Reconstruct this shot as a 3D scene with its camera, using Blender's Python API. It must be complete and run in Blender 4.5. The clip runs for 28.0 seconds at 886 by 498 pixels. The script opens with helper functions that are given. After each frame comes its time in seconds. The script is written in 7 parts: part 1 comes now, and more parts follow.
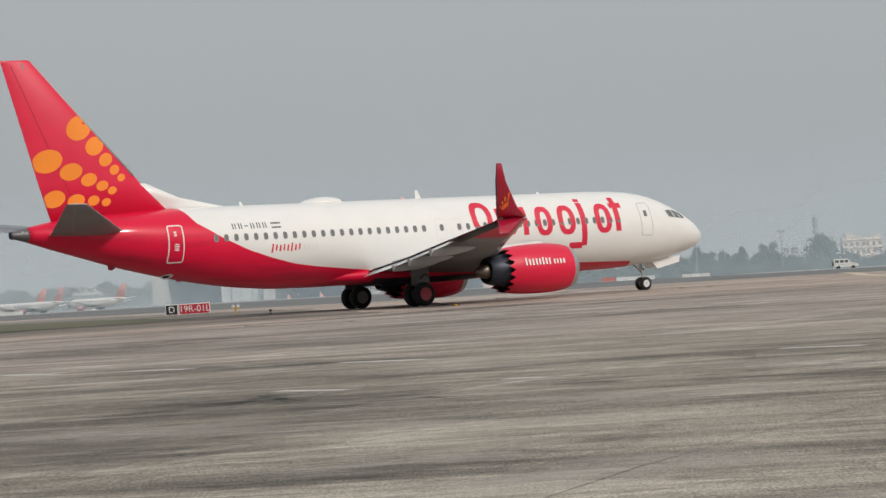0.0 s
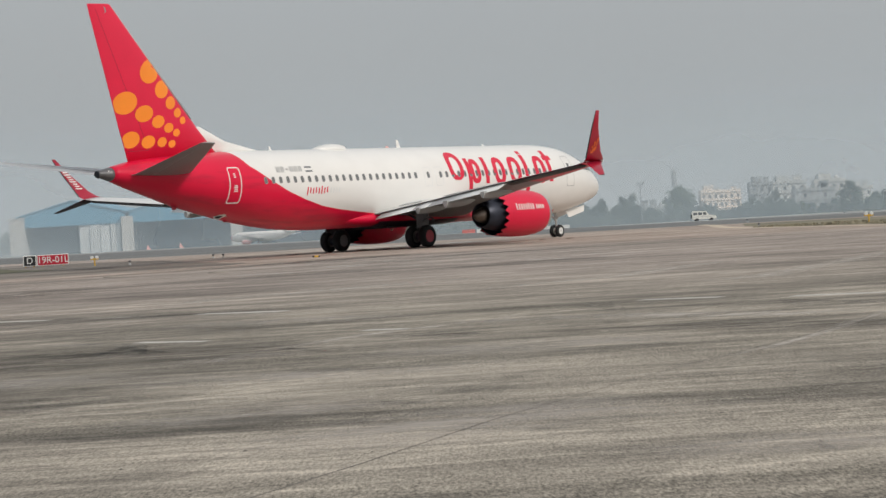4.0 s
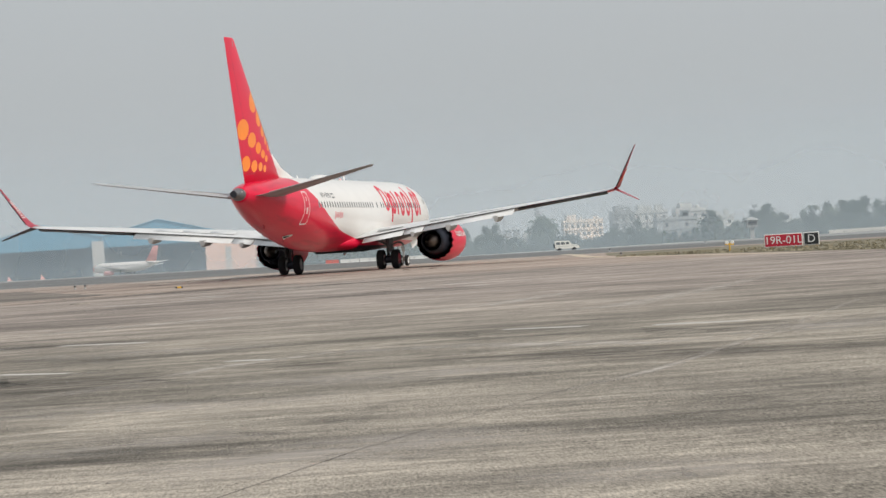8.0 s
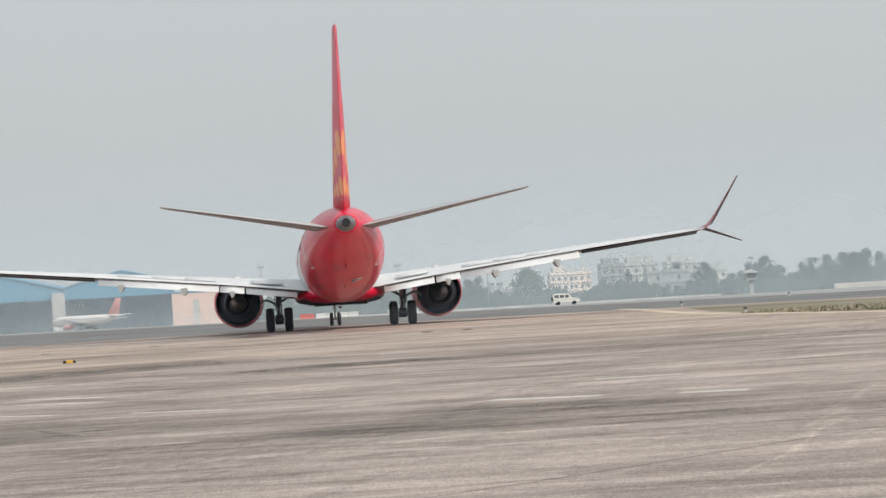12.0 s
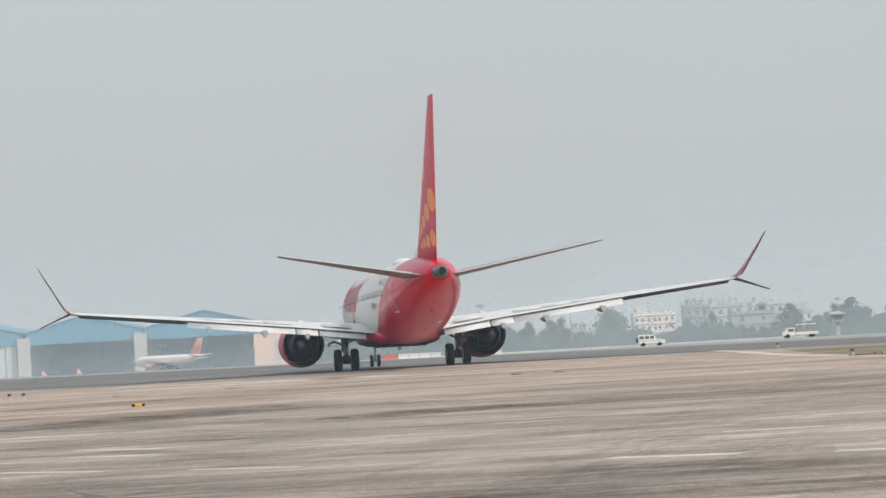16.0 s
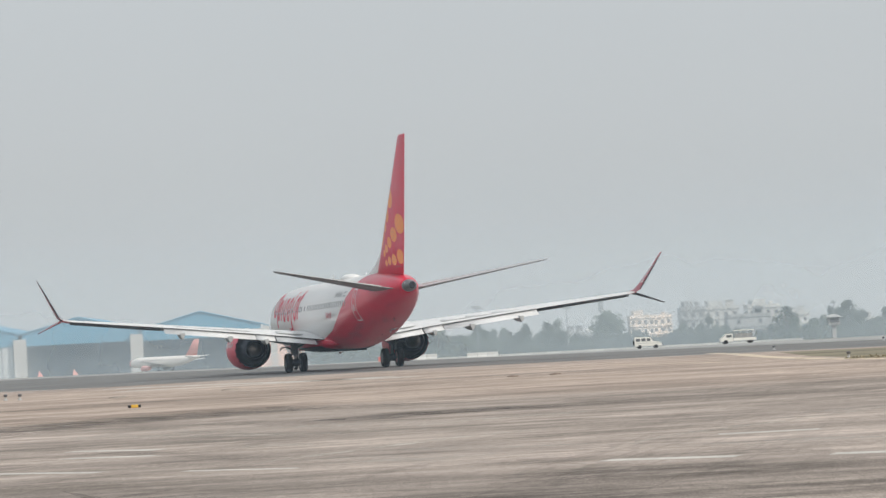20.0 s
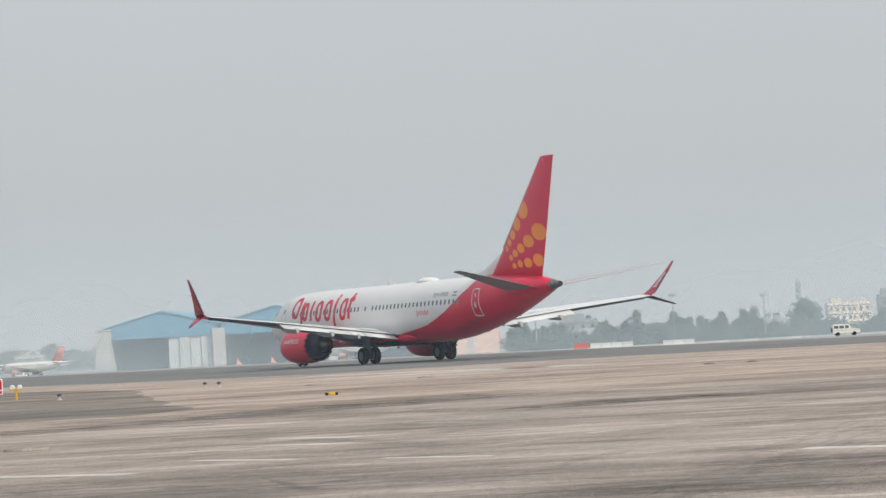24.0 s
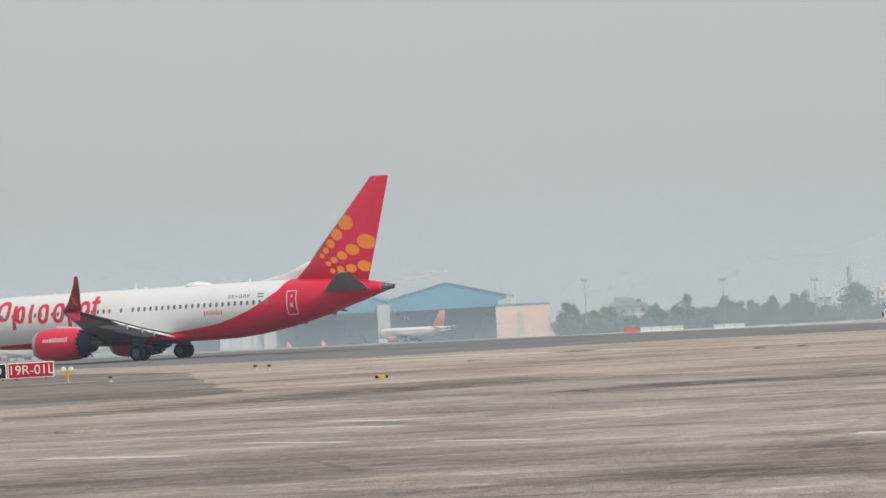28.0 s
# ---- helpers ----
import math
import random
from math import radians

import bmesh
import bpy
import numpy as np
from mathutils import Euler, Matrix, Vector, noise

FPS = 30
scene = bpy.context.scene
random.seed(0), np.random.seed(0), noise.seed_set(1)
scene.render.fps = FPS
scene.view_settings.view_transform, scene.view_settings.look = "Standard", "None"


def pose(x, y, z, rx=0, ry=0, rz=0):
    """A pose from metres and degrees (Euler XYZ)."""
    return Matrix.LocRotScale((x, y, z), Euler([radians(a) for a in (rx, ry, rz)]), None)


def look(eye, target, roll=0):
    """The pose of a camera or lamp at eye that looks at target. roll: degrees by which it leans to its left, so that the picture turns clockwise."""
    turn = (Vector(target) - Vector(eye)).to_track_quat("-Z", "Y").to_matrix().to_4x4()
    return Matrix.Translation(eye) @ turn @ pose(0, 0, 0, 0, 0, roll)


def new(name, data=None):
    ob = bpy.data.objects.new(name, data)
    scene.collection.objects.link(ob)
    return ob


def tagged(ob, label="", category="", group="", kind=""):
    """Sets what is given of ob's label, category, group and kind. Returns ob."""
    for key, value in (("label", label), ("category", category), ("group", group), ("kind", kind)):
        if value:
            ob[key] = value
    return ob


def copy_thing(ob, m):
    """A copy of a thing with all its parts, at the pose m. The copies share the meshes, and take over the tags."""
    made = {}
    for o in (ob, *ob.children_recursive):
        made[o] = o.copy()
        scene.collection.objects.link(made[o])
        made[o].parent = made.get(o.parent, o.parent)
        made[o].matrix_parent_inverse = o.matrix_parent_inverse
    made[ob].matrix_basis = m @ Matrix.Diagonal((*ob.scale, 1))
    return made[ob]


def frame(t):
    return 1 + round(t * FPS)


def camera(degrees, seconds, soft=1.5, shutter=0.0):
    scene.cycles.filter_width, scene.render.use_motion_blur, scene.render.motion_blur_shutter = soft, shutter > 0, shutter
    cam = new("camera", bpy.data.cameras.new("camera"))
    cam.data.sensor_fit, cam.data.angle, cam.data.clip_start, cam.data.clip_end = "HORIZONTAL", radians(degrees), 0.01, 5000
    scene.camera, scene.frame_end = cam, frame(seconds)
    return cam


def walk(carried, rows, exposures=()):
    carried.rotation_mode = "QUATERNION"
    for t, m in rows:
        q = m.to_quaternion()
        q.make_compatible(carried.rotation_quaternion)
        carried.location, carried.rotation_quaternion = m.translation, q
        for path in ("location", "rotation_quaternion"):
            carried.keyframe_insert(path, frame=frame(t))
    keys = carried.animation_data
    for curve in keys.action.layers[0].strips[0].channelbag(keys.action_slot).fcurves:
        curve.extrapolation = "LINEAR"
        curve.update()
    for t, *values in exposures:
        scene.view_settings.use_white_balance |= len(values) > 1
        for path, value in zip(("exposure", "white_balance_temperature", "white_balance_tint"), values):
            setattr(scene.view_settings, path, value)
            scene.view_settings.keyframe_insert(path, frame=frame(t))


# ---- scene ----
cam = camera(20.09, 28.0, soft=1.5)
EYE = 1.2


def aim(y, pan, tilt, roll):
    """A camera pose at y on the centre line: pan to the right and tilt up, in degrees."""
    a, b = radians(pan), radians(tilt)
    way = Vector((math.sin(a) * math.cos(b), math.cos(a) * math.cos(b), math.sin(b)))
    eye = Vector((0, y, EYE))
    return look(eye, eye + way * 100, roll)


walk(cam, [
    (0.0, aim(-22.0, -3.19, 0.70, -3.52)),
    (0.5, aim(-22.0, -3.18, 0.70, -3.50)),
    (1.0, aim(-22.0, -3.17, 0.68, -3.48)),
    (1.5, aim(-22.0, -3.09, 0.59, -3.48)),
    (2.0, aim(-22.0, -2.98, 0.58, -3.49)),
    (2.5, aim(-22.0, -2.83, 0.43, -3.44)),
    (3.0, aim(-22.0, -2.20, 0.19, -3.40)),
    (3.5, aim(-22.0, -0.42, -0.40, -3.39)),
    (4.0, aim(-22.0, -0.07, -0.60, -3.39)),
    (4.5, aim(-22.0, 0.15, -0.60, -3.39)),
    (6.5, aim(-22.0, 0.69, -0.03, -3.41)),
    (7.0, aim(-22.0, 0.77, -0.02, -3.56)),
    (7.5, aim(-22.0, 2.46, -0.09, -3.57)),
    (8.0, aim(-22.0, 3.09, -0.10, -3.58)),
    (8.5, aim(-22.0, 3.15, -0.11, -3.61)),
    (9.0, aim(-22.0, 3.15, -0.11, -3.63)),
    (9.5, aim(-22.0, 3.14, -0.08, -3.59)),
    (10.0, aim(-22.0, 3.13, -0.08, -3.56)),
    (10.5, aim(-20.6, 3.29, -0.08, -3.48)),
    (11.0, aim(-8.0, 3.47, -0.07, -3.40)),
    (11.5, aim(7.4, 3.63, 0.05, -3.41)),
    (12.0, aim(20.8, 3.79, 1.09, -3.41)),
    (12.5, aim(25.0, 3.31, 2.47, -3.40)),
    (13.0, aim(25.0, 2.68, 2.57, -3.39)),
    (13.5, aim(25.0, 2.36, 2.44, -3.32)),
    (15.5, aim(25.0, 2.02, 2.17, -3.26)),
    (16.0, aim(25.0, 1.97, 2.13, -3.24)),
    (16.5, aim(25.0, 1.97, 2.07, -3.23)),
    (17.0, aim(25.0, 1.97, 2.03, -3.22)),
    (17.5, aim(25.0, 1.98, 2.01, -3.30)),
    (18.0, aim(25.0, 2.01, 1.98, -3.38)),
    (18.5, aim(25.0, 2.04, 2.00, -3.46)),
    (19.0, aim(25.0, 2.05, 2.06, -3.34)),
    (19.5, aim(25.0, 2.04, 2.13, -3.22)),
    (20.0, aim(25.0, 2.05, 2.17, -3.10)),
    (20.5, aim(25.0, 1.98, 2.18, -3.15)),
    (22.5, aim(25.0, 0.85, 2.20, -3.32)),
    (23.0, aim(25.0, -1.36, 2.31, -3.29)),
    (23.5, aim(25.0, -2.07, 2.25, -3.24)),
    (24.0, aim(25.0, -2.43, 2.13, -3.18)),
    (24.5, aim(25.0, -2.62, 2.00, -3.15)),
    (25.0, aim(25.0, -2.80, 1.97, -3.11)),
    (25.5, aim(25.0, -2.94, 1.99, -3.07)),
    (26.0, aim(25.0, -3.08, 2.00, -3.03)),
    (26.5, aim(25.0, -3.25, 2.02, -3.09)),
    (27.0, aim(25.0, -3.39, 1.91, -3.16)),
    (27.5, aim(25.0, -3.47, 1.82, -3.08)),
    (28.0, aim(25.0, -3.60, 1.81, -3.01))],
    exposures=[(0.0, -0.03), (7.0, -0.03), (8.5, 0.37), (9.5, 0.44), (10.5, 0.44), (12.0, 0.42), (16.0, 0.4), (24.0, 0.39), (27.0, 0.4), (28.0, 0.28)])

# ---- sky and sun ----
SUN_AZ, SUN_EL = radians(130), radians(38)   # azimuth clockwise from +y
world = bpy.data.worlds.new("sky")
scene.world = world
world.use_nodes = True
wn, wl = world.node_tree.nodes, world.node_tree.links
wn.clear()
w_out = wn.new("ShaderNodeOutputWorld")
w_bg = wn.new("ShaderNodeBackground")
w_sky = wn.new("ShaderNodeTexSky")
w_sky.sky_type = "NISHITA"
w_sky.sun_disc = False
w_sky.sun_elevation, w_sky.sun_rotation = SUN_EL, SUN_AZ
w_sky.air_density, w_sky.dust_density, w_sky.ozone_density = 1.5, 6.0, 1.0
# a high veil of haze greys the clear sky
w_mix = wn.new("ShaderNodeMix")
w_mix.data_type = "RGBA"
w_mix.inputs[0].default_value = 0.88
w_mul = wn.new("ShaderNodeMix")
w_mul.data_type = "RGBA"
w_mul.blend_type = "MULTIPLY"
w_mul.inputs[0].default_value = 1.0
w_mul.inputs[7].default_value = (0.6, 0.6, 0.6, 1)
w_tc = wn.new("ShaderNodeTexCoord")
w_sep = wn.new("ShaderNodeSeparateXYZ")
w_ramp = wn.new("ShaderNodeValToRGB")
w_ramp.color_ramp.elements[0].position = 0.0
w_ramp.color_ramp.elements[0].color = (3.72, 3.865, 3.93, 1)
w_ramp.color_ramp.elements[1].position = 0.5
w_ramp.color_ramp.elements[1].color = (4.45, 4.7, 4.95, 1)
mid_sky = w_ramp.color_ramp.elements.new(0.09)
mid_sky.color = (3.945, 4.135, 4.27, 1)
w_noise = wn.new("ShaderNodeTexNoise")
w_noise.inputs["Scale"].default_value = 2.2
w_noise.inputs["Detail"].default_value = 3.0
w_map = wn.new("ShaderNodeMapRange")
w_map.inputs[1].default_value, w_map.inputs[2].default_value = 0.3, 0.7
w_map.inputs[3].default_value, w_map.inputs[4].default_value = 0.97, 1.03
w_cl = wn.new("ShaderNodeMix")
w_cl.data_type = "RGBA"
w_cl.blend_type = "MULTIPLY"
w_cl.inputs[0].default_value = 1.0
wl.new(w_tc.outputs["Generated"], w_sep.inputs[0])
wl.new(w_tc.outputs["Generated"], w_noise.inputs["Vector"])
wl.new(w_sep.outputs[2], w_ramp.inputs[0])
wl.new(w_noise.outputs[0], w_map.inputs[0])
wl.new(w_ramp.outputs[0], w_cl.inputs[6])
wl.new(w_map.outputs[0], w_cl.inputs[7])
wl.new(w_sky.outputs[0], w_mul.inputs[6])
wl.new(w_mul.outputs[2], w_mix.inputs[6])
wl.new(w_cl.outputs[2], w_mix.inputs[7])
wl.new(w_mix.outputs[2], w_bg.inputs[0])
w_bg.inputs[1].default_value = 0.115
wl.new(w_bg.outputs[0], w_out.inputs[0])

sun_data = bpy.data.lights.new("sun", "SUN")
sun_data.energy, sun_data.angle, sun_data.color = 2.0, radians(9), (1.0, 0.93, 0.84)
sun = new("sun", sun_data)
sun_way = Vector((math.sin(SUN_AZ) * math.cos(SUN_EL), math.cos(SUN_AZ) * math.cos(SUN_EL), math.sin(SUN_EL)))
sun.matrix_world = look(sun_way * 300, (0, 0, 0))


# ---- materials ----
def node_mat(name):
    m = bpy.data.materials.new(name)
    m.use_nodes = True
    nt = m.node_tree
    return m, nt.nodes, nt.links, nt.nodes["Principled BSDF"]


def surface(name, base, rough=0.6, metal=0.0, var=0.12, scale=1.0, fine=30.0, bump=0.15, coat=0.0, spread=0.0, depth=0.02):
    """A painted, metal, stone or plant surface: stains at `scale`, grain at `fine` (per metre), slight relief."""
    m, n, l, b = node_mat(name)
    tc = n.new("ShaderNodeTexCoord")
    n1, n2 = n.new("ShaderNodeTexNoise"), n.new("ShaderNodeTexNoise")
    for q, s, d in ((n1, scale, 5), (n2, fine, 3)):
        q.inputs["Scale"].default_value = s
        q.inputs["Detail"].default_value = d
        l.new(tc.outputs["Object"], q.inputs["Vector"])
    add = n.new("ShaderNodeMath")
    add.operation = "ADD"
    l.new(n1.outputs[0], add.inputs[0])
    l.new(n2.outputs[0], add.inputs[1])
    mr = n.new("ShaderNodeMapRange")
    mr.inputs[1].default_value, mr.inputs[2].default_value = 0.7, 1.3
    mr.inputs[3].default_value, mr.inputs[4].default_value = 1 - var, 1 + var
    l.new(add.outputs[0], mr.inputs[0])
    mul = n.new("ShaderNodeMix")
    mul.data_type, mul.blend_type = "RGBA", "MULTIPLY"
    mul.inputs[0].default_value = 1.0
    mul.inputs[6].default_value = (*base, 1)
    l.new(mr.outputs[0], mul.inputs[7])
    last = mul.outputs[2]
    if spread:
        oi = n.new("ShaderNodeObjectInfo")
        r2 = n.new("ShaderNodeMapRange")
        r2.inputs[3].default_value, r2.inputs[4].default_value = 1 - spread, 1 + spread
        l.new(oi.outputs["Random"], r2.inputs[0])
        m2 = n.new("ShaderNodeMix")
        m2.data_type, m2.blend_type = "RGBA", "MULTIPLY"
        m2.inputs[0].default_value = 1.0
        l.new(last, m2.inputs[6])
        l.new(r2.outputs[0], m2.inputs[7])
        last = m2.outputs[2]
    l.new(last, b.inputs["Base Color"])
    rr = n.new("ShaderNodeMapRange")
    rr.inputs[3].default_value, rr.inputs[4].default_value = max(0.03, rough - 0.1), min(1, rough + 0.1)
    l.new(n1.outputs[0], rr.inputs[0])
    l.new(rr.outputs[0], b.inputs["Roughness"])
    b.inputs["Metallic"].default_value = metal
    b.inputs["Coat Weight"].default_value = coat
    b.inputs["Coat Roughness"].default_value = 0.12
    if bump:
        bp = n.new("ShaderNodeBump")
        bp.inputs["Strength"].default_value = bump
        bp.inputs["Distance"].default_value = depth
        l.new(n2.outputs[0], bp.inputs["Height"])
        l.new(bp.outputs[0], b.inputs["Normal"])
    return m


def pavement_mat(name, dark, light, streak, big=0.055, mid=0.45, grit=4.5, turn=0.0, contrast=1.0, patch=0.5, blend=None, lines=0.0):
    """Weathered pavement: broad patches, drawn-out tyre and water streaks, and grit."""
    m, n, l, b = node_mat(name)
    tc = n.new("ShaderNodeTexCoord")

    def noisy(s, detail, stretch, rough=0.6, off=0.0):
        mp = n.new("ShaderNodeMapping")
        mp.inputs["Rotation"].default_value = (0, 0, turn)
        mp.inputs["Scale"].default_value = (s * stretch, s, s)
        mp.inputs["Location"].default_value = (off, off * 0.7, 0)
        q = n.new("ShaderNodeTexNoise")
        q.inputs["Scale"].default_value = 1.0
        q.inputs["Detail"].default_value = detail
        q.inputs["Roughness"].default_value = rough
        l.new(tc.outputs["Object"], mp.inputs[0])
        l.new(mp.outputs[0], q.inputs["Vector"])
        return q.outputs[0]

    def math_node(op, a, c):
        q = n.new("ShaderNodeMath")
        q.operation = op
        for i, v in ((0, a), (1, c)):
            if isinstance(v, (int, float)):
                q.inputs[i].default_value = v
            else:
                l.new(v, q.inputs[i])
        return q.outputs[0]

    # wear is drawn out across the view and the finest grain along y, to fit the low camera's view
    a = noisy(big, 6, 0.9, 0.65)
    c = noisy(mid * 0.7, 6, 0.42, 0.62, 7.3)
    d = noisy(mid * 2.4, 5, 0.36, 0.66, 3.1)
    g = noisy(grit * 0.5, 4, 5.0, 0.75)
    fg = noisy(grit * 2.4, 3, 5.0, 0.8, 5.5)
    tot = math_node("ADD", math_node("MULTIPLY", a, 0.9 * patch * 2), math_node("MULTIPLY", c, 1.35))
    tot = math_node("ADD", tot, math_node("MULTIPLY", d, 1.0))
    tot = math_node("ADD", tot, math_node("MULTIPLY", g, 0.75))
    fine = math_node("SUBTRACT", fg, 0.5)
    if blend:
        # grain weakens with y, tuned to how the ground reads from each camera stand
        gp = n.new("ShaderNodeSeparateXYZ")
        l.new(tc.outputs["Object"], gp.inputs[0])
        gk = n.new("ShaderNodeMapRange")
        gk.inputs[1].default_value, gk.inputs[2].default_value = 2.0, 40.0
        gk.inputs[3].default_value, gk.inputs[4].default_value = 2.4, 1.6
        l.new(gp.outputs[1], gk.inputs[0])
        fine = math_node("MULTIPLY", fine, gk.outputs[0])
    tot = math_node("ADD", tot, fine)
    centre = 0.5 * (0.9 * patch * 2 + 1.35 + 1.0 + 0.75)
    mr = n.new("ShaderNodeMapRange")
    mr.inputs[1].default_value, mr.inputs[2].default_value = centre - 0.58 / contrast, centre + 0.58 / contrast
    l.new(tot, mr.inputs[0])
    ramp = n.new("ShaderNodeValToRGB")
    ramp.color_ramp.elements[0].color = (*dark, 1)
    ramp.color_ramp.elements[1].color = (*light, 1)
    l.new(mr.outputs[0], ramp.inputs[0])
    last = ramp.outputs[0]
    if blend:
        # a second pavement takes over along y, with a ragged, drawn-out border
        dark2, light2, y0, width = blend
        ramp2 = n.new("ShaderNodeValToRGB")
        ramp2.color_ramp.elements[0].color = (*dark2, 1)
        ramp2.color_ramp.elements[1].color = (*light2, 1)
        l.new(mr.outputs[0], ramp2.inputs[0])
        # paler tone along y, set to match brightness from the later camera stand
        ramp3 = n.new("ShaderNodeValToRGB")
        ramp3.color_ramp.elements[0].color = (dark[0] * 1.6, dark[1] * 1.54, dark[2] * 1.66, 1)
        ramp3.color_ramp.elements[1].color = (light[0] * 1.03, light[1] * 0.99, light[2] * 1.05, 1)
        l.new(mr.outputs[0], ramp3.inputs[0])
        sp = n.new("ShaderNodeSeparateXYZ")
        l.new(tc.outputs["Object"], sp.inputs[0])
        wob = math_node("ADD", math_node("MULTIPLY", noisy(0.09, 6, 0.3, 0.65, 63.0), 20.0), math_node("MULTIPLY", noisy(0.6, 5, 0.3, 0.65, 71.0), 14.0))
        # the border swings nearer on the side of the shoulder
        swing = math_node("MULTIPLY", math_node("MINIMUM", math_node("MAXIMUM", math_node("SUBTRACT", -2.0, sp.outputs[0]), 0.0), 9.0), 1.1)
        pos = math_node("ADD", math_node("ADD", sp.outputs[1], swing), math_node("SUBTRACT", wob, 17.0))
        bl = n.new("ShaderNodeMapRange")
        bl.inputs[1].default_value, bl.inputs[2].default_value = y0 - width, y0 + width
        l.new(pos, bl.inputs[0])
        # where the paler tone sets in, fitted to the camera's view
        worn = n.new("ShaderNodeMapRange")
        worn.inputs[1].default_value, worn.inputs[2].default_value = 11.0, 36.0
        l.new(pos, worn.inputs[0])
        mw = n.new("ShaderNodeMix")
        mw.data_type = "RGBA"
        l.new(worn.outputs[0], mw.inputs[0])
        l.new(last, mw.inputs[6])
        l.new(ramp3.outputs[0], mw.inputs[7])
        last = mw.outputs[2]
        mb = n.new("ShaderNodeMix")
        mb.data_type = "RGBA"
        l.new(bl.outputs[0], mb.inputs[0])
        l.new(last, mb.inputs[6])
        l.new(ramp2.outputs[0], mb.inputs[7])
        last = mb.outputs[2]
    # dark drawn-out streaks, then pale ones
    for sc, st, off, lo, hi, k in ((0.13, 0.5, 21.0, 0.52, 0.60, 1 - streak), (0.42, 0.35, 33.0, 0.56, 0.63, 1 - streak * 0.8), (0.3, 0.4, 47.0, 0.57, 0.63, 1 + streak * 0.7),
                                  (0.8, 0.14, 59.0, 0.55, 0.61, 1 - streak * 0.55), (0.65, 0.12, 83.0, 0.56, 0.62, 1 + streak * 0.5), (1.7, 0.1, 91.0, 0.56, 0.62, 1 - streak * 0.45)):
        s1 = noisy(sc, 5, st, 0.62, off)
        sm = n.new("ShaderNodeMapRange")
        sm.inputs[1].default_value, sm.inputs[2].default_value = lo, hi
        sm.inputs[3].default_value, sm.inputs[4].default_value = 1.0, k
        l.new(s1, sm.inputs[0])
        mul = n.new("ShaderNodeMix")
        mul.data_type, mul.blend_type = "RGBA", "MULTIPLY"
        mul.inputs[0].default_value = 1.0
        # streaks weaken with y to fit the later camera stand
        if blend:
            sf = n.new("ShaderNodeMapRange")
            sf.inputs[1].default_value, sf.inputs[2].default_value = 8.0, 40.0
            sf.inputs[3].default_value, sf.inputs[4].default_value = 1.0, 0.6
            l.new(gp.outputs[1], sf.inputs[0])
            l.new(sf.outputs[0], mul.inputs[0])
        l.new(last, mul.inputs[6])
        l.new(sm.outputs[0], mul.inputs[7])
        last = mul.outputs[2]
    # thin wheel tracks and scrapes: the contours of drawn-out noise, here and there, across the view and away along the taxi way
    if lines:
        def drawn(across, along, angle, off, detail=3):
            mp = n.new("ShaderNodeMapping")
            mp.vector_type = "TEXTURE"
            mp.inputs["Rotation"].default_value = (0, 0, radians(angle))
            mp.inputs["Scale"].default_value = (1 / along, 1 / across, 1)
            mp.inputs["Location"].default_value = (off, off * 0.6, 0)
            q = n.new("ShaderNodeTexNoise")
            q.inputs["Scale"].default_value = 1.0
            q.inputs["Detail"].default_value = detail
            q.inputs["Roughness"].default_value = 0.6
            l.new(tc.outputs["Object"], mp.inputs[0])
            l.new(mp.outputs[0], q.inputs["Vector"])
            return q.outputs[0]

        for across, along, angle, off, width, lo, k in (
                (0.55, 0.16, 4, 11.0, 0.030, 0.47, 0.34), (0.75, 0.2, -6, 23.0, 0.035, 0.46, -0.30), (1.7, 0.5, 8, 37.0, 0.035, 0.50, 0.26), (2.1, 0.55, -3, 41.0, 0.04, 0.48, -0.28),
                (0.7, 0.05, 68, 53.0, 0.018, 0.50, 0.26), (0.9, 0.06, 74, 67.0, 0.02, 0.51, -0.2), (5.0, 1.6, 0, 73.0, 0.05, 0.50, -0.24), (4.2, 1.2, 12, 79.0, 0.045, 0.50, 0.22)):
            dist = math_node("ABSOLUTE", math_node("SUBTRACT", drawn(across, along, angle, off), 0.5), 0.0)
            ln = n.new("ShaderNodeMapRange")
            ln.inputs[1].default_value, ln.inputs[2].default_value = 0.0, width
            ln.inputs[3].default_value, ln.inputs[4].default_value = 1.0, 0.0
            l.new(dist, ln.inputs[0])
            here = n.new("ShaderNodeMapRange")
            here.inputs[1].default_value, here.inputs[2].default_value = lo, lo + 0.1
            l.new(drawn(across * 0.35, along * 0.45, angle, off + 3.0), here.inputs[0])
            fac = math_node("ADD", math_node("MULTIPLY", math_node("MULTIPLY", ln.outputs[0], here.outputs[0]), k * lines), 1.0)
            mul = n.new("ShaderNodeMix")
            mul.data_type, mul.blend_type = "RGBA", "MULTIPLY"
            mul.inputs[0].default_value = 1.0
            l.new(last, mul.inputs[6])
            l.new(fac, mul.inputs[7])
            last = mul.outputs[2]
    l.new(mul.outputs[2], b.inputs["Base Color"])
    b.inputs["Roughness"].default_value = 0.9
    b.inputs["Specular IOR Level"].default_value = 0.25
    bp = n.new("ShaderNodeBump")
    bp.inputs["Strength"].default_value = 0.35
    bp.inputs["Distance"].default_value = 0.012
    l.new(g, bp.inputs["Height"])
    l.new(bp.outputs[0], b.inputs["Normal"])
    return m


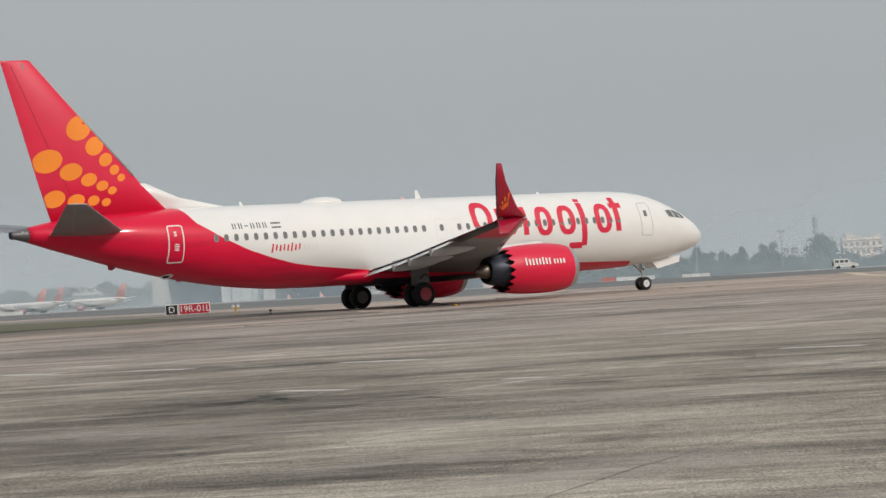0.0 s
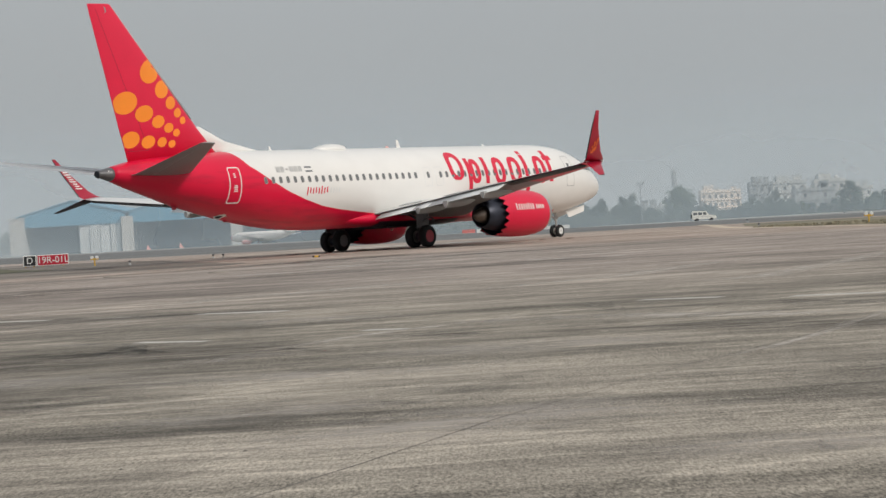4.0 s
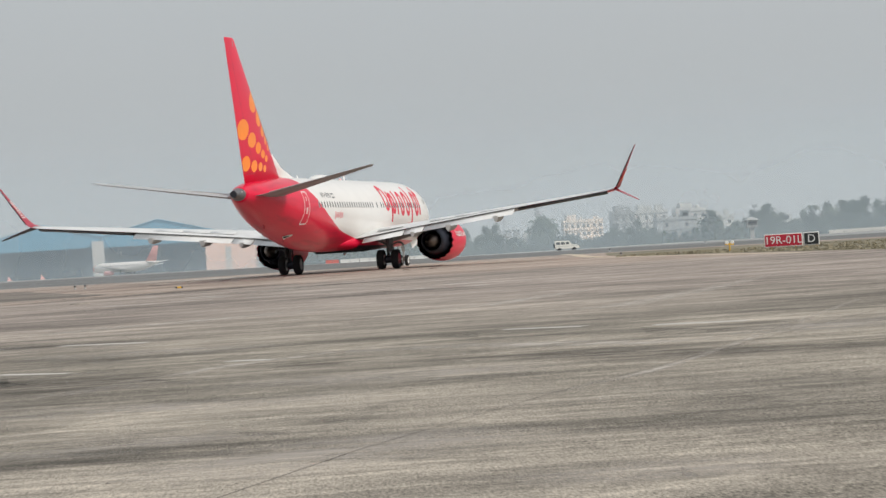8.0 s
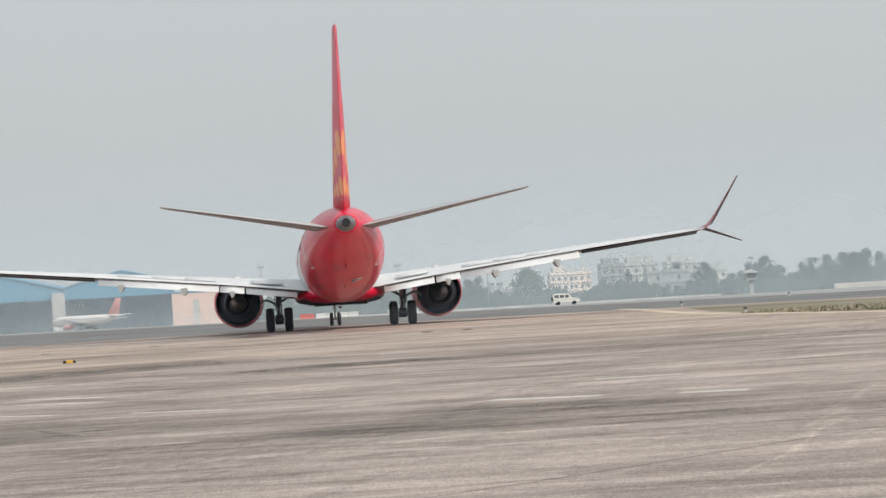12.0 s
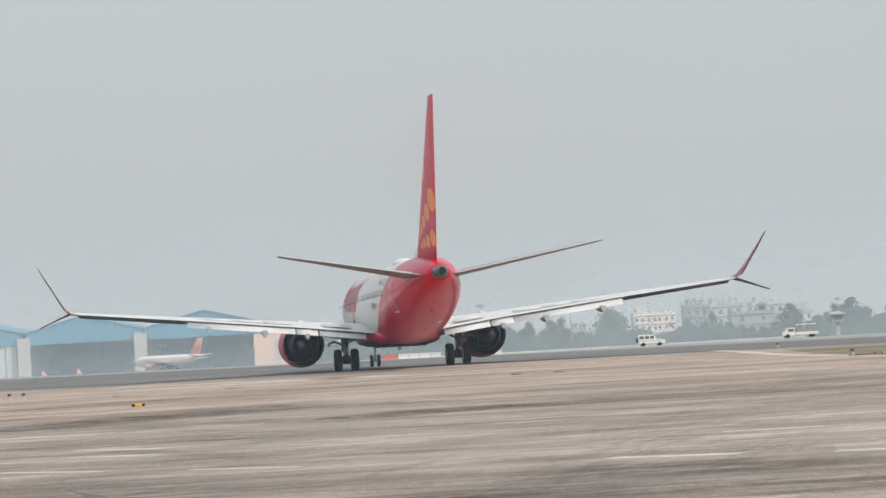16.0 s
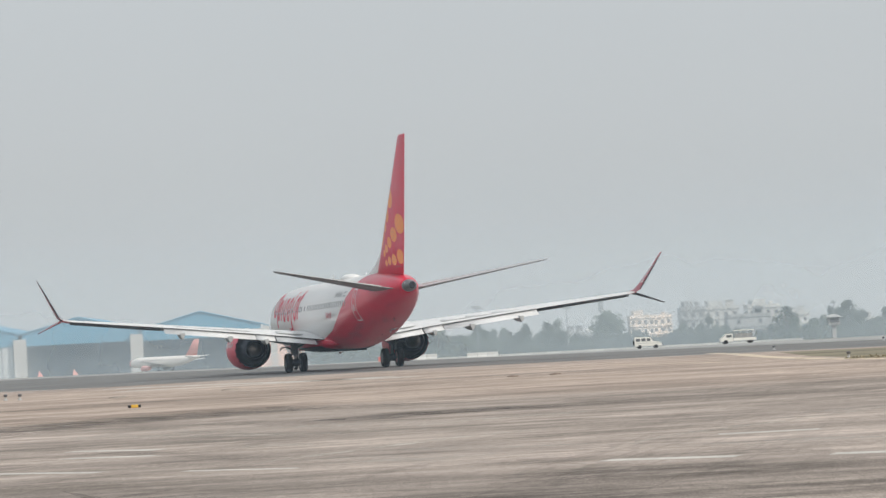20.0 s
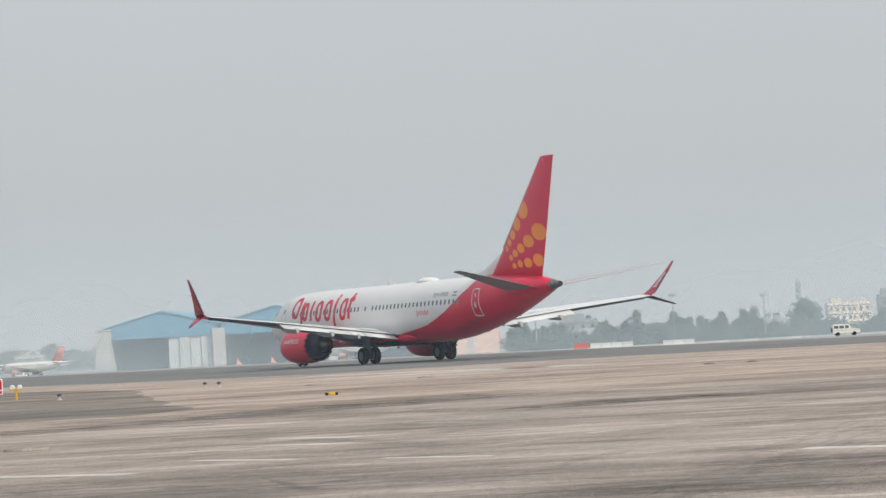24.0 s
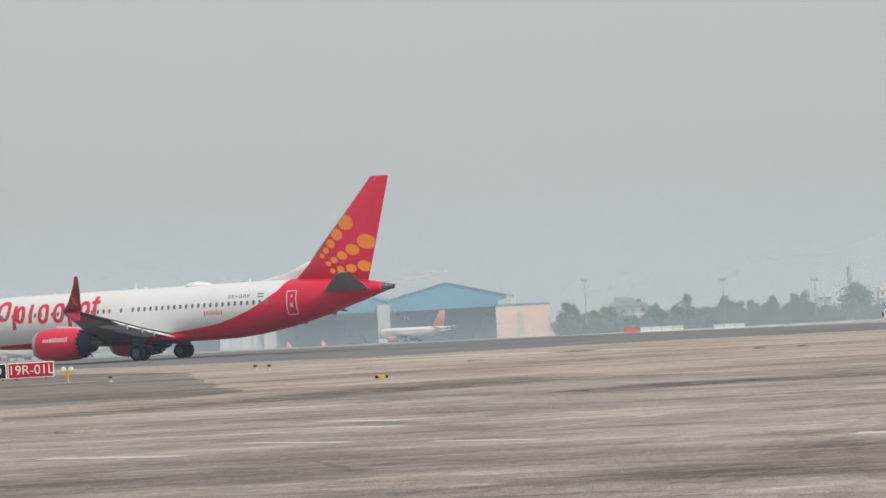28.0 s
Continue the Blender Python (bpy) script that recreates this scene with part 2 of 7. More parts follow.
def streak_mat(name, color, strength):
    """A worn rubber or scuff mark, thin at its edges and broken by the pavement's grain."""
    m, n, l, b = node_mat(name)
    b.inputs["Base Color"].default_value = (*color, 1)
    b.inputs["Roughness"].default_value = 0.85
    uv = n.new("ShaderNodeUVMap")
    sp = n.new("ShaderNodeSeparateXYZ")
    l.new(uv.outputs[0], sp.inputs[0])

    def op(kind, p, q):
        k = n.new("ShaderNodeMath")
        k.operation = kind
        for i, v in ((0, p), (1, q)):
            if isinstance(v, (int, float)):
                k.inputs[i].default_value = v
            else:
                l.new(v, k.inputs[i])
        return k.outputs[0]

    def hump(s):
        return op("MULTIPLY", op("MULTIPLY", s, op("SUBTRACT", 1.0, s)), 4.0)

    tc = n.new("ShaderNodeTexCoord")
    mp = n.new("ShaderNodeMapping")
    mp.inputs["Scale"].default_value = (0.9, 2.2, 1.0)
    l.new(tc.outputs["Object"], mp.inputs[0])
    nz = n.new("ShaderNodeTexNoise")
    nz.inputs["Scale"].default_value = 1.0
    nz.inputs["Detail"].default_value = 5
    nz.inputs["Roughness"].default_value = 0.7
    l.new(mp.outputs[0], nz.inputs["Vector"])
    broken = n.new("ShaderNodeMapRange")
    broken.inputs[1].default_value, broken.inputs[2].default_value = 0.36, 0.58
    broken.inputs[4].default_value = strength
    l.new(nz.outputs[0], broken.inputs[0])
    along = op("POWER", hump(sp.outputs[0]), 0.9)
    across = op("POWER", hump(sp.outputs[1]), 1.3)
    cover = op("MULTIPLY", op("MULTIPLY", along, across), broken.outputs[0])
    cl = n.new("ShaderNodeClamp")
    l.new(cover, cl.inputs[0])
    l.new(cl.outputs[0], b.inputs["Alpha"])
    return m


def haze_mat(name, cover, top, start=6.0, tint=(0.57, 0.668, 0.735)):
    """Translucent sheet standing in for haze: lets most light through, scatters the rest, and thins out upwards."""
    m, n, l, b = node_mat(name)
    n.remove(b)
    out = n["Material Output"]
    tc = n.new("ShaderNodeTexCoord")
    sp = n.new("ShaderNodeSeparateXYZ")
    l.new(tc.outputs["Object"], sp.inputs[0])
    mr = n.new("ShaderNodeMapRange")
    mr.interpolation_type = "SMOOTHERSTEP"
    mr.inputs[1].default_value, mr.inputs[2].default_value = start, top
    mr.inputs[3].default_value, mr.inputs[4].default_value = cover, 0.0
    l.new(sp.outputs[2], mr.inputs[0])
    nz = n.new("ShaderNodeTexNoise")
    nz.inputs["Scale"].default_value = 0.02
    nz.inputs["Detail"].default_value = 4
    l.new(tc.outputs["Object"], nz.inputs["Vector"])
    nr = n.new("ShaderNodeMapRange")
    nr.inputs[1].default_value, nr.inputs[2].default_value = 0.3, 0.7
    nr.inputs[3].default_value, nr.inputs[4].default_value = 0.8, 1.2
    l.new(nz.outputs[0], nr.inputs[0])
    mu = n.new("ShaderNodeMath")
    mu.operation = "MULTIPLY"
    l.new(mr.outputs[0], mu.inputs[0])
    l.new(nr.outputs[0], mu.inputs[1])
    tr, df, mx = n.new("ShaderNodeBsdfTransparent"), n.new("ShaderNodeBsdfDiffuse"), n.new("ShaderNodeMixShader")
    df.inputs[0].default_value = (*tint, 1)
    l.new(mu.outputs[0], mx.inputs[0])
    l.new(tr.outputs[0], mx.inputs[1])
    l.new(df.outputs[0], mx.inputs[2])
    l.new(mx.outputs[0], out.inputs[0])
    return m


RED, WHITE = (0.72, 0.006, 0.048), (0.82, 0.81, 0.79)


def livery_mat():
    """White paint with the red sweep over tail and belly, by the aircraft's own coordinates."""
    m, n, l, b = node_mat("livery")
    tc = n.new("ShaderNodeTexCoord")
    sp = n.new("ShaderNodeSeparateXYZ")
    l.new(tc.outputs["Object"], sp.inputs[0])
    mx = n.new("ShaderNodeMapRange")
    mx.inputs[1].default_value, mx.inputs[2].default_value = -20, 20
    l.new(sp.outputs[0], mx.inputs[0])
    ramp = n.new("ShaderNodeValToRGB")
    cr = ramp.color_ramp
    pts = [(-12.6, 7.0), (-11.4, 5.35), (-11.0, 4.5), (-9.77, 3.72), (-8.54, 3.13), (-7.28, 2.7), (-6.0, 2.36), (-4.7, 2.17), (-3.3, 2.02), (-1.3, 1.82),
           (3.0, 1.72), (9.0, 1.68), (14.3, 1.56), (14.8, 0.5)]
    cr.elements[0].position, cr.elements[1].position = (pts[0][0] + 20) / 40, (pts[-1][0] + 20) / 40
    cr.elements[0].color, cr.elements[1].color = (*[pts[0][1] / 8] * 3, 1), (*[pts[-1][1] / 8] * 3, 1)
    for x, z in pts[1:-1]:
        e = cr.elements.new((x + 20) / 40)
        e.color = (*[z / 8] * 3, 1)
    l.new(mx.outputs[0], ramp.inputs[0])
    zz = n.new("ShaderNodeMath")
    zz.operation = "MULTIPLY"
    zz.inputs[1].default_value = 8.0
    l.new(ramp.outputs[0], zz.inputs[0])
    df = n.new("ShaderNodeMath")
    df.operation = "SUBTRACT"
    l.new(zz.outputs[0], df.inputs[0])
    l.new(sp.outputs[2], df.inputs[1])
    edge = n.new("ShaderNodeMapRange")
    edge.inputs[1].default_value, edge.inputs[2].default_value = -0.012, 0.012
    l.new(df.outputs[0], edge.inputs[0])
    mix = n.new("ShaderNodeMix")
    mix.data_type = "RGBA"
    mix.inputs[6].default_value, mix.inputs[7].default_value = (*WHITE, 1), (*RED, 1)
    l.new(edge.outputs[0], mix.inputs[0])
    nz = n.new("ShaderNodeTexNoise")
    nz.inputs["Scale"].default_value = 0.9
    nz.inputs["Detail"].default_value = 6
    mp = n.new("ShaderNodeMapping")
    mp.inputs["Scale"].default_value = (0.7, 1.0, 1.0)
    l.new(tc.outputs["Object"], mp.inputs[0])
    l.new(mp.outputs[0], nz.inputs["Vector"])
    mr = n.new("ShaderNodeMapRange")
    mr.inputs[1].default_value, mr.inputs[2].default_value = 0.3, 0.7
    mr.inputs[3].default_value, mr.inputs[4].default_value = 0.965, 1.02
    l.new(nz.outputs[0], mr.inputs[0])
    mul = n.new("ShaderNodeMix")
    mul.data_type, mul.blend_type = "RGBA", "MULTIPLY"
    mul.inputs[0].default_value = 1.0
    l.new(mix.outputs[2], mul.inputs[6])
    l.new(mr.outputs[0], mul.inputs[7])
    # dark streaks drawn along the red, painted in place of reflections on the glossy skin
    sn = n.new("ShaderNodeTexNoise")
    sn.inputs["Scale"].default_value = 1.0
    sn.inputs["Detail"].default_value = 5
    smp = n.new("ShaderNodeMapping")
    smp.inputs["Scale"].default_value = (0.22, 1.4, 1.4)
    l.new(tc.outputs["Object"], smp.inputs[0])
    l.new(smp.outputs[0], sn.inputs["Vector"])
    sr = n.new("ShaderNodeMapRange")
    sr.inputs[1].default_value, sr.inputs[2].default_value = 0.52, 0.68
    sr.inputs[3].default_value, sr.inputs[4].default_value = 0.0, 0.4
    l.new(sn.outputs[0], sr.inputs[0])
    low = n.new("ShaderNodeMath")
    low.operation = "MULTIPLY"
    l.new(sr.outputs[0], low.inputs[0])
    l.new(edge.outputs[0], low.inputs[1])
    reflection_mix = n.new("ShaderNodeMix")
    reflection_mix.data_type = "RGBA"
    reflection_mix.inputs[7].default_value = (0.20, 0.012, 0.03, 1)
    l.new(low.outputs[0], reflection_mix.inputs[0])
    l.new(mul.outputs[2], reflection_mix.inputs[6])
    l.new(reflection_mix.outputs[2], b.inputs["Base Color"])
    b.inputs["Roughness"].default_value = 0.38
    b.inputs["Specular IOR Level"].default_value = 0.2
    b.inputs["Coat Weight"].default_value = 0.4
    b.inputs["Coat Roughness"].default_value = 0.04
    return m


M = {
    "pale_streak": streak_mat("pale_scuff_mark", (0.62, 0.57, 0.51), 0.75),
    "pale_soft": streak_mat("faint_pale_wear", (0.58, 0.53, 0.48), 0.5),
    "dark_soft": streak_mat("faint_rubber_film", (0.10, 0.095, 0.088), 0.22),
    "dark_band": streak_mat("worn_dark_band", (0.10, 0.092, 0.084), 0.72),
    "dark_streak": streak_mat("rubber_mark", (0.085, 0.075, 0.065), 0.45),
    "livery": livery_mat(),
    # haze_air stands before the airliner to pale and blue its darks
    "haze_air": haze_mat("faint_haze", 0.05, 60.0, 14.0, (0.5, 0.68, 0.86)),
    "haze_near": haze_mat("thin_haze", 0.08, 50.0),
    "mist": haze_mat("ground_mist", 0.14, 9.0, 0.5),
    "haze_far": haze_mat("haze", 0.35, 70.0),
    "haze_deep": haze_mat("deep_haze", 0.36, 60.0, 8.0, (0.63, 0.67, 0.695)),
    # tailplane grey with underside shade and red bounce put into the colour
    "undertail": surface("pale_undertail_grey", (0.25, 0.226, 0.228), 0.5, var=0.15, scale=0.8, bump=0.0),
    "maroon": surface("dark_red_paint", (0.40, 0.008, 0.034), 0.36, var=0.08, scale=1.0, bump=0.0, coat=0.2),
    "red": surface("red_paint", RED, 0.42, var=0.08, scale=0.6, bump=0.0, coat=0.14),
    "white": surface("white_paint", WHITE, 0.4, var=0.06, scale=0.8, bump=0.0, coat=0.2),
    "orange": surface("orange_paint", (0.95, 0.27, 0.02), 0.4, var=0.05, bump=0.0, coat=0.2),
    "dimorange": surface("dark_orange_paint", (0.8, 0.16, 0.03), 0.45, var=0.05, bump=0.0),
    "grey": surface("grey_paint", (0.42, 0.43, 0.43), 0.5, var=0.1, scale=1.5, bump=0.0),
    "lightgrey": surface("light_grey_paint", (0.7, 0.71, 0.71), 0.45, var=0.1, scale=1.5, bump=0.0),
    # underside paint grey, taken darker for the shade beneath the wing
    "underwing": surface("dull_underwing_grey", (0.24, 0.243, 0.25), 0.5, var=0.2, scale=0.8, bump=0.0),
    "scuff": pavement_mat("pale_scuffed_concrete", (0.16, 0.142, 0.123), (0.58, 0.52, 0.46), 0.1, contrast=1.2),
    # near-black that stands for shade along wing and winglet edges
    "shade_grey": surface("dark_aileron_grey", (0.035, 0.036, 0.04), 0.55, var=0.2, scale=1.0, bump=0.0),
    # near-black for undersides; on the keel it is painted shade
    "belly": surface("dark_keel_paint", (0.028, 0.016, 0.026), 0.5, var=0.25, scale=1.2, bump=0.0),
    # gear grey darkened in the colour for shade under wing and belly
    "gearmetal": surface("grimy_gear_grey", (0.13, 0.13, 0.14), 0.5, metal=0.2, var=0.25, scale=4, bump=0.0),
    "insetbrown": surface("weathered_brown_metal", (0.2, 0.15, 0.12), 0.7, var=0.25, scale=6, bump=0.1),
    "wing": surface("wing_grey_paint", (0.7, 0.71, 0.71), 0.5, var=0.12, scale=1.2, bump=0.0),
    "metal": surface("bare_metal", (0.55, 0.55, 0.54), 0.35, metal=0.9, var=0.1, bump=0.02),
    "darkmetal": surface("burnt_metal", (0.035, 0.04, 0.058), 0.45, metal=0.5, var=0.25, scale=3, bump=0.03),
    "bronze": surface("heat_tinted_metal", (0.21, 0.175, 0.15), 0.4, metal=0.85, var=0.25, scale=4, bump=0.02),
    "black": surface("black_cavity", (0.014, 0.016, 0.024), 0.7, var=0.2, bump=0.0),
    "rubber": surface("tyre_rubber", (0.014, 0.014, 0.016), 0.85, var=0.2, scale=4, fine=60, bump=0.3),
    "cockpit_glass": surface("cockpit_glass", (0.13, 0.15, 0.14), 0.1, var=0.3, scale=3, bump=0.0),
    "glass": surface("dark_window_glass", (0.17, 0.175, 0.18), 0.12, var=0.1, bump=0.0),
    "winframe": surface("window_grey", (0.3, 0.3, 0.3), 0.4, var=0.2, bump=0.0),
    "slate": surface("stabiliser_grey", (0.46, 0.48, 0.50), 0.5, var=0.15, scale=1.4, bump=0.0),
    "apu": surface("tail_cone_grey", (0.17, 0.17, 0.175), 0.4, metal=0.5, var=0.2, bump=0.0),
    "markgrey": surface("grey_lettering", (0.16, 0.17, 0.18), 0.5, var=0.1, bump=0.0),
    "markred": surface("red_lettering", (0.70, 0.02, 0.06), 0.45, var=0.06, bump=0.0),
    "signred": surface("sign_red", (0.42, 0.012, 0.035), 0.5, var=0.08, bump=0.0),
    "signblack": surface("sign_black", (0.015, 0.018, 0.02), 0.5, var=0.1, bump=0.0),
    "yellow": surface("yellow_paint", (0.62, 0.38, 0.05), 0.55, var=0.15, scale=5, bump=0.05),
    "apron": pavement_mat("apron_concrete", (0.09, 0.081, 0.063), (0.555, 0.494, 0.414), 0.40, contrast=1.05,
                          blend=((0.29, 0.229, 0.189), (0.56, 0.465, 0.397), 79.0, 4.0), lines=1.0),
    "asphalt": pavement_mat("runway_asphalt", (0.12, 0.12, 0.117), (0.25, 0.245, 0.235), 0.2, big=0.04, contrast=1.0),
    "shoulder": pavement_mat("shoulder_asphalt", (0.13, 0.116, 0.102), (0.36, 0.315, 0.275), 0.3, big=0.07, contrast=1.1, lines=0.7),
    "field": pavement_mat("dry_field", (0.29, 0.30, 0.29), (0.44, 0.44, 0.42), 0.25, big=0.02, mid=0.1, contrast=0.8),
    "grass": pavement_mat("dry_grass_ground", (0.19, 0.175, 0.125), (0.30, 0.27, 0.195), 0.3, big=0.12, mid=0.8, contrast=0.9),
    "dullgrass": pavement_mat("dull_grass_ground", (0.105, 0.108, 0.07), (0.20, 0.19, 0.13), 0.2, big=0.12, mid=0.8, contrast=0.7),
    "blade": surface("dry_grass_blades", (0.29, 0.26, 0.18), 0.8, var=0.35, scale=0.6, fine=3, bump=0.0),
    "markwhite": surface("worn_white_marking", (0.55, 0.53, 0.49), 0.8, var=0.3, scale=1.2, fine=9, bump=0.1),
    "markyellow": surface("worn_edge_marking", (0.60, 0.51, 0.39), 0.8, var=0.3, scale=0.6, fine=5, bump=0.1),
    "joint": surface("joint_sealant", (0.14, 0.125, 0.11), 0.85, var=0.3, bump=0.1),
    "hangarblue": surface("blue_sheet_cladding", (0.10, 0.31, 0.46), 0.55, var=0.12, scale=0.15, fine=2, bump=0.1),
    "hangarwall": surface("pale_concrete_wall", (0.56, 0.53, 0.49), 0.8, var=0.12, scale=0.2, fine=3, bump=0.1),
    "hangardoor": surface("white_door_sheet", (0.62, 0.63, 0.62), 0.6, var=0.1, scale=0.3, bump=0.1, spread=0.08),
    # dark blue stands for shade and hazy air inside the bays
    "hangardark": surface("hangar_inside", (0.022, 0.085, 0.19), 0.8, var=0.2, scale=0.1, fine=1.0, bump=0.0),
    "salmon": surface("salmon_wall", (0.92, 0.61, 0.49), 0.8, var=0.08, scale=0.2, bump=0.1),
    "cream": surface("cream_render", (0.82, 0.72, 0.63), 0.8, var=0.12, scale=0.3, bump=0.1, spread=0.06),
    "palewall": surface("pale_render", (0.55, 0.55, 0.53), 0.8, var=0.15, scale=0.3, bump=0.1, spread=0.1),
    "greywall": surface("grey_render", (0.36, 0.37, 0.37), 0.8, var=0.18, scale=0.3, bump=0.1, spread=0.1),
    "bwindow": surface("building_window", (0.13, 0.14, 0.15), 0.2, var=0.2, bump=0.0),
    "leaf": surface("dusty_foliage", (0.075, 0.10, 0.06), 0.7, var=0.3, scale=0.5, fine=4, bump=0.0, spread=0.3),
    "bark": surface("bark", (0.14, 0.11, 0.09), 0.9, var=0.3, scale=2, bump=0.4),
    "post": surface("galvanised_post", (0.34, 0.35, 0.36), 0.5, metal=0.4, var=0.15, bump=0.0),
    "vanwhite": surface("vehicle_white", (0.78, 0.77, 0.72), 0.35, var=0.05, bump=0.0, coat=0.3),
    # white lifted in the colour so the far jets look sunlit
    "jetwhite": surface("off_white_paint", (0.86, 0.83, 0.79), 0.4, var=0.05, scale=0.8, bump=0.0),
    # red paled in the colour itself to look hazed by distance
    "jetred": surface("faded_red_tail", (0.80, 0.45, 0.42), 0.5, var=0.08, bump=0.0),
    "barrier_red": surface("barrier_red", (0.55, 0.16, 0.14), 0.6, var=0.1, bump=0.0),
}


# ---- mesh helpers ----
def put(name, bm, material, parent=None, label="", smooth=False):
    me = bpy.data.meshes.new(name)
    bmesh.ops.recalc_face_normals(bm, faces=bm.faces)
    bm.to_mesh(me)
    bm.free()
    for mm in (material if isinstance(material, (list, tuple)) else [material]):
        me.materials.append(M[mm] if isinstance(mm, str) else mm)
    if smooth:
        me.shade_smooth()
    ob = new(name, me)
    if parent is not None:
        ob.parent = parent
    if label:
        ob["label"] = label
    return ob


def part(name, bm, material, parent, label="", smooth=False):
    return put(name, bm, material, parent, label, smooth)


def again(name, ob, m, parent, label=""):
    """Another object on the same mesh."""
    q = new(name, ob.data)
    q.parent = parent
    q.matrix_basis = m
    if label:
        q["label"] = label
    return q


def thing(name, label, category, m=None, group="", kind=""):
    e = new(name)
    e.empty_display_size = 0.3
    if m is not None:
        e.matrix_basis = m
    return tagged(e, label, category, group, kind)


def box(bm, x0, x1, y0, y1, z0, z1, bevel=0.0):
    vs = [bm.verts.new((x, y, z)) for z in (z0, z1) for y in (y0, y1) for x in (x0, x1)]
    fs = [bm.faces.new([vs[i] for i in f]) for f in ((0, 1, 3, 2), (4, 6, 7, 5), (0, 4, 5, 1), (2, 3, 7, 6), (0, 2, 6, 4), (1, 5, 7, 3))]
    if bevel:
        es = list({e for f in fs for e in f.edges})
        bmesh.ops.bevel(bm, geom=es, offset=bevel, segments=2, affect="EDGES", profile=0.6)
    return bm


def rings(bm, loops, cap=(True, True), closed=True):
    """Skin a list of equally long loops of points."""
    vv = [[bm.verts.new(q) for q in lp] for lp in loops]
    k = len(vv[0])
    for a, b in zip(vv[:-1], vv[1:]):
        for i in range(k if closed else k - 1):
            j = (i + 1) % k
            bm.faces.new((a[i], a[j], b[j], b[i]))
    if cap[0]:
        bm.faces.new(list(reversed(vv[0])))
    if cap[1]:
        bm.faces.new(vv[-1])
    return bm


def tube(bm, p, q, r0, r1=None, seg=10):
    p, q = Vector(p), Vector(q)
    r1 = r0 if r1 is None else r1
    rot = (q - p).to_track_quat("Z", "Y")
    loops = []
    for c, r in ((p, r0), (q, r1)):
        loops.append([c + rot @ Vector((r * math.cos(a), r * math.sin(a), 0)) for a in (2 * math.pi * i / seg for i in range(seg))])
    return rings(bm, loops)


def spin(bm, prof, axis="x", seg=40, origin=(0, 0, 0), cap=(False, False)):
    """Turn a profile of (along, radius) about an axis."""
    o = Vector(origin)
    loops = []
    for u, r in prof:
        lp = []
        for i in range(seg):
            a = 2 * math.pi * i / seg
            c, s = r * math.cos(a), r * math.sin(a)
            lp.append(o + (Vector((u, c, s)) if axis == "x" else Vector((c, u, s)) if axis == "y" else Vector((c, s, u))))
        loops.append(lp)
    return rings(bm, loops, cap)


def foil(bm, secs, n=12):
    """Loft airfoil sections: (leading edge, trailing edge, thickness, direction of thickness)."""
    us = [0.5 * (1 - math.cos(math.pi * i / n)) for i in range(n + 1)]

    def half(u):
        return 5 * (0.2969 * math.sqrt(u) - 0.126 * u - 0.3516 * u * u + 0.2843 * u ** 3 - 0.1026 * u ** 4)

    loops = []
    for le, te, th, up in secs:
        le, te, up = Vector(le), Vector(te), Vector(up)
        top = [le + (te - le) * u + up * th * half(u) for u in reversed(us)]
        low = [le + (te - le) * u - up * th * (half(u) + (0.02 if u == 1 else 0)) for u in us[1:]]
        loops.append(top + low)
    return rings(bm, loops)


# ---- the taxiing airliner: x forward, y to its left, z up, origin on the ground between the main wheels ----
NOSE = 19.95
STATIONS = [(0.28, 2.66, 2.66, 0.0), (0.36, 2.88, 2.46, 0.24), (0.55, 3.13, 2.28, 0.47), (0.95, 3.47, 2.07, 0.78), (1.55, 3.84, 1.88, 1.09), (2.2, 4.2, 1.74, 1.32),
            (3.0, 4.55, 1.56, 1.52), (3.8, 4.86, 1.43, 1.68), (4.8, 5.08, 1.32, 1.79), (6.0, 5.2, 1.24, 1.86), (7.5, 5.24, 1.2, 1.88), (24.5, 5.24, 1.2, 1.88),
            (26.5, 5.24, 1.24, 1.88), (28.5, 5.24, 1.42, 1.85), (30.5, 5.23, 1.74, 1.78), (32.5, 5.2, 2.17, 1.64), (34.5, 5.12, 2.67, 1.38), (36.2, 5.0, 3.2, 1.06),
            (37.6, 4.84, 3.6, 0.74), (38.6, 4.63, 3.96, 0.42), (39.3, 4.47, 4.14, 0.22)]
_s = np.linspace(0, 39.3, 400)
_s[1:12] = np.linspace(0.02, 0.9, 11)
_s.sort()
_prof = []
for _k in (1, 2, 3):
    _v = np.interp(_s, [q[0] for q in STATIONS], [q[_k] for q in STATIONS])
    _w = _v.copy()
    for _ in range(40):
        _w[14:-2] = (_w[13:-3] + 2 * _w[14:-2] + _w[15:-1]) / 4
    _prof.append(_w)


def station(x):
    """Top, bottom and half width of the fuselage at x."""
    s = NOSE - x
    return tuple(float(np.interp(s, _s, q)) for q in _prof)


def skin(x, z, side, off=0.006):
    """The point of the fuselage's side at x, z, off metres outside it."""
    t, b, w = station(x)
    c, h = (t + b) / 2, max((t - b) / 2, 1e-3)
    k = max(-0.985, min(0.985, (z - c) / h))
    y = w * math.sqrt(1 - k * k)
    nrm = Vector((0, y / w ** 2, (z - c) / h ** 2)).normalized()
    return Vector((x, side * (y + off * nrm.y), z + off * nrm.z))


def band(bm, outer, inner, side, off=0.006):
    """A flat closed band between two outlines of equal length, on the fuselage's side."""
    a = [bm.verts.new(skin(x, z, side, off)) for x, z in outer]
    b = [bm.verts.new(skin(x, z, side, off)) for x, z in inner]
    for i in range(len(a)):
        j = (i + 1) % len(a)
        bm.faces.new((a[i], a[j], b[j], b[i]))
    return bm


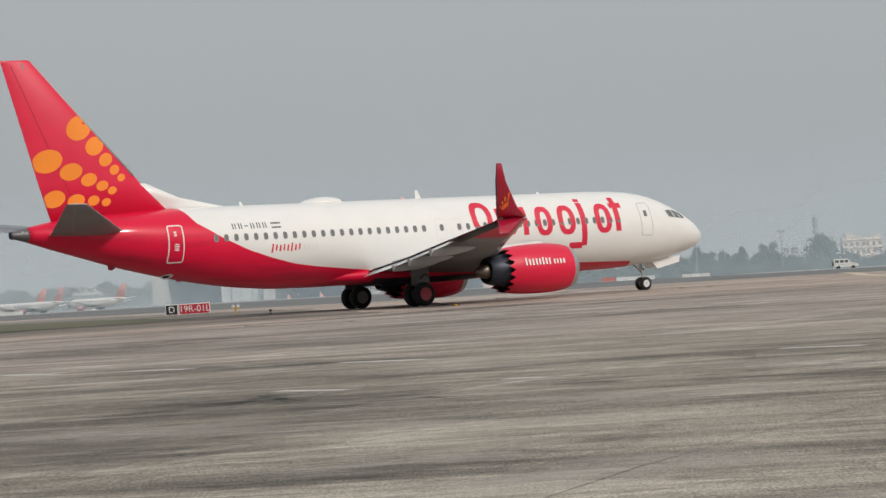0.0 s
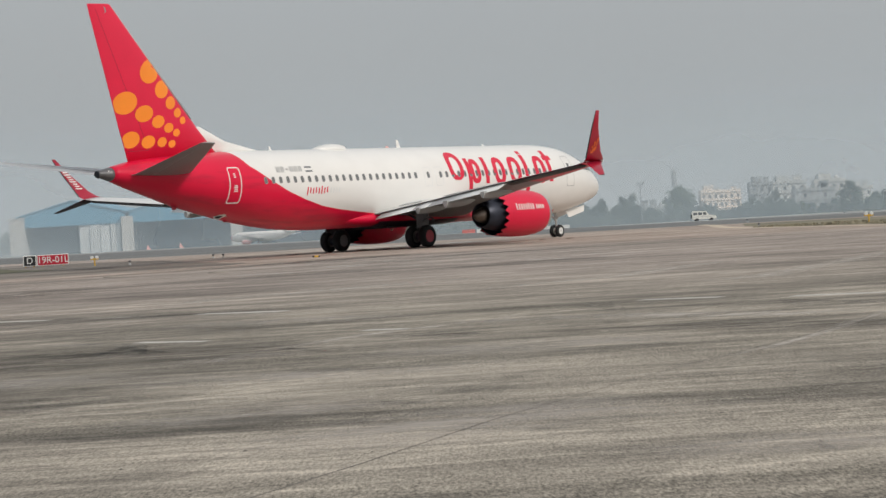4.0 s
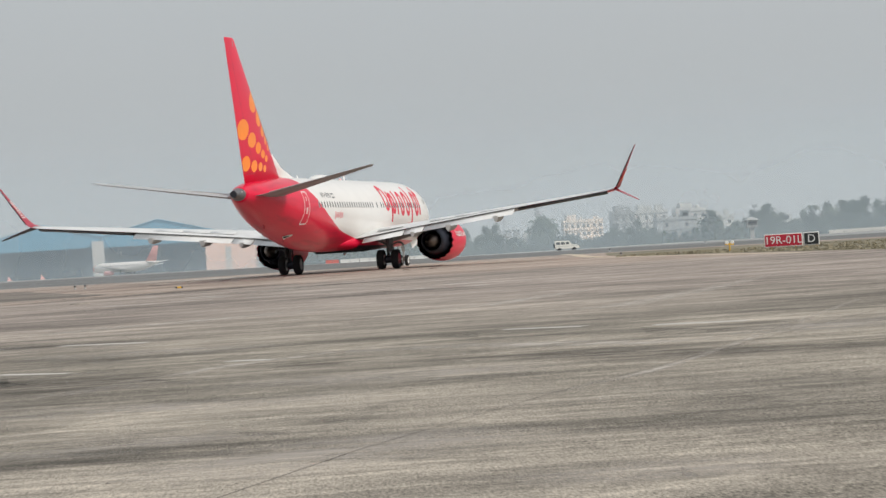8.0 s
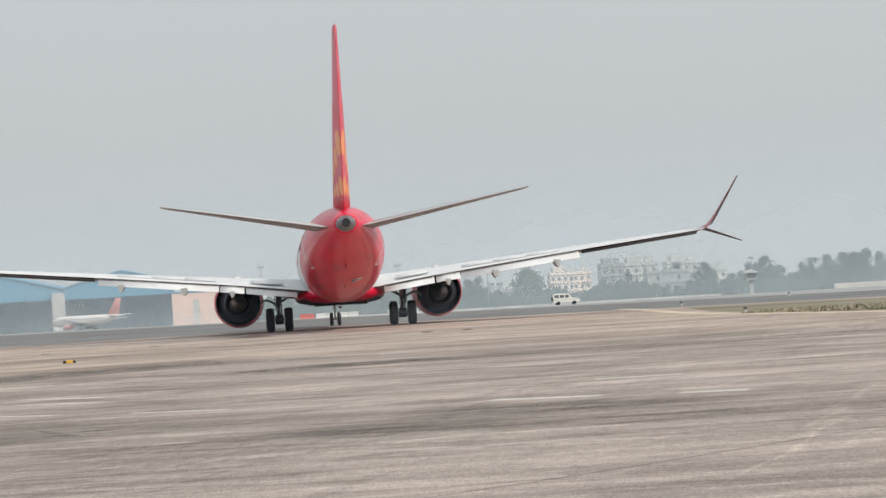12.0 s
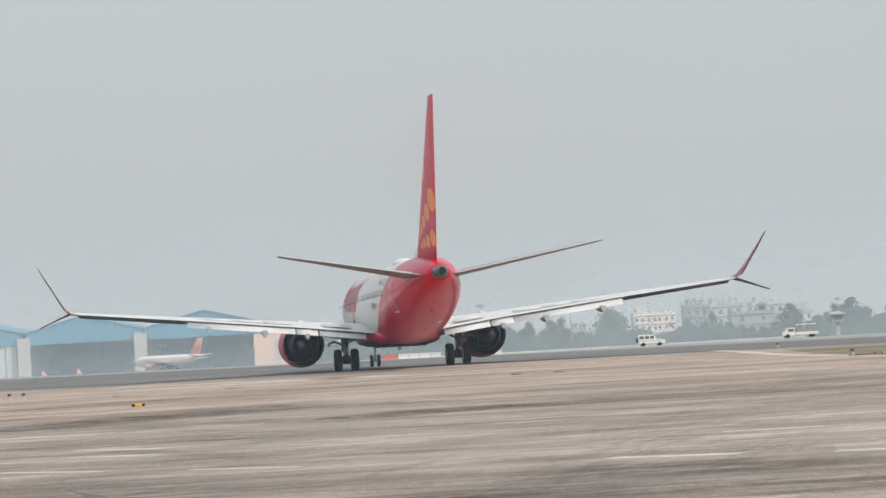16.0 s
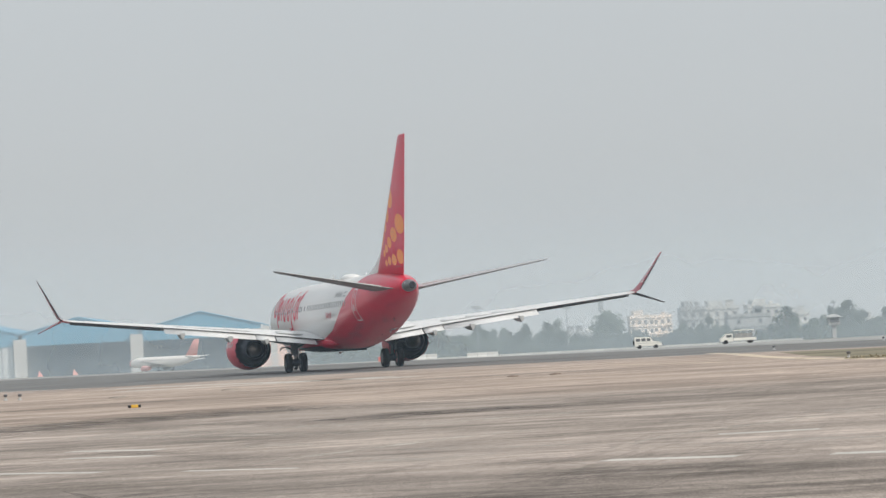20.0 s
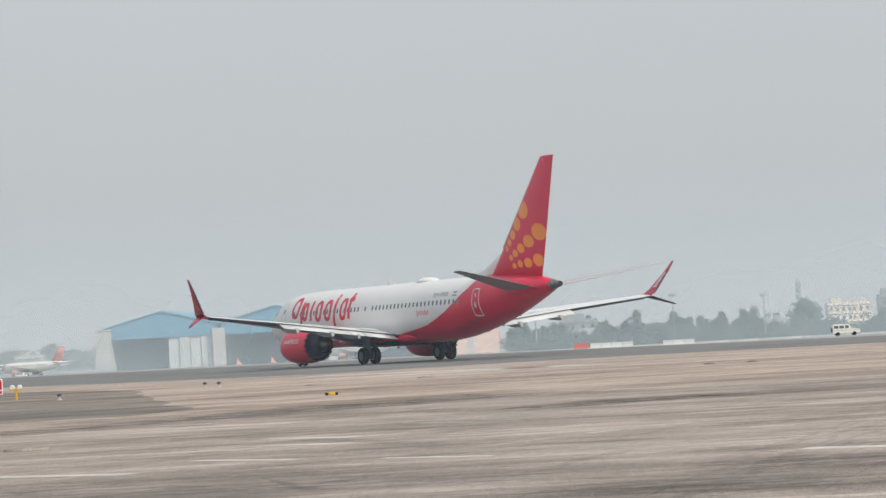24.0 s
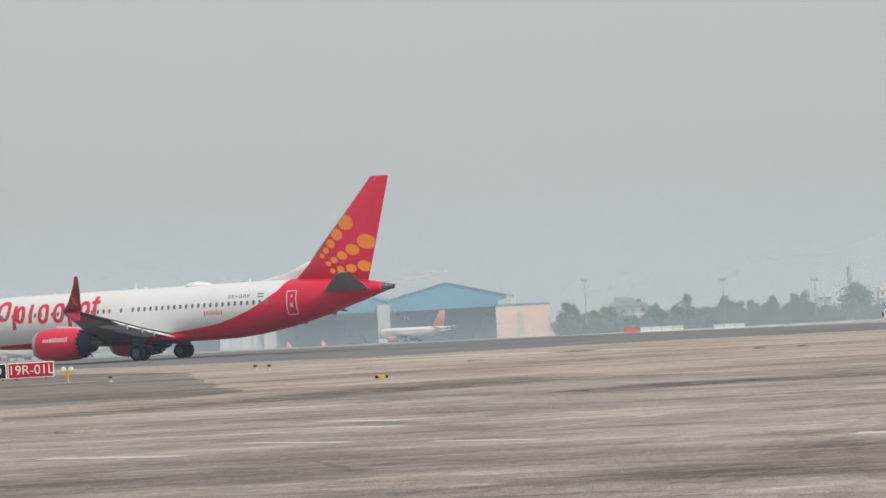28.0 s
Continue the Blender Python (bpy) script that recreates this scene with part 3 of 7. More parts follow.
def outline(cx, cz, w, h, n=28, power=4.0, lean=0.0):
    pts = []
    for i in range(n):
        a = 2 * math.pi * i / n
        c, s = math.cos(a), math.sin(a)
        dz = h / 2 * math.copysign(abs(s) ** (2 / power), s)
        pts.append((cx + w / 2 * math.copysign(abs(c) ** (2 / power), c) + lean * dz, cz + dz))
    return pts


def door_line(cx, cz, w, h, r=0.12, n=10):
    """A rounded upright rectangle with even steps along its sides."""
    pts = []
    for sx, sz, a0 in ((1, 1, 0), (-1, 1, 90), (-1, -1, 180), (1, -1, 270)):
        ox, oz = cx + sx * (w / 2 - r), cz + sz * (h / 2 - r)
        arc = [(ox + r * math.cos(radians(a0 + 22.5 * k)), oz + r * math.sin(radians(a0 + 22.5 * k))) for k in range(5)]
        if pts:
            p, q = pts[-1], arc[0]
            pts += [(p[0] + (q[0] - p[0]) * k / n, p[1] + (q[1] - p[1]) * k / n) for k in range(1, n)]
        pts += arc
    p, q = pts[-1], pts[0]
    return pts + [(p[0] + (q[0] - p[0]) * k / n, p[1] + (q[1] - p[1]) * k / n) for k in range(1, n)]


def slab(bm, cx, cz, w, h, side, lean=0.0, rows=6, off=0.006):
    """A filled upright bar on the fuselage's side."""
    prev = None
    for i in range(rows + 1):
        z = cz - h / 2 + h * i / rows
        d = lean * (z - cz)
        cur = [bm.verts.new(skin(cx - w / 2 + d, z, side, off)), bm.verts.new(skin(cx + w / 2 + d, z, side, off))]
        if prev:
            bm.faces.new((prev[0], prev[1], cur[1], cur[0]))
        prev = cur
    return bm


def build_airliner():
    plane = thing("airliner", "white and red twin-engine jet airliner taxiing on the pavement", "airplane")
    # fuselage
    bm = bmesh.new()
    xs = [0.29, 0.31, 0.35, 0.42, 0.5, 0.6, 0.75, 0.95, 1.25, 1.6, 2.0, 2.4, 2.8, 3.2, 3.6, 4.0, 4.5, 5.0, 5.6, 6.3, 7.2]
    xs += [7.2 + 0.9 * i for i in range(1, 20)] + [24.6 + 0.5 * i for i in range(0, 29)]
    loops = []
    for s in [q for q in xs if q <= 38.35] + [38.4, 38.66]:
        t, b, w = station(NOSE - s)
        c, h = (t + b) / 2, (t - b) / 2
        loops.append([(NOSE - s, w * math.sin(a), c + h * math.cos(a)) for a in (2 * math.pi * i / 56 for i in range(56))])
    rings(bm, loops)
    fus = part("fuselage", bm, "livery", plane, "white fuselage with red rear and belly", smooth=True)
    # tail cone with its exhaust
    bm = bmesh.new()
    loops = []
    for s in (38.67, 38.78, 38.9, 39.15, 39.36, 39.42):
        t, b, w = station(NOSE - s)
        c, h = (t + b) / 2, (t - b) / 2
        k = 0.9 if s > 39.4 else 1.0
        loops.append([(NOSE - s, w * k * math.sin(a), c + h * k * math.cos(a)) for a in (2 * math.pi * i / 28 for i in range(28))])
    rings(bm, loops, cap=(True, True))
    cone = part("tail_cone", bm, "apu", plane, "dark grey tail cone", smooth=True)
    bm = bmesh.new()
    spin(bm, [(-19.49, 0.16), (-19.40, 0.18)], origin=(0, 0, 4.3), seg=18, cap=(True, True))
    part("exhaust", bm, "black", cone)
    for side in (1, -1):
        bm = bmesh.new()
        spin(bm, [(-19.0, 0.03), (-19.05, 0.024), (-19.08, 0.008)], origin=(0, side * 0.3, 4.42), seg=12, cap=(True, True))
        part("tail_light", bm, "white", cone, "small white tail light")
    # belly fairing
    bm = bmesh.new()
    loops = []
    for i in range(25):
        u = i / 24
        x = 8.2 - 13.2 * u
        f = max(0.02, math.sin(math.pi * u) ** 0.45 if u < 0.5 else math.cos(math.pi * (u - 0.5)) ** 1.1) if 0 < u < 1 else 0.02
        w, z0 = 0.6 + 1.55 * f, 1.5 - 0.42 * f
        top = 1.75 + 0.35 * f
        lp = []
        for k in range(24):
            a = 2 * math.pi * k / 24
            cz = (top + z0) / 2
            lp.append((x, w * math.copysign(abs(math.sin(a)) ** 0.7, math.sin(a)), cz + (top - z0) / 2 * math.copysign(abs(math.cos(a)) ** 0.7, math.cos(a))))
        loops.append(lp)
    rings(bm, loops)
    # low keel faces blackened to stand for shade between the main gears
    for f in bm.faces:
        c = f.calc_center_median()
        f.material_index = 1 if c.z < 1.4 and -1.6 < c.x < 4.4 else 0
    part("belly_fairing", bm, ["livery", "belly"], plane, "red fairing under the wing root, keel shade painted dark", smooth=True)
    # solid black box added for the shade under the belly
    bm = bmesh.new()
    box(bm, -0.7, 1.1, -1.25, 1.25, 1.075, 1.3, 0.05)
    part("wheel_well", bm, "black", plane, "black box for the shade around the wheel wells")
    # cabin windows
    bm = bmesh.new()
    ov = [(0.12 * math.copysign(abs(math.cos(a)) ** 0.7, math.cos(a)), 0.175 * math.copysign(abs(math.sin(a)) ** 0.7, math.sin(a))) for a in (2 * math.pi * i / 16 for i in range(16))]
    rings(bm, [[(x, -0.03, z) for x, z in ov], [(x, 0.004, z) for x, z in ov], [(x * 0.8, 0.006, z * 0.85) for x, z in ov]])
    for f in bm.faces:
        f.material_index = 0 if f.calc_center_median().y > 0.0058 else 1
    pane = None
    for side in (1, -1):
        x = -10.12
        while x < 13.2:
            if not (1.7 < x < 3.5 and abs(((x - 1.7) % 0.93) - 0.46) > 0.3):
                p = skin(x, 3.71, side, 0.0)
                p2 = skin(x, 3.86, side, 0.0)
                tilt = math.atan2(abs(p.y) - abs(p2.y), 0.15)
                m = Matrix.Translation(p) @ Matrix.Rotation(0 if side > 0 else math.pi, 4, "Z") @ Matrix.Rotation(-tilt, 4, "X").inverted()
                if pane is None:
                    pane = part("cabin_window", bm, ["glass", "winframe"], fus)
                    pane.matrix_basis = m
                else:
                    again("cabin_window", pane, m, fus)
            x += 0.514
    # doors and exits, as drawn outlines
    for side in (1, -1):
        for nm, cx, cz, w, h, col in (("door", 14.85, 3.66, 0.78, 1.7, "grey"), ("aft_door", -12.12, 3.54, 0.78, 1.72, "white"),
                                      ("overwing_exit", 2.17, 3.62, 0.62, 1.0, "lightgrey"), ("overwing_exit", 3.1, 3.62, 0.62, 1.0, "lightgrey")):
            bm = bmesh.new()
            st = 0.055 if col == "white" else 0.03
            band(bm, door_line(cx, cz, w, h), door_line(cx, cz, w - 2 * st, h - 2 * st, 0.12 - st), side)
            d = part(nm, bm, col, fus, "white outlined door" if col == "white" else "")
            if nm == "aft_door":
                bm = bmesh.new()
                for k in range(3):
                    slab(bm, cx - 0.02, 3.92 + 0.08 * k, 0.14 - 0.03 * (k % 2), 0.045, side, 0, 2)
                part("door_notice", bm, "white", d, "small white bars of lettering")
                bm = bmesh.new()
                for k in range(4):
                    slab(bm, cx + 0.02, 3.26 + 0.085 * k, 0.24 - 0.05 * (k % 2), 0.05, side, 0, 2)
                part("door_notice", bm, "white", d, "small white bars of lettering")
            if nm == "door":
                bm = bmesh.new()
                slab(bm, cx, 3.95, 0.22, 0.3, side)
                part("door_pane", bm, "glass", d)
        # cargo doors on one flank
        if side < 0:
            for cx, cw in ((7.6, 1.25),):
                bm = bmesh.new()
                band(bm, door_line(cx, 2.42, cw, 0.9), door_line(cx, 2.42, cw - 0.04, 0.86, 0.1), side)
                part("cargo_door", bm, "maroon" if cx < 0 else "lightgrey", fus, "thin cargo door outline")
        # flight deck panes
        for k, quad in enumerate((((16.42, 4.06), (16.86, 4.08), (17.0, 3.68), (16.56, 3.74)), ((16.95, 4.08), (17.33, 4.0), (17.5, 3.64), (17.09, 3.67)),
                                  ((17.42, 3.98), (17.68, 3.93), (17.96, 3.62), (17.6, 3.62)))):
            bm = bmesh.new()
            vs = [bm.verts.new(skin(x, z, side, 0.012)) for x, z in quad]
            bm.faces.new(vs)
            bmesh.ops.subdivide_edges(bm, edges=bm.edges[:], cuts=3, use_grid_fill=True)
            for v in bm.verts:
                v.co = skin(v.co.x, v.co.z, side, 0.014)
            part("cockpit_window", bm, "cockpit_glass", fus, "dark cockpit pane")
        # company name as plain red shapes: rings and bars of the letters' size
        lean = 0.0
        big = [("ring", 4.68, 4.12, 1.22, 1.5, 0.31), ("bar", 5.72, 3.62, 0.31, 1.8, 0), ("ring", 6.25, 3.82, 0.86, 1.3, 0.31), ("bar", 7.2, 3.85, 0.31, 1.4, 0),
               ("ring", 8.35, 3.8, 1.0, 1.46, 0.31), ("ring", 9.75, 3.8, 1.05, 1.48, 0.31), ("bar", 10.78, 3.66, 0.33, 2.35, 0), ("bar", 10.25, 2.5, 0.8, 0.3, 0),
               ("ring", 12.05, 3.8, 1.0, 1.5, 0.31), ("bar", 12.95, 3.98, 0.33, 1.72, 0), ("bar", 13.0, 4.42, 0.74, 0.26, 0)]
        for kd, cx, cz, w, h, st in big:
            bm = bmesh.new()
            if side > 0:
                cx = 17.55 - cx
            if kd == "ring":
                band(bm, outline(cx, cz, w, h, 36, 2.6), outline(cx, cz, w - 2 * st, h - 1.7 * st, 36, 2.6), side, 0.009)
            else:
                slab(bm, cx, cz, w, h, side, lean, 8, 0.009)
            part("name_shape", bm, "markred", fus, "red painted name shape")
        # registration, flag and web address as bars
        bm = bmesh.new()
        for i in range(6):
            cx = -9.1 + 0.32 * i if side < 0 else -7.0 - 0.32 * i
            for dx in ((0,) if i == 2 else (-0.065, 0.065)):
                slab(bm, cx + dx, 4.22, 0.18 if i == 2 else 0.06, 0.06 if i == 2 else 0.27, side, 0, 3)
        part("registration_bars", bm, "markgrey", fus)
        bm = bmesh.new()
        slab(bm, -6.9 if side < 0 else -9.6, 4.3, 0.5, 0.08, side, 0, 2)
        slab(bm, -6.9 if side < 0 else -9.6, 4.1, 0.5, 0.08, side, 0, 2)
        part("flag_bars", bm, "markgrey", fus)
        bm = bmesh.new()
        for i in range(8):
            slab(bm, -7.25 + 0.205 * i if side < 0 else -5.0 - 0.205 * i, 3.12 + 0.03 * (i % 2), 0.085, 0.4 if i in (0, 5) else 0.28, side, 0.2, 3)
        part("web_address_bars", bm, "markred", fus)
        bm = bmesh.new()
        for i in range(4):
            slab(bm, -5.55 + 0.21 * i if side < 0 else -6.75 - 0.21 * i, 3.12, 0.09, 0.24, side, 0.2, 3)
        part("web_address_bars", bm, "lightgrey", fus)
    # antennas and dome on the roof
    bm = bmesh.new()
    loops = []
    for i in range(13):
        u = i / 12
        f = max(0.03, math.sin(math.pi * u ** 0.8) ** 0.6)
        loops.append([(-2.25 - 2.4 * u, 0.62 * f * math.cos(a), 5.19 + 0.3 * f * max(0, math.sin(a)) - (0.1 if math.sin(a) < 0 else 0)) for a in (2 * math.pi * k / 20 for k in range(20))])
    rings(bm, loops)
    part("antenna_dome", bm, "white", plane, "white antenna dome on the roof", smooth=True)
    for x, h, c in ((2.15, 0.42, 0.34), (-7.74, 0.2, 0.2), (9.4, 0.1, 0.25)):
        bm = bmesh.new()
        foil(bm, [((x + c / 2, 0, 5.2), (x - c / 2, 0, 5.2), 0.05, (0, 1, 0)), ((x - c * 0.1, 0, 5.22 + h), (x - c * 0.6, 0, 5.22 + h), 0.03, (0, 1, 0))], 5)
        part("blade_antenna", bm, "white", plane)
    for z, nm in ((5.24, "top"), (1.02, "belly")):
        bm = bmesh.new()
        spin(bm, [(z - 0.02, 0.09), (z + 0.05, 0.08), (z + 0.09, 0.03)] if z > 3 else [(z - 0.09, 0.03), (z - 0.05, 0.08), (z + 0.02, 0.09)], axis="z", origin=(1.2, 0, 0), seg=14, cap=(True, True))
        part("beacon", bm, "jetred", plane, "small red beacon lamp")
    for x, z in ((-14.6, 2.56), (-11.2, 1.86)):
        bm = bmesh.new()
        foil(bm, [((x + 0.25, 0, z + 0.15), (x - 0.25, 0, z + 0.25), 0.1, (0, 1, 0)), ((x + 0.0, 0, z - 0.04), (x - 0.2, 0, z - 0.02), 0.05, (0, 1, 0))], 5)
        part("drain_mast", bm, "maroon", plane)
    bm = bmesh.new()
    band(bm, outline(-12.1, 2.1, 0.5, 0.24, 16, 2), outline(-12.1, 2.1, 0.3, 0.12, 16, 2), -1, 0.02)
    part("outflow_valve", bm, "white", plane)
    bm = bmesh.new()
    slab(bm, -12.1, 2.1, 0.26, 0.12, -1, 0, 2, 0.014)
    part("outflow_opening", bm, "black", plane)
    # fin, rudder line, dorsal fillet and dots
    bm = bmesh.new()
    fin_secs = [((-11.2, 0, 4.7), (-17.45, 0, 4.7), 0.74, (0, 1, 0)), ((-12.98, 0, 6.5), (-17.98, 0, 6.5), 0.62, (0, 1, 0)), ((-18.0, 0, 12.02), (-19.47, 0, 12.0), 0.19, (0, 1, 0)),
                ((-18.15, 0, 12.1), (-19.46, 0, 12.07), 0.1, (0, 1, 0))]
    foil(bm, fin_secs, 16)
    fin = part("fin", bm, "red", plane, "tall red fin with orange dots", smooth=True)

    bm = bmesh.new()
    foil(bm, [((-13.24, 0, 6.8), (-13.6, 0, 6.8), 0.36, (0, 1, 0)), ((-17.97, 0, 12.0), (-18.12, 0, 12.0), 0.12, (0, 1, 0))], 8)
    part("leading_edge", bm, "grey", fin, "grey metal leading edge strip", smooth=True)

    def fin_y(x, z):
        """Half thickness of the fin at x, z."""
        u = (z - 4.7) / 7.32
        le = np.interp(z, [4.7, 6.5, 12.02], [-11.2, -12.98, -18.0])
        te = np.interp(z, [4.7, 6.5, 12.02], [-17.45, -17.98, -19.47])
        th = np.interp(z, [4.7, 6.5, 12.02], [0.74, 0.62, 0.19])
        q = min(0.995, max(0.002, (le - x) / (le - te)))
        return th * 5 * (0.2969 * math.sqrt(q) - 0.126 * q - 0.3516 * q * q + 0.2843 * q ** 3 - 0.1026 * q ** 4), le, te

    dots = [(-15.94, 9.01, 1.24, 1.14), (-15.23, 8.18, 0.92, 0.86), (-14.73, 7.55, 0.68, 0.62), (-14.33, 7.08, 0.5, 0.46), (-14.02, 6.72, 0.4, 0.36), (-17.54, 7.54, 1.4, 1.06),
            (-16.45, 7.04, 1.06, 0.78), (-15.62, 6.66, 0.76, 0.6), (-14.99, 6.37, 0.58, 0.46), (-14.52, 6.14, 0.44, 0.36), (-17.29, 5.84, 1.02, 0.78), (-16.27, 5.73, 0.8, 0.6),
            (-15.45, 5.71, 0.56, 0.46), (-14.85, 5.62, 0.44, 0.36)]
    for side in (1, -1):
        for cx, cz, w, h in dots:
            bm = bmesh.new()
            prev = None
            for k in (1.0, 0.66, 0.33):
                lp = []
                for i in range(28):
                    a = 2 * math.pi * i / 28
                    z = cz + h / 2 * k * math.sin(a)
                    x = cx + w / 2 * k * math.cos(a) + 0.25 * h / 2 * k * math.sin(a)
                    y, le, te = fin_y(x, z)
                    x = min(le - 0.06, max(te + 0.04, x))
                    y = fin_y(x, z)[0]
                    lp.append(bm.verts.new((x, side * (y + 0.007), z)))
                if prev:
                    for i in range(28):
                        bm.faces.new((prev[i], prev[(i + 1) % 28], lp[(i + 1) % 28], lp[i]))
                prev = lp
            bm.faces.new(prev)
            part("dot", bm, "orange", fin, "orange painted dot")
    # rudder hinge line and its cross seams
    for side in (1, -1):
        bm = bmesh.new()
        for (xa, za), (xb, zb) in (((-16.25, 5.35), (-19.02, 11.85)), ((-16.25, 5.35), (-17.5, 5.3)), ((-17.15, 7.5), (-18.2, 7.48))):
            pr = None
            for i in range(9):
                u = i / 8
                x, z = xa + (xb - xa) * u, za + (zb - za) * u
                d = Vector((zb - za, xa - xb)).normalized() * 0.014
                cur = [bm.verts.new((x + k * d.x, side * (fin_y(x + k * d.x, z + k * d.y)[0] + 0.0045), z + k * d.y)) for k in (1, -1)]
                if pr:
                    bm.faces.new((pr[0], pr[1], cur[1], cur[0]))
                pr = cur
        part("rudder_seam", bm, "maroon", fin, "thin dark rudder seam")
    bm = bmesh.new()
    foil(bm, [((-7.9, 0, 5.1), (-12.6, 0, 5.1), 0.5, (0, 1, 0)), ((-9.2, 0, 5.34), (-12.6, 0, 5.34), 0.36, (0, 1, 0)), ((-11.0, 0, 5.72), (-12.9, 0, 5.72), 0.34, (0, 1, 0)),
              ((-12.7, 0, 6.42), (-13.4, 0, 6.42), 0.3, (0, 1, 0))], 10)
    part("dorsal_fin", bm, "white", plane, "white fillet before the fin", smooth=True)
    for side in (1, -1):
        bm = bmesh.new()
        vs = [bm.verts.new((x, side * (fin_y(x, z)[0] + 0.008), z)) for x, z in ((-18.55, 11.98), (-18.42, 11.9), (-18.4, 11.72), (-18.52, 11.62), (-18.47, 11.75), (-18.5, 11.88))]
        bm.faces.new(vs)
        part("fin_notch", bm, "winframe", fin, "dark notch mark at the fin tip")
    # tailplanes
    for side in (1, -1):
        bm = bmesh.new()
        foil(bm, [((-13.9, side * 0.3, 4.16), (-17.9, side * 0.3, 4.16), 0.3, (0, 0, 1)), ((-14.4, side * 1.0, 4.24), (-17.98, side * 1.0, 4.24), 0.28, (0, 0, 1)),
                  ((-18.95, side * 7.0, 5.26), (-19.95, side * 7.0, 5.26), 0.1, (0, 0, 1)), ((-19.4, side * 7.17, 5.29), (-19.97, side * 7.17, 5.29), 0.05, (0, 0, 1))], 12)
        bmesh.ops.recalc_face_normals(bm, faces=bm.faces)
        # faces pointing down take the grey with painted shade
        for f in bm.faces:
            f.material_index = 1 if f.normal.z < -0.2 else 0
        tp = part("tailplane", bm, ["slate", "undertail"], plane, "grey tailplane, its underside shade painted in", smooth=True)
        bm = bmesh.new()
        foil(bm, [((-16.95, side * 1.1, 4.27), (-17.0, side * 1.1, 4.27), 0.26, (0, 0, 1)), ((-19.5, side * 6.9, 5.245), (-19.53, side * 6.9, 5.245), 0.085, (0, 0, 1))], 4)
        part("elevator_seam", bm, "grey", tp, "thin elevator hinge seam")
    # wings with what hangs on them
    for side in (1, -1):
        def W(x, y, z):
            return (x, side * y, z)
        bm = bmesh.new()
        up = (0, 0, 1)
        foil(bm, [(W(6.5, 1.0, 1.86), W(-1.9, 1.0, 1.78), 1.05, up), (W(5.9, 1.9, 1.96), W(-1.9, 1.9, 1.88), 0.98, up), (W(3.2, 4.9, 2.36), W(-1.95, 4.9, 2.28), 0.62, up),
                  (W(0.4, 10.0, 2.92), W(-3.1, 10.0, 2.86), 0.38, up), (W(-0.466, 11.6, 3.08), W(-3.48, 11.6, 3.03), 0.33, up), (W(-2.9, 16.1, 3.54), W(-4.55, 16.1, 3.5), 0.19, up), (W(-3.2, 16.65, 3.63), W(-4.72, 16.65, 3.6), 0.16, up)], 14)
        bm.normal_update()
        bmesh.ops.recalc_face_normals(bm, faces=bm.faces)
        # inner faces pointing down get this grey with its painted shade
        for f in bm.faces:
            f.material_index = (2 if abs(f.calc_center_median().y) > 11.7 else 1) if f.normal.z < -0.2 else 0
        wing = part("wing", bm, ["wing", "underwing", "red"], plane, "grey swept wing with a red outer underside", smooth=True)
        for y0, y1 in ((2.0, 4.32), (4.4, 5.5), (5.55, 10.9)):
            def te(y):
                return np.interp(y, [1.9, 4.9, 10.0, 16.65], [-1.9, -1.95, -3.1, -4.72]), np.interp(y, [1.9, 4.9, 10.0, 16.65], [1.88, 2.28, 2.86, 3.6])
            bm = bmesh.new()
            se = []
            for y in (y0, y1):
                x, z = te(y)
                se.append((W(x + 0.2, y, z - 0.055), W(x - 0.58, y, z - 0.36), 0.1, up))
            foil(bm, se, 8)
            part("flap", bm, "lightgrey", wing, "light grey flap", smooth=True)
            for dx, dz, nm in ((-0.06, 0.004, "flap_gap"),):
                bm = bmesh.new()
                se = []
                for y in (y0, y1):
                    x, z = te(y)
                    se.append((W(x + dx + 0.04, y, z + dz - 0.02), W(x + dx - 0.03, y, z + dz - 0.035), 0.03, up))
                foil(bm, se, 5)
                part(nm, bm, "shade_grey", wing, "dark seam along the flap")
        # spoiler panels lie proud of the upper skin, with a dark seam behind them
        for y0, y1 in ((2.6, 4.1), (5.7, 7.1), (7.15, 8.6), (8.65, 10.1)):
            bm = bmesh.new()
            se = []
            for y in (y0, y1):
                x, z = te(y)
                k = float(np.interp(y, [2, 5, 10], [0.36, 0.24, 0.16]))
                se.append((W(x + 1.5, y, z + k), W(x + 0.72, y, z + k * 0.62), 0.05, up))
            foil(bm, se, 5)
            part("spoiler", bm, "lightgrey", wing, "light grey spoiler panel", smooth=True)
            bm = bmesh.new()
            se = []
            for y in (y0, y1):
                x, z = te(y)
                k = float(np.interp(y, [2, 5, 10], [0.36, 0.24, 0.16]))
                se.append((W(x + 0.72, y, z + k * 0.60), W(x + 0.66, y, z + k * 0.56), 0.05, up))
            foil(bm, se, 4)
            part("spoiler_seam", bm, "grey", wing, "thin dark spoiler seam")
        for y0, y1 in ((2.3, 4.2), (5.5, 8.0), (8.05, 10.6), (10.65, 13.2), (13.25, 15.9)):
            bm = bmesh.new()
            se = []
            for y in (y0, y1):
                x = np.interp(y, [1.9, 4.9, 10.0, 16.1], [5.9, 3.2, 0.4, -2.9])
                z = np.interp(y, [1.9, 4.9, 10.0, 16.1], [1.96, 2.36, 2.92, 3.54])
                th = np.interp(y, [1.9, 4.9, 10.0, 16.1], [0.98, 0.62, 0.38, 0.19])
                se.append((W(x + 0.05, y, z), W(x - 0.62, y, z - 0.005), th * 0.78, up))
            foil(bm, se, 8)
            part("slat", bm, "metal", wing, "bright leading edge slat", smooth=True)
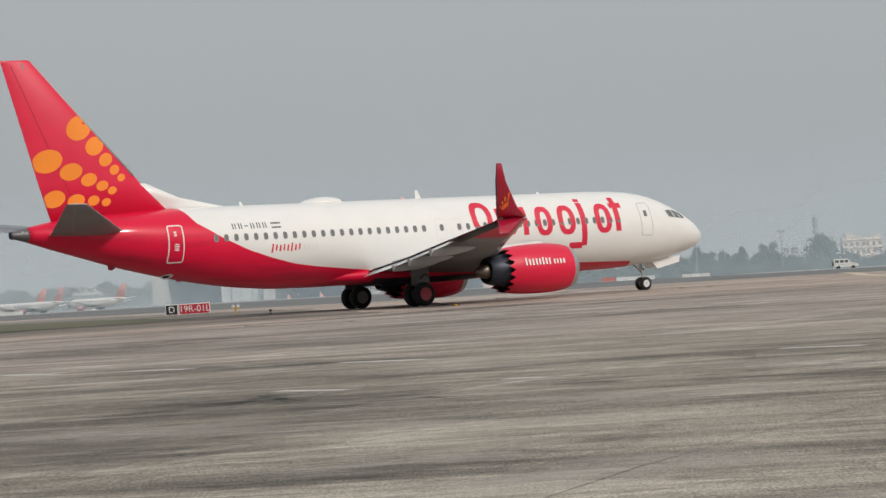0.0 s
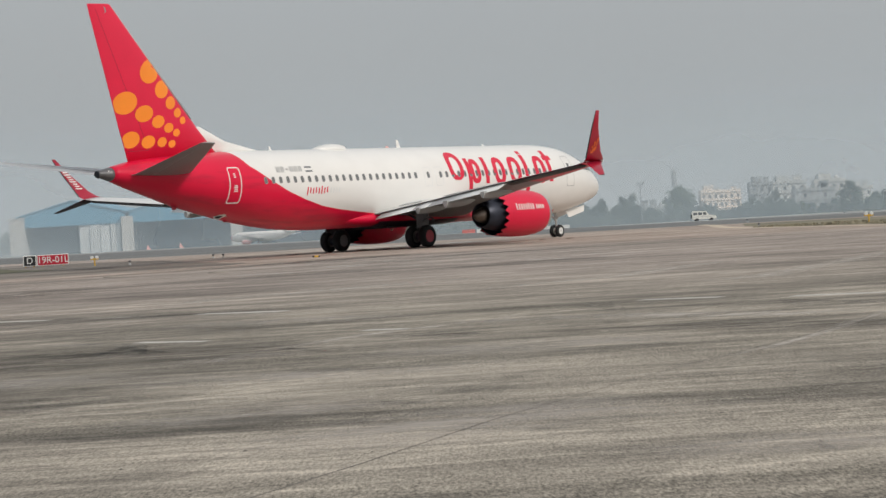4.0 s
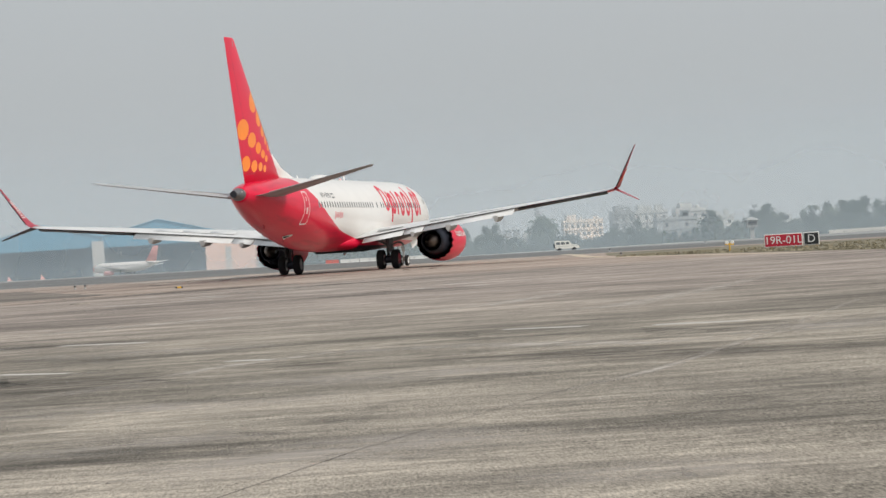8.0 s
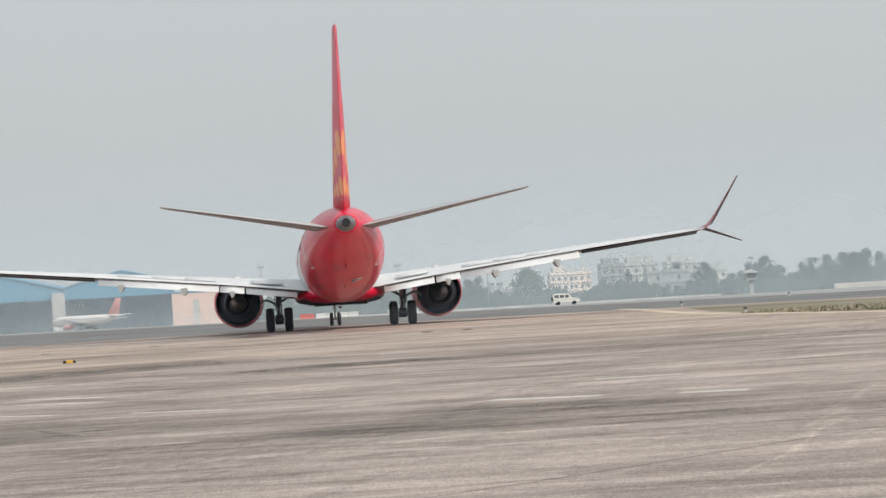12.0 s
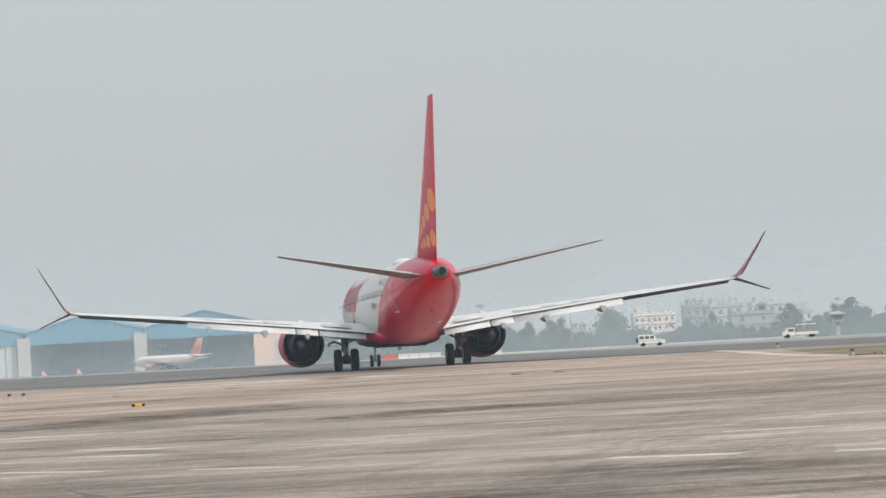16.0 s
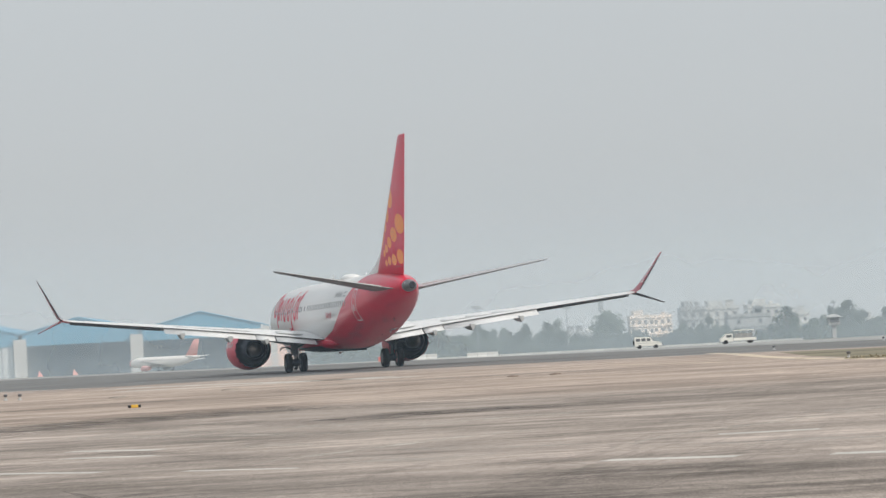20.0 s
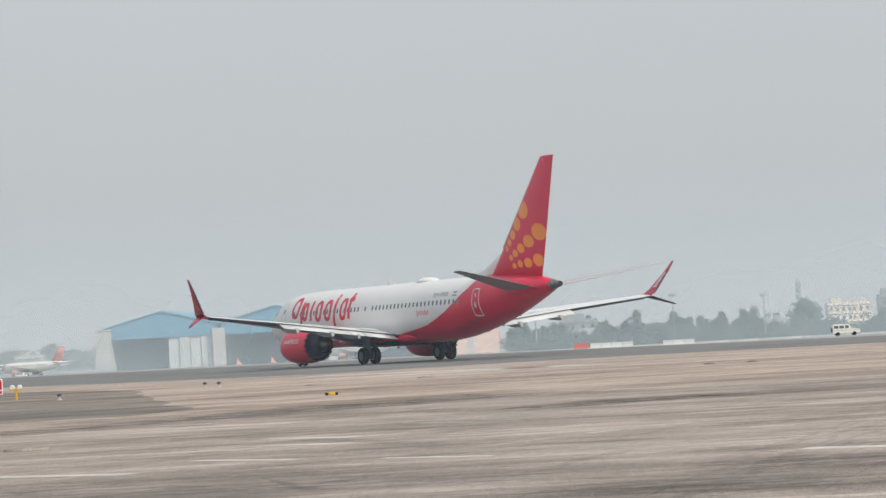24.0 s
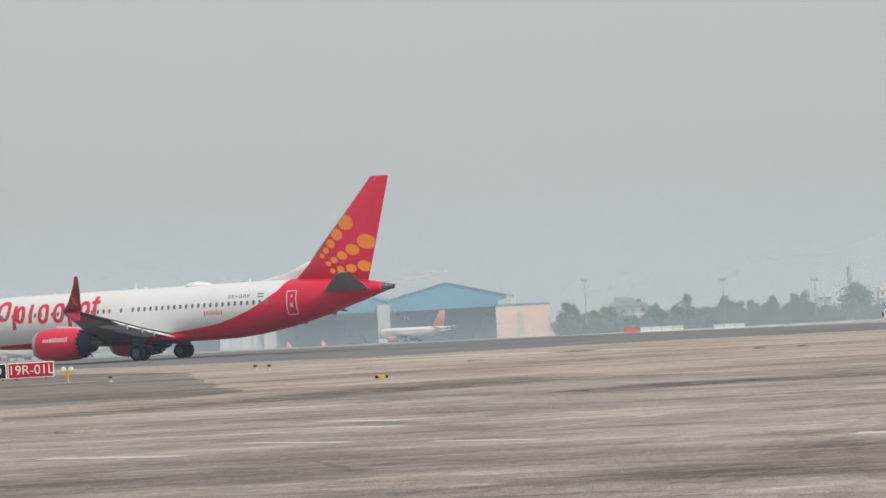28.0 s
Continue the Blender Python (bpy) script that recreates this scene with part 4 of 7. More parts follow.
        # dark drooped foil standing in for shade below the outer wing
        bm = bmesh.new()
        se = []
        for y in (11.1, 16.2):
            x, z = te(y)
            se.append((W(x + 0.62, y, z - 0.1), W(x - 0.05, y, z - 0.11), 0.2, up))
        foil(bm, se, 8)
        part("aileron", bm, "shade_grey", wing, "drooped aileron, dark to show shade under the outer wing", smooth=True)
        for y, fat in ((4.95, 0.72), (7.1, 0.85), (9.9, 0.8)):
            x, z = te(y)
            bm = bmesh.new()
            loops = []
            for u, k in ((1.7, 0.12), (1.3, 0.55), (0.7, 0.9), (0.0, 1.0), (-0.5, 0.96), (-0.72, 0.86)):
                k *= fat
                cz = z - 0.30 - 0.1 * (1.7 - u) / 2.4
                prof = [(-0.17, 0.16), (0.17, 0.16), (0.18, 0.0), (0.13, -0.14), (0.05, -0.27), (0.0, -0.3), (-0.05, -0.27), (-0.13, -0.14), (-0.18, 0.0)]
                loops.append([(x + u, side * (y + k * py), cz + k * pz) for py, pz in prof])
            rings(bm, loops)
            part("flap_fairing", bm, "grey", wing, "grey canoe-shaped flap track fairing")
        # split winglet
        bm = bmesh.new()
        nu, nl = Vector((0, -side * 0.8, 0.55)), Vector((0, side * 0.4, 0.9))
        foil(bm, [(W(-3.2, 16.6, 3.62), W(-4.75, 16.6, 3.6), 0.16, (0, 0, 1)), (W(-3.5, 16.82, 3.75), W(-4.85, 16.82, 3.75), 0.1, nu), (W(-3.95, 17.02, 4.05), W(-5.0, 17.02, 4.05), 0.07, nu),
                  (W(-4.85, 17.6, 5.1), W(-5.35, 17.6, 5.1), 0.045, nu), (W(-5.32, 18.02, 5.85), W(-5.56, 18.02, 5.85), 0.025, nu)], 8)
        wl_up = part("winglet", bm, "maroon", wing, "dark red upswept winglet", smooth=True)
        for k in range(4):
            bm = bmesh.new()
            a = math.radians(98 + 19 * k)
            for r0, r1 in ((0.2, 0.4), (0.45, 0.78 - 0.09 * k)):
                vs = []
                for r, e in ((r0, -0.03), (r0, 0.03), (r1, 0.06), (r1, -0.06)):
                    z = 3.9 + r * math.sin(a) + e * math.cos(a)
                    x = -4.5 + r * math.cos(a) * 0.8 - e * math.sin(a)
                    y = np.interp(z, [3.75, 4.05, 5.1, 5.85], [16.82, 17.02, 17.6, 18.02])
                    vs.append(bm.verts.new((x, side * (y + 0.045), z - 0.03)))
                bm.faces.new(vs)
            part("winglet_mark", bm, "dimorange", wl_up, "orange feather mark")
        bm = bmesh.new()
        for k in range(8):
            z = 4.2 + 0.13 * k
            y = float(np.interp(z, [3.75, 4.05, 5.1, 5.85], [16.82, 17.02, 17.6, 18.02])) - 0.055
            x = float(np.interp(z, [4.05, 5.1], [-4.5, -5.1]))
            ln = 0.17 if k % 3 else 0.24
            bm.faces.new([bm.verts.new((x + dx, side * (y + 0.55 * dz), z + dz)) for dx, dz in ((-ln, -0.03), (ln, -0.03), (ln, 0.03), (-ln, 0.03))])
        part("winglet_lettering", bm, "white", wl_up, "small white bars of lettering")
        bm = bmesh.new()
        foil(bm, [(W(-3.3, 16.6, 3.6), W(-4.75, 16.6, 3.58), 0.14, (0, 0, 1)), (W(-3.9, 17.0, 3.42), W(-4.95, 17.0, 3.42), 0.1, nl), (W(-5.2, 18.05, 2.93), W(-5.65, 18.05, 2.93), 0.04, nl)], 8)
        bmesh.ops.recalc_face_normals(bm, faces=bm.faces)
        for f in bm.faces:
            f.material_index = 1 if f.normal.z < -0.2 else 0
        part("winglet_blade", bm, ["maroon", "belly"], wing, "dark red lower winglet blade with a dark underside", smooth=True)
        # added dark edge that imitates the unlit, backlit winglet
        bm = bmesh.new()
        tube(bm, W(-4.86, 16.82, 3.75), W(-5.36, 17.6, 5.1), 0.035, 0.03, 6)
        tube(bm, W(-5.36, 17.6, 5.1), W(-5.57, 18.02, 5.85), 0.03, 0.015, 6)
        part("winglet_trailing_edge", bm, "shade_grey", wing, "winglet trailing edge painted dark as if unlit")
        # engine
        ey, ez = side * 4.83, 1.45
        bm = bmesh.new()
        seg, teeth = 72, 18
        prof = [(7.1, 1.07), (6.8, 1.13), (6.3, 1.18), (5.6, 1.2), (4.9, 1.19), (4.3, 1.16), (3.75, 1.1)]
        loops = [[(x, ey + r * math.cos(a), ez + r * math.sin(a)) for a in (2 * math.pi * i / seg for i in range(seg))] for x, r in prof]
        zig = []
        for i in range(seg):
            a = 2 * math.pi * i / seg
            ph = (i * teeth / seg) % 1
            d = 0.34 * (1 - abs(2 * ph - 1))
            zig.append((3.62 - d, ey + (1.08 - 0.06 * d) * math.cos(a), ez + (1.08 - 0.06 * d) * math.sin(a)))
        loops.append(zig)
        rings(bm, loops, cap=(False, False))
        nac = part("nacelle", bm, "red", plane, "red engine nacelle with a saw-toothed rear edge", smooth=True)
        bm = bmesh.new()
        spin(bm, [(7.1, 1.07), (7.33, 1.01), (7.42, 0.97), (7.38, 0.91), (7.15, 0.87), (6.6, 0.88)], origin=(0, ey, ez), seg=48)
        part("inlet_lip", bm, "metal", nac, "bright metal inlet lip", smooth=True)
        bm = bmesh.new()
        spin(bm, [(6.5, 0.88), (6.48, 0.3), (6.8, 0.12), (7.0, 0.01)], origin=(0, ey, ez), seg=36)
        part("fan", bm, "darkmetal", nac, smooth=True)
        bm = bmesh.new()
        spin(bm, [(6.6, 0.89), (6.5, 0.9), (5.0, 1.13), (3.7, 1.08)], origin=(0, ey, ez), seg=48)
        part("duct_liner", bm, "black", nac, smooth=True)
        bm = bmesh.new()
        spin(bm, [(4.7, 0.92), (3.9, 0.88), (3.2, 0.76), (2.6, 0.61), (2.55, 0.56), (3.2, 0.54)], origin=(0, ey, ez), seg=40)
        part("core_cowl", bm, "darkmetal", nac, "dark metal core cowl", smooth=True)
        bm = bmesh.new()
        spin(bm, [(5.0, 1.14), (4.6, 0.2)], origin=(0, ey, ez), seg=40)
        part("duct_back", bm, "black", nac, smooth=True)
        bm = bmesh.new()
        spin(bm, [(3.3, 0.43), (2.75, 0.42), (2.4, 0.33), (2.1, 0.17), (1.92, 0.03)], origin=(0, ey, ez), seg=28, cap=(True, True))
        part("exhaust_plug", bm, "bronze", nac, "heat-tinted exhaust plug", smooth=True)
        for x0, n, hh, z0 in ((3.55 if side < 0 else 3.6, 8, 0.3, 1.77), (5.15 if side < 0 else 5.0, 4, 0.22, 1.75)):
            bm = bmesh.new()
            for i in range(n):
                cx = x0 + 0.65 + 0.19 * i
                zc = z0
                q = []
                tall = 1.35 if i in (0, 5) and n == 8 else 1.0
                for dx, dz in ((-0.045, -hh / 2), (0.045, -hh / 2), (0.045, hh / 2 * tall), (-0.045, hh / 2 * tall)):
                    r = np.interp(cx, [3.75, 4.3, 5.0, 5.8, 6.6, 7.2], [1.1, 1.16, 1.19, 1.2, 1.175, 1.1]) + 0.03
                    dzz = zc + dz - ez
                    q.append(bm.verts.new((cx + dx, ey + side * math.sqrt(r * r - dzz * dzz), zc + dz)))
                bm.faces.new(q)
            part("nacelle_marking", bm, "white", nac, "white bars of lettering")
        bm = bmesh.new()
        foil(bm, [((6.3, ey, 2.66), (1.2, ey, 2.1), 0.34, (0, 1, 0)), ((5.8, ey, 2.78), (0.6, ey, 2.4), 0.3, (0, 1, 0))], 8)
        part("pylon", bm, "lightgrey", plane, smooth=True)
        # main gear
        gy = side * 2.88
        bm = bmesh.new()
        tube(bm, (0, gy, 0.56), (0, gy, 1.3), 0.075)
        tube(bm, (0, gy, 1.25), (-0.05, gy, 2.1), 0.12)
        tube(bm, (0, gy - 0.55, 0.56), (0, gy + 0.55, 0.56), 0.07)
        strut = part("main_gear_leg", bm, "gearmetal", plane, "grey main landing gear leg")
        bm = bmesh.new()
        tube(bm, (0, gy, 1.35), (0, gy - side * 1.2, 2.0), 0.06)
        part("side_brace", bm, "gearmetal", strut)
        bm = bmesh.new()
        arm = [(0.05, gy + side * 0.08, 1.22), (0.05, gy + side * 0.3, 1.4), (0.05, gy + side * 0.55, 1.5), (0.05, gy + side * 0.78, 1.46), (0.05, gy + side * 0.9, 1.3)]
        for a, b in zip(arm[:-1], arm[1:]):
            tube(bm, a, b, 0.05, seg=8)
        part("walking_beam", bm, "gearmetal", strut, "curved dark gear linkage")
        bm = bmesh.new()
        tube(bm, (-0.02, gy, 0.75), (-0.3, gy, 1.05), 0.035)
        tube(bm, (-0.3, gy, 1.05), (-0.04, gy, 1.4), 0.035)
        part("torque_link", bm, "gearmetal", strut)
        bm = bmesh.new()
        box(bm, -0.5, 0.5, gy + side * 0.17 - 0.02, gy + side * 0.17 + 0.02, 1.0, 1.95, 0.01)
        part("gear_door", bm, "gearmetal", strut, "gear door in grey darkened for shade")
        bm = bmesh.new()
        tube(bm, (0.04, gy - 0.12, 0.7), (0.1, gy - 0.12, 1.9), 0.03, seg=6)
        tube(bm, (0.04, gy + 0.1, 0.62), (0.14, gy + 0.1, 1.5), 0.022, seg=6)
        part("hydraulic_line", bm, "black", strut)
        bm = bmesh.new()
        spin(bm, [(-0.2, 0.16), (-0.16, 0.22), (0.16, 0.22), (0.2, 0.16)], axis="y", origin=(0, gy, 0.56), seg=16, cap=(True, True))
        part("brake_pack", bm, "darkmetal", strut)
    # nose gear
    bm = bmesh.new()
    tube(bm, (15.75, 0, 0.35), (15.7, 0, 0.95), 0.055)
    tube(bm, (15.71, 0, 0.9), (15.6, 0, 1.6), 0.085)
    tube(bm, (15.75, -0.3, 0.345), (15.75, 0.3, 0.345), 0.045)
    nstrut = part("nose_gear_leg", bm, "grey", plane, "grey nose landing gear leg")
    bm = bmesh.new()
    tube(bm, (15.72, 0, 0.95), (14.9, 0, 1.5), 0.05)
    part("drag_brace", bm, "grey", nstrut)
    for side in (1, -1):
        bm = bmesh.new()
        vs = [(16.05, 1.48), (17.94, 1.72), (17.86, 1.36), (16.4, 1.08)]
        rings(bm, [[(x, side * 0.42 - 0.015, z) for x, z in vs], [(x, side * 0.42 + 0.015, z) for x, z in vs]])
        part("nose_gear_door", bm, "white", nstrut, "white open nose gear door")
    bm = bmesh.new()
    spin(bm, [(15.83, 0.02), (15.86, 0.07), (15.78, 0.08)], origin=(0, 0, 1.1), seg=14, cap=(True, True))
    part("taxi_light", bm, "metal", nstrut)
    # wheels: their own axes, keyed later
    def wheel(x, y, r, w, out):
        bm = bmesh.new()
        spin(bm, [(-w * 0.42, r * 0.2), (-w * 0.45, r * 0.56), (w * 0.45, r * 0.56), (w * 0.42 + 0.02 * out, r * 0.2)], axis="y", seg=24, cap=(True, True))
        for i in range(6):
            a = 2 * math.pi * i / 6
            c = Vector((r * 0.4 * math.cos(a), out * w * 0.44, r * 0.4 * math.sin(a)))
            tube(bm, c - Vector((0, 0.02, 0)), c + Vector((0, 0.03, 0)), r * 0.05, seg=6)
        red_hub = r > 0.5 and y < -3
        hub = part("wheel", bm, "maroon" if red_hub else ("lightgrey" if r < 0.5 else "apu"), plane, "landing gear wheel with red hub" if red_hub else "dark landing gear wheel" if r > 0.5 else "nose wheel with a pale hub")
        hub.matrix_basis = pose(x, y, r)
        bm = bmesh.new()
        spin(bm, [(-w * 0.44, r * 0.55), (-w * 0.5, r * 0.72), (-w * 0.46, r * 0.9), (-w * 0.3, r * 0.985), (0, r), (w * 0.3, r * 0.985), (w * 0.46, r * 0.9), (w * 0.5, r * 0.72), (w * 0.44, r * 0.55)],
             axis="y", seg=36)
        part("tyre", bm, "rubber", hub, "black tyre", smooth=True)
        return hub, r

    wheels = [wheel(0, s * (2.88 + k * 0.43), 0.56, 0.4, s * k) for s in (1, -1) for k in (1, -1)]
    wheels += [wheel(15.75, k * 0.2, 0.345, 0.2, k) for k in (1, -1)]
    return plane, wheels


airliner, airliner_wheels = build_airliner()


# ---- ground and pavements ----
def fall(x, y):
    """The ground falls gently away beyond the runway's far edge, which runs across the view."""
    u = x / max(y, 1.0)
    d = max(0.0, y - float(np.interp(u, [-0.2, -0.08, 0.0, 0.05], [318, 285, 240, 207])))
    return -(min(d, 200) * 0.0058 + max(0.0, d - 200) * float(np.interp(u, [-0.2, -0.05, 0.05], [0.005, 0.006, 0.0085])))


def site_pose(x, y, turn=0.0, size=1.0):
    """A pose on the far ground. x is laid off at 800 m."""
    k = y / 800
    px = (50 + (x - 50) * 0.895) * k
    return pose(px, y, fall(px, y), 0, 0, turn) @ Matrix.Diagonal((size, size, size, 1))


def curve_pts(pts, n=6):
    """A smooth closed line through the points."""
    out = []
    k = len(pts)
    for i in range(k):
        p0, p1, p2, p3 = (Vector(pts[(i + j - 1) % k]) for j in range(4))
        for u in (q / n for q in range(n)):
            out.append(0.5 * (2 * p1 + (p2 - p0) * u + (2 * p0 - 5 * p1 + 4 * p2 - p3) * u * u + (3 * p1 - p0 - 3 * p2 + p3) * u ** 3))
    return out


def sheet(name, pts, z, material, label, category, smooth=0, ragged=0.0):
    bm = bmesh.new()
    pts = curve_pts(pts, smooth) if smooth else pts
    if ragged:
        r = random.Random(3)
        pts = [(p[0] + r.uniform(-ragged, ragged) * 0.4, p[1] + r.uniform(-ragged, ragged)) for p in pts]
    top = [bm.verts.new((p[0], p[1], z)) for p in pts]
    bm.faces.new(top)
    ob = put(name, bm, material)
    return tagged(ob, label, category, kind="structure")


bm = bmesh.new()
ys = [-400, 150, *range(190, 900, 15), 1000, 1200, 1500, 2200, 3800]
gx = [-2600, -1200, -600, -400, *range(-300, 301, 20), 400, 600, 1200, 2600]
vr = [[bm.verts.new((x, y, fall(x, y) if y > 150 else 0.0)) for x in gx] for y in ys]
for a, b in zip(vr[:-1], vr[1:]):
    for i in range(len(gx) - 1):
        bm.faces.new((a[i], a[i + 1], b[i + 1], b[i]))
tagged(put("ground", bm, "field"), "flat dry airfield ground reaching the horizon", "ground", kind="structure")
sheet("apron", [(-220, -300), (220, -300), (220, 60), (90, 100), (40, 126), (22, 140), (16, 146), (10, 150), (5, 151), (-3, 149), (-12, 146), (-22, 152), (-40, 176), (-220, 330)], 0.001, "apron",
      "weathered streaky concrete apron running into a tan taxiway", "pavement")
sheet("runway", [(-320, 318), (-220, 268), (-40, 177), (-22, 152.5), (-12, 146.5), (-3, 149.5), (5, 151.5), (10, 150.5), (16, 146.5), (22, 140.5), (40, 126.5), (90, 100.5), (220, 60.5), (240, 90), (110, 140), (40, 172), (24, 190), (10, 215), (0, 232), (-20, 250), (-63, 285), (-250, 319)], 0.003, "asphalt",
      "dark grey asphalt runway", "runway")
sheet("shoulder", [(-8.4, 80), (-10.5, 91), (-13.5, 106), (-16.4, 120), (-22, 133), (-34, 150), (-60, 172), (-120, 200), (-120, 79), (-60, 76), (-30, 75), (-15, 75.5)], 0.004, "shoulder",
      "dark worn asphalt shoulder beside the taxiway", "pavement", 5, 0.7)
sheet("grass_verge", [(16.8, 118), (16.6, 106), (17.4, 100), (18.8, 93), (20.2, 83), (21.4, 70), (26, 52), (60, 30), (60, 80), (40, 112), (28, 128), (19, 138)], 0.005, "grass",
      "dry grass verge beside the taxiway", "grass")
sheet("grass_island", [(-19, 100), (-23, 112), (-26, 124), (-40, 142), (-110, 176), (-110, 86), (-60, 84), (-28, 88)], 0.005, "dullgrass",
      "dull grass island beside the shoulder", "grass")


def strip(name, pts, w, z, material, label, category):
    """A painted line or a joint along a path."""
    bm = bmesh.new()
    prev = None
    for i, p in enumerate(pts):
        a, b = Vector(pts[max(0, i - 1)]), Vector(pts[min(len(pts) - 1, i + 1)])
        d = (b - a).normalized()
        nrm = Vector((-d.y, d.x)) * w / 2
        cur = [bm.verts.new((p[0] + nrm.x, p[1] + nrm.y, z)), bm.verts.new((p[0] - nrm.x, p[1] - nrm.y, z))]
        if prev:
            bm.faces.new((prev[0], prev[1], cur[1], cur[0]))
        prev = cur
    return tagged(put(name, bm, material), label, category, kind="structure")


def streak(pts, w0, w1, material):
    """A scuff, rubber mark or plain dark band along a path, with its own along-and-across coordinates."""
    bm = bmesh.new()
    uvl = bm.loops.layers.uv.new("UVMap")
    n = len(pts)
    rows = []
    for i, p in enumerate(pts):
        a, b = Vector(pts[max(0, i - 1)]), Vector(pts[min(n - 1, i + 1)])
        d = (b - a).normalized()
        w = w0 + (w1 - w0) * i / (n - 1)
        nrm = Vector((-d.y, d.x)) * w / 2
        rows.append([(bm.verts.new((p[0] + nrm.x * k, p[1] + nrm.y * k, 0.0022)), (i / (n - 1), 0.5 + 0.5 * k)) for k in (1, 0, -1)])
    for r0, r1 in zip(rows[:-1], rows[1:]):
        for j in (0, 1):
            q = (r0[j], r0[j + 1], r1[j + 1], r1[j])
            f = bm.faces.new([v for v, _ in q])
            for lp, (_, uv) in zip(f.loops, q):
                lp[uvl].uv = uv
    pale = material in ("pale_streak", "pale_soft")
    tagged(put("scuff_mark" if pale else "tyre_mark", bm, material), "pale drawn-out scuff on the pavement" if pale else "dark drawn-out band on the pavement", "pavement mark", kind="structure")


def bent(pts, n=13):
    """Points of a smooth open line."""
    px, py = [p[0] for p in pts], [p[1] for p in pts]
    k = [i / (len(pts) - 1) for i in range(len(pts))]
    return [(float(np.interp(i / (n - 1), k, px)), float(np.interp(i / (n - 1), k, py))) for i in range(n)]


streak(bent([(1.5, -3.2), (2.3, -1.8), (3.0, -0.3), (4.4, 3.7), (6.0, 8.5), (8.8, 16.9)]), 0.20, 0.19, "pale_streak")
streak(bent([(-2.9, 1.0), (-2.0, 3.2), (-1.0, 5.9), (0.3, 7.9), (1.4, 9.9)]), 0.28, 0.50, "pale_streak")
streak(bent([(4.0, 18.8), (5.2, 19.5), (7.9, 27.3), (11.8, 39.8)]), 1.54, 0.49, "pale_streak")
streak(bent([(0.1, 21.2), (1.5, 23.0), (3.1, 25.0), (5.5, 31.4), (7.2, 35.2)]), 1.09, 0.91, "pale_streak")
streak(bent([(-0.8, 5.4), (0.9, 4.6), (2.1, 4.2), (3.6, 2.5), (5.4, 1.2), (6.1, 1.3)]), 3.77, 2.92, "dark_streak")
streak(bent([(0.9, 8.8), (2.4, 8.7), (3.9, 9.6), (4.9, 9.5)]), 7.59, 8.09, "dark_soft")
streak(bent([(-2.0, -2.8), (-0.7, -3.5), (0.6, -4.3), (1.2, -4.6)]), 2.63, 2.45, "dark_soft")
streak(bent([(1.4, -6.1), (2.7, -5.8), (3.8, -5.4), (4.3, -5.4)]), 3.70, 4.14, "dark_soft")
streak(bent([(-1.7, 2.8), (-0.9, 3.3), (0.2, 3.8)]), 2.48, 2.69, "dark_soft")
streak(bent([(-1.1, 1.9), (0.8, 1.4), (2.4, 1.4)]), 2.88, 2.91, "pale_soft")
streak(bent([(-0.3, 8.0), (1.7, 7.4), (3.7, 5.0), (4.6, 5.2)]), 1.45, 1.21, "pale_streak")
streak(bent([(-2.9, -0.7), (-1.7, -1.3), (-0.7, -1.3), (0.8, -1.3)]), 1.89, 2.10, "pale_soft")
streak(bent([(-1.1, -8.5), (0.1, -7.0), (1.4, -5.8)]), 1.97, 2.69, "pale_soft")
streak(bent([(-4.2, 12.0), (-2.7, 11.8), (-0.2, 11.0)]), 2.94, 2.70, "pale_soft")
streak(bent([(4.7, 5.1), (5.8, 6.5), (7.2, 8.2)]), 2.51, 2.88, "pale_soft")
streak(bent([(0.9, -9.8), (1.7, -9.4), (2.4, -9.5)]), 1.21, 1.51, "pale_soft")
streak(bent([(-5.7, 1.8), (-5.1, 3.0), (-4.0, 5.4), (-3.0, 5.0)]), 1.75, 3.30, "dark_streak")
streak(bent([(-6.2, 4.1), (-5.2, 5.2), (-3.9, 8.1), (-2.4, 8.9)]), 1.53, 2.26, "dark_soft")
streak(bent([(-5.5, -0.3), (-4.8, 0.2), (-3.7, 0.0), (-2.5, 0.2)]), 2.38, 2.62, "pale_soft")
streak(bent([(-12.9, 32.5), (-12.0, 35.3), (-11.1, 44.0), (-8.6, 45.8)]), 3.64, 9.29, "dark_streak")
streak(bent([(-5.5, 22.4), (-3.7, 26.4), (-1.6, 28.2), (0.7, 31.8)]), 1.50, 2.33, "pale_streak")
streak(bent([(-9.2, 20.9), (-6.4, 21.6), (-4.8, 21.8)]), 3.58, 3.64, "dark_soft")
streak(bent([(-3.7, 11.3), (-2.6, 11.5), (-1.8, 11.1)]), 1.26, 1.14, "pale_streak")
streak(bent([(-2.3, -6.1), (-1.3, -5.1), (-0.4, -4.5)]), 1.54, 1.98, "pale_soft")
streak(bent([(-13.0, 73.5), (-7.5, 76.2), (-5.2, 77.4), (-3.6, 79.5), (-2.5, 81.8), (-0.9, 81.1)]), 6.09, 6.88, "dark_streak")
streak(bent([(-0.5, 68.3), (1.0, 69.5), (2.5, 68.7), (3.3, 69.1), (5.3, 71.7), (7.9, 72.2)]), 3.39, 4.82, "dark_streak")
streak(bent([(-6.2, 71.1), (-4.0, 69.6), (-0.7, 68.4)]), 4.10, 4.59, "dark_soft")
streak(bent([(-0.5, 62.3), (0.9, 62.6), (2.2, 64.2), (3.2, 64.5), (4.1, 66.2)]), 1.26, 0.66, "pale_streak")
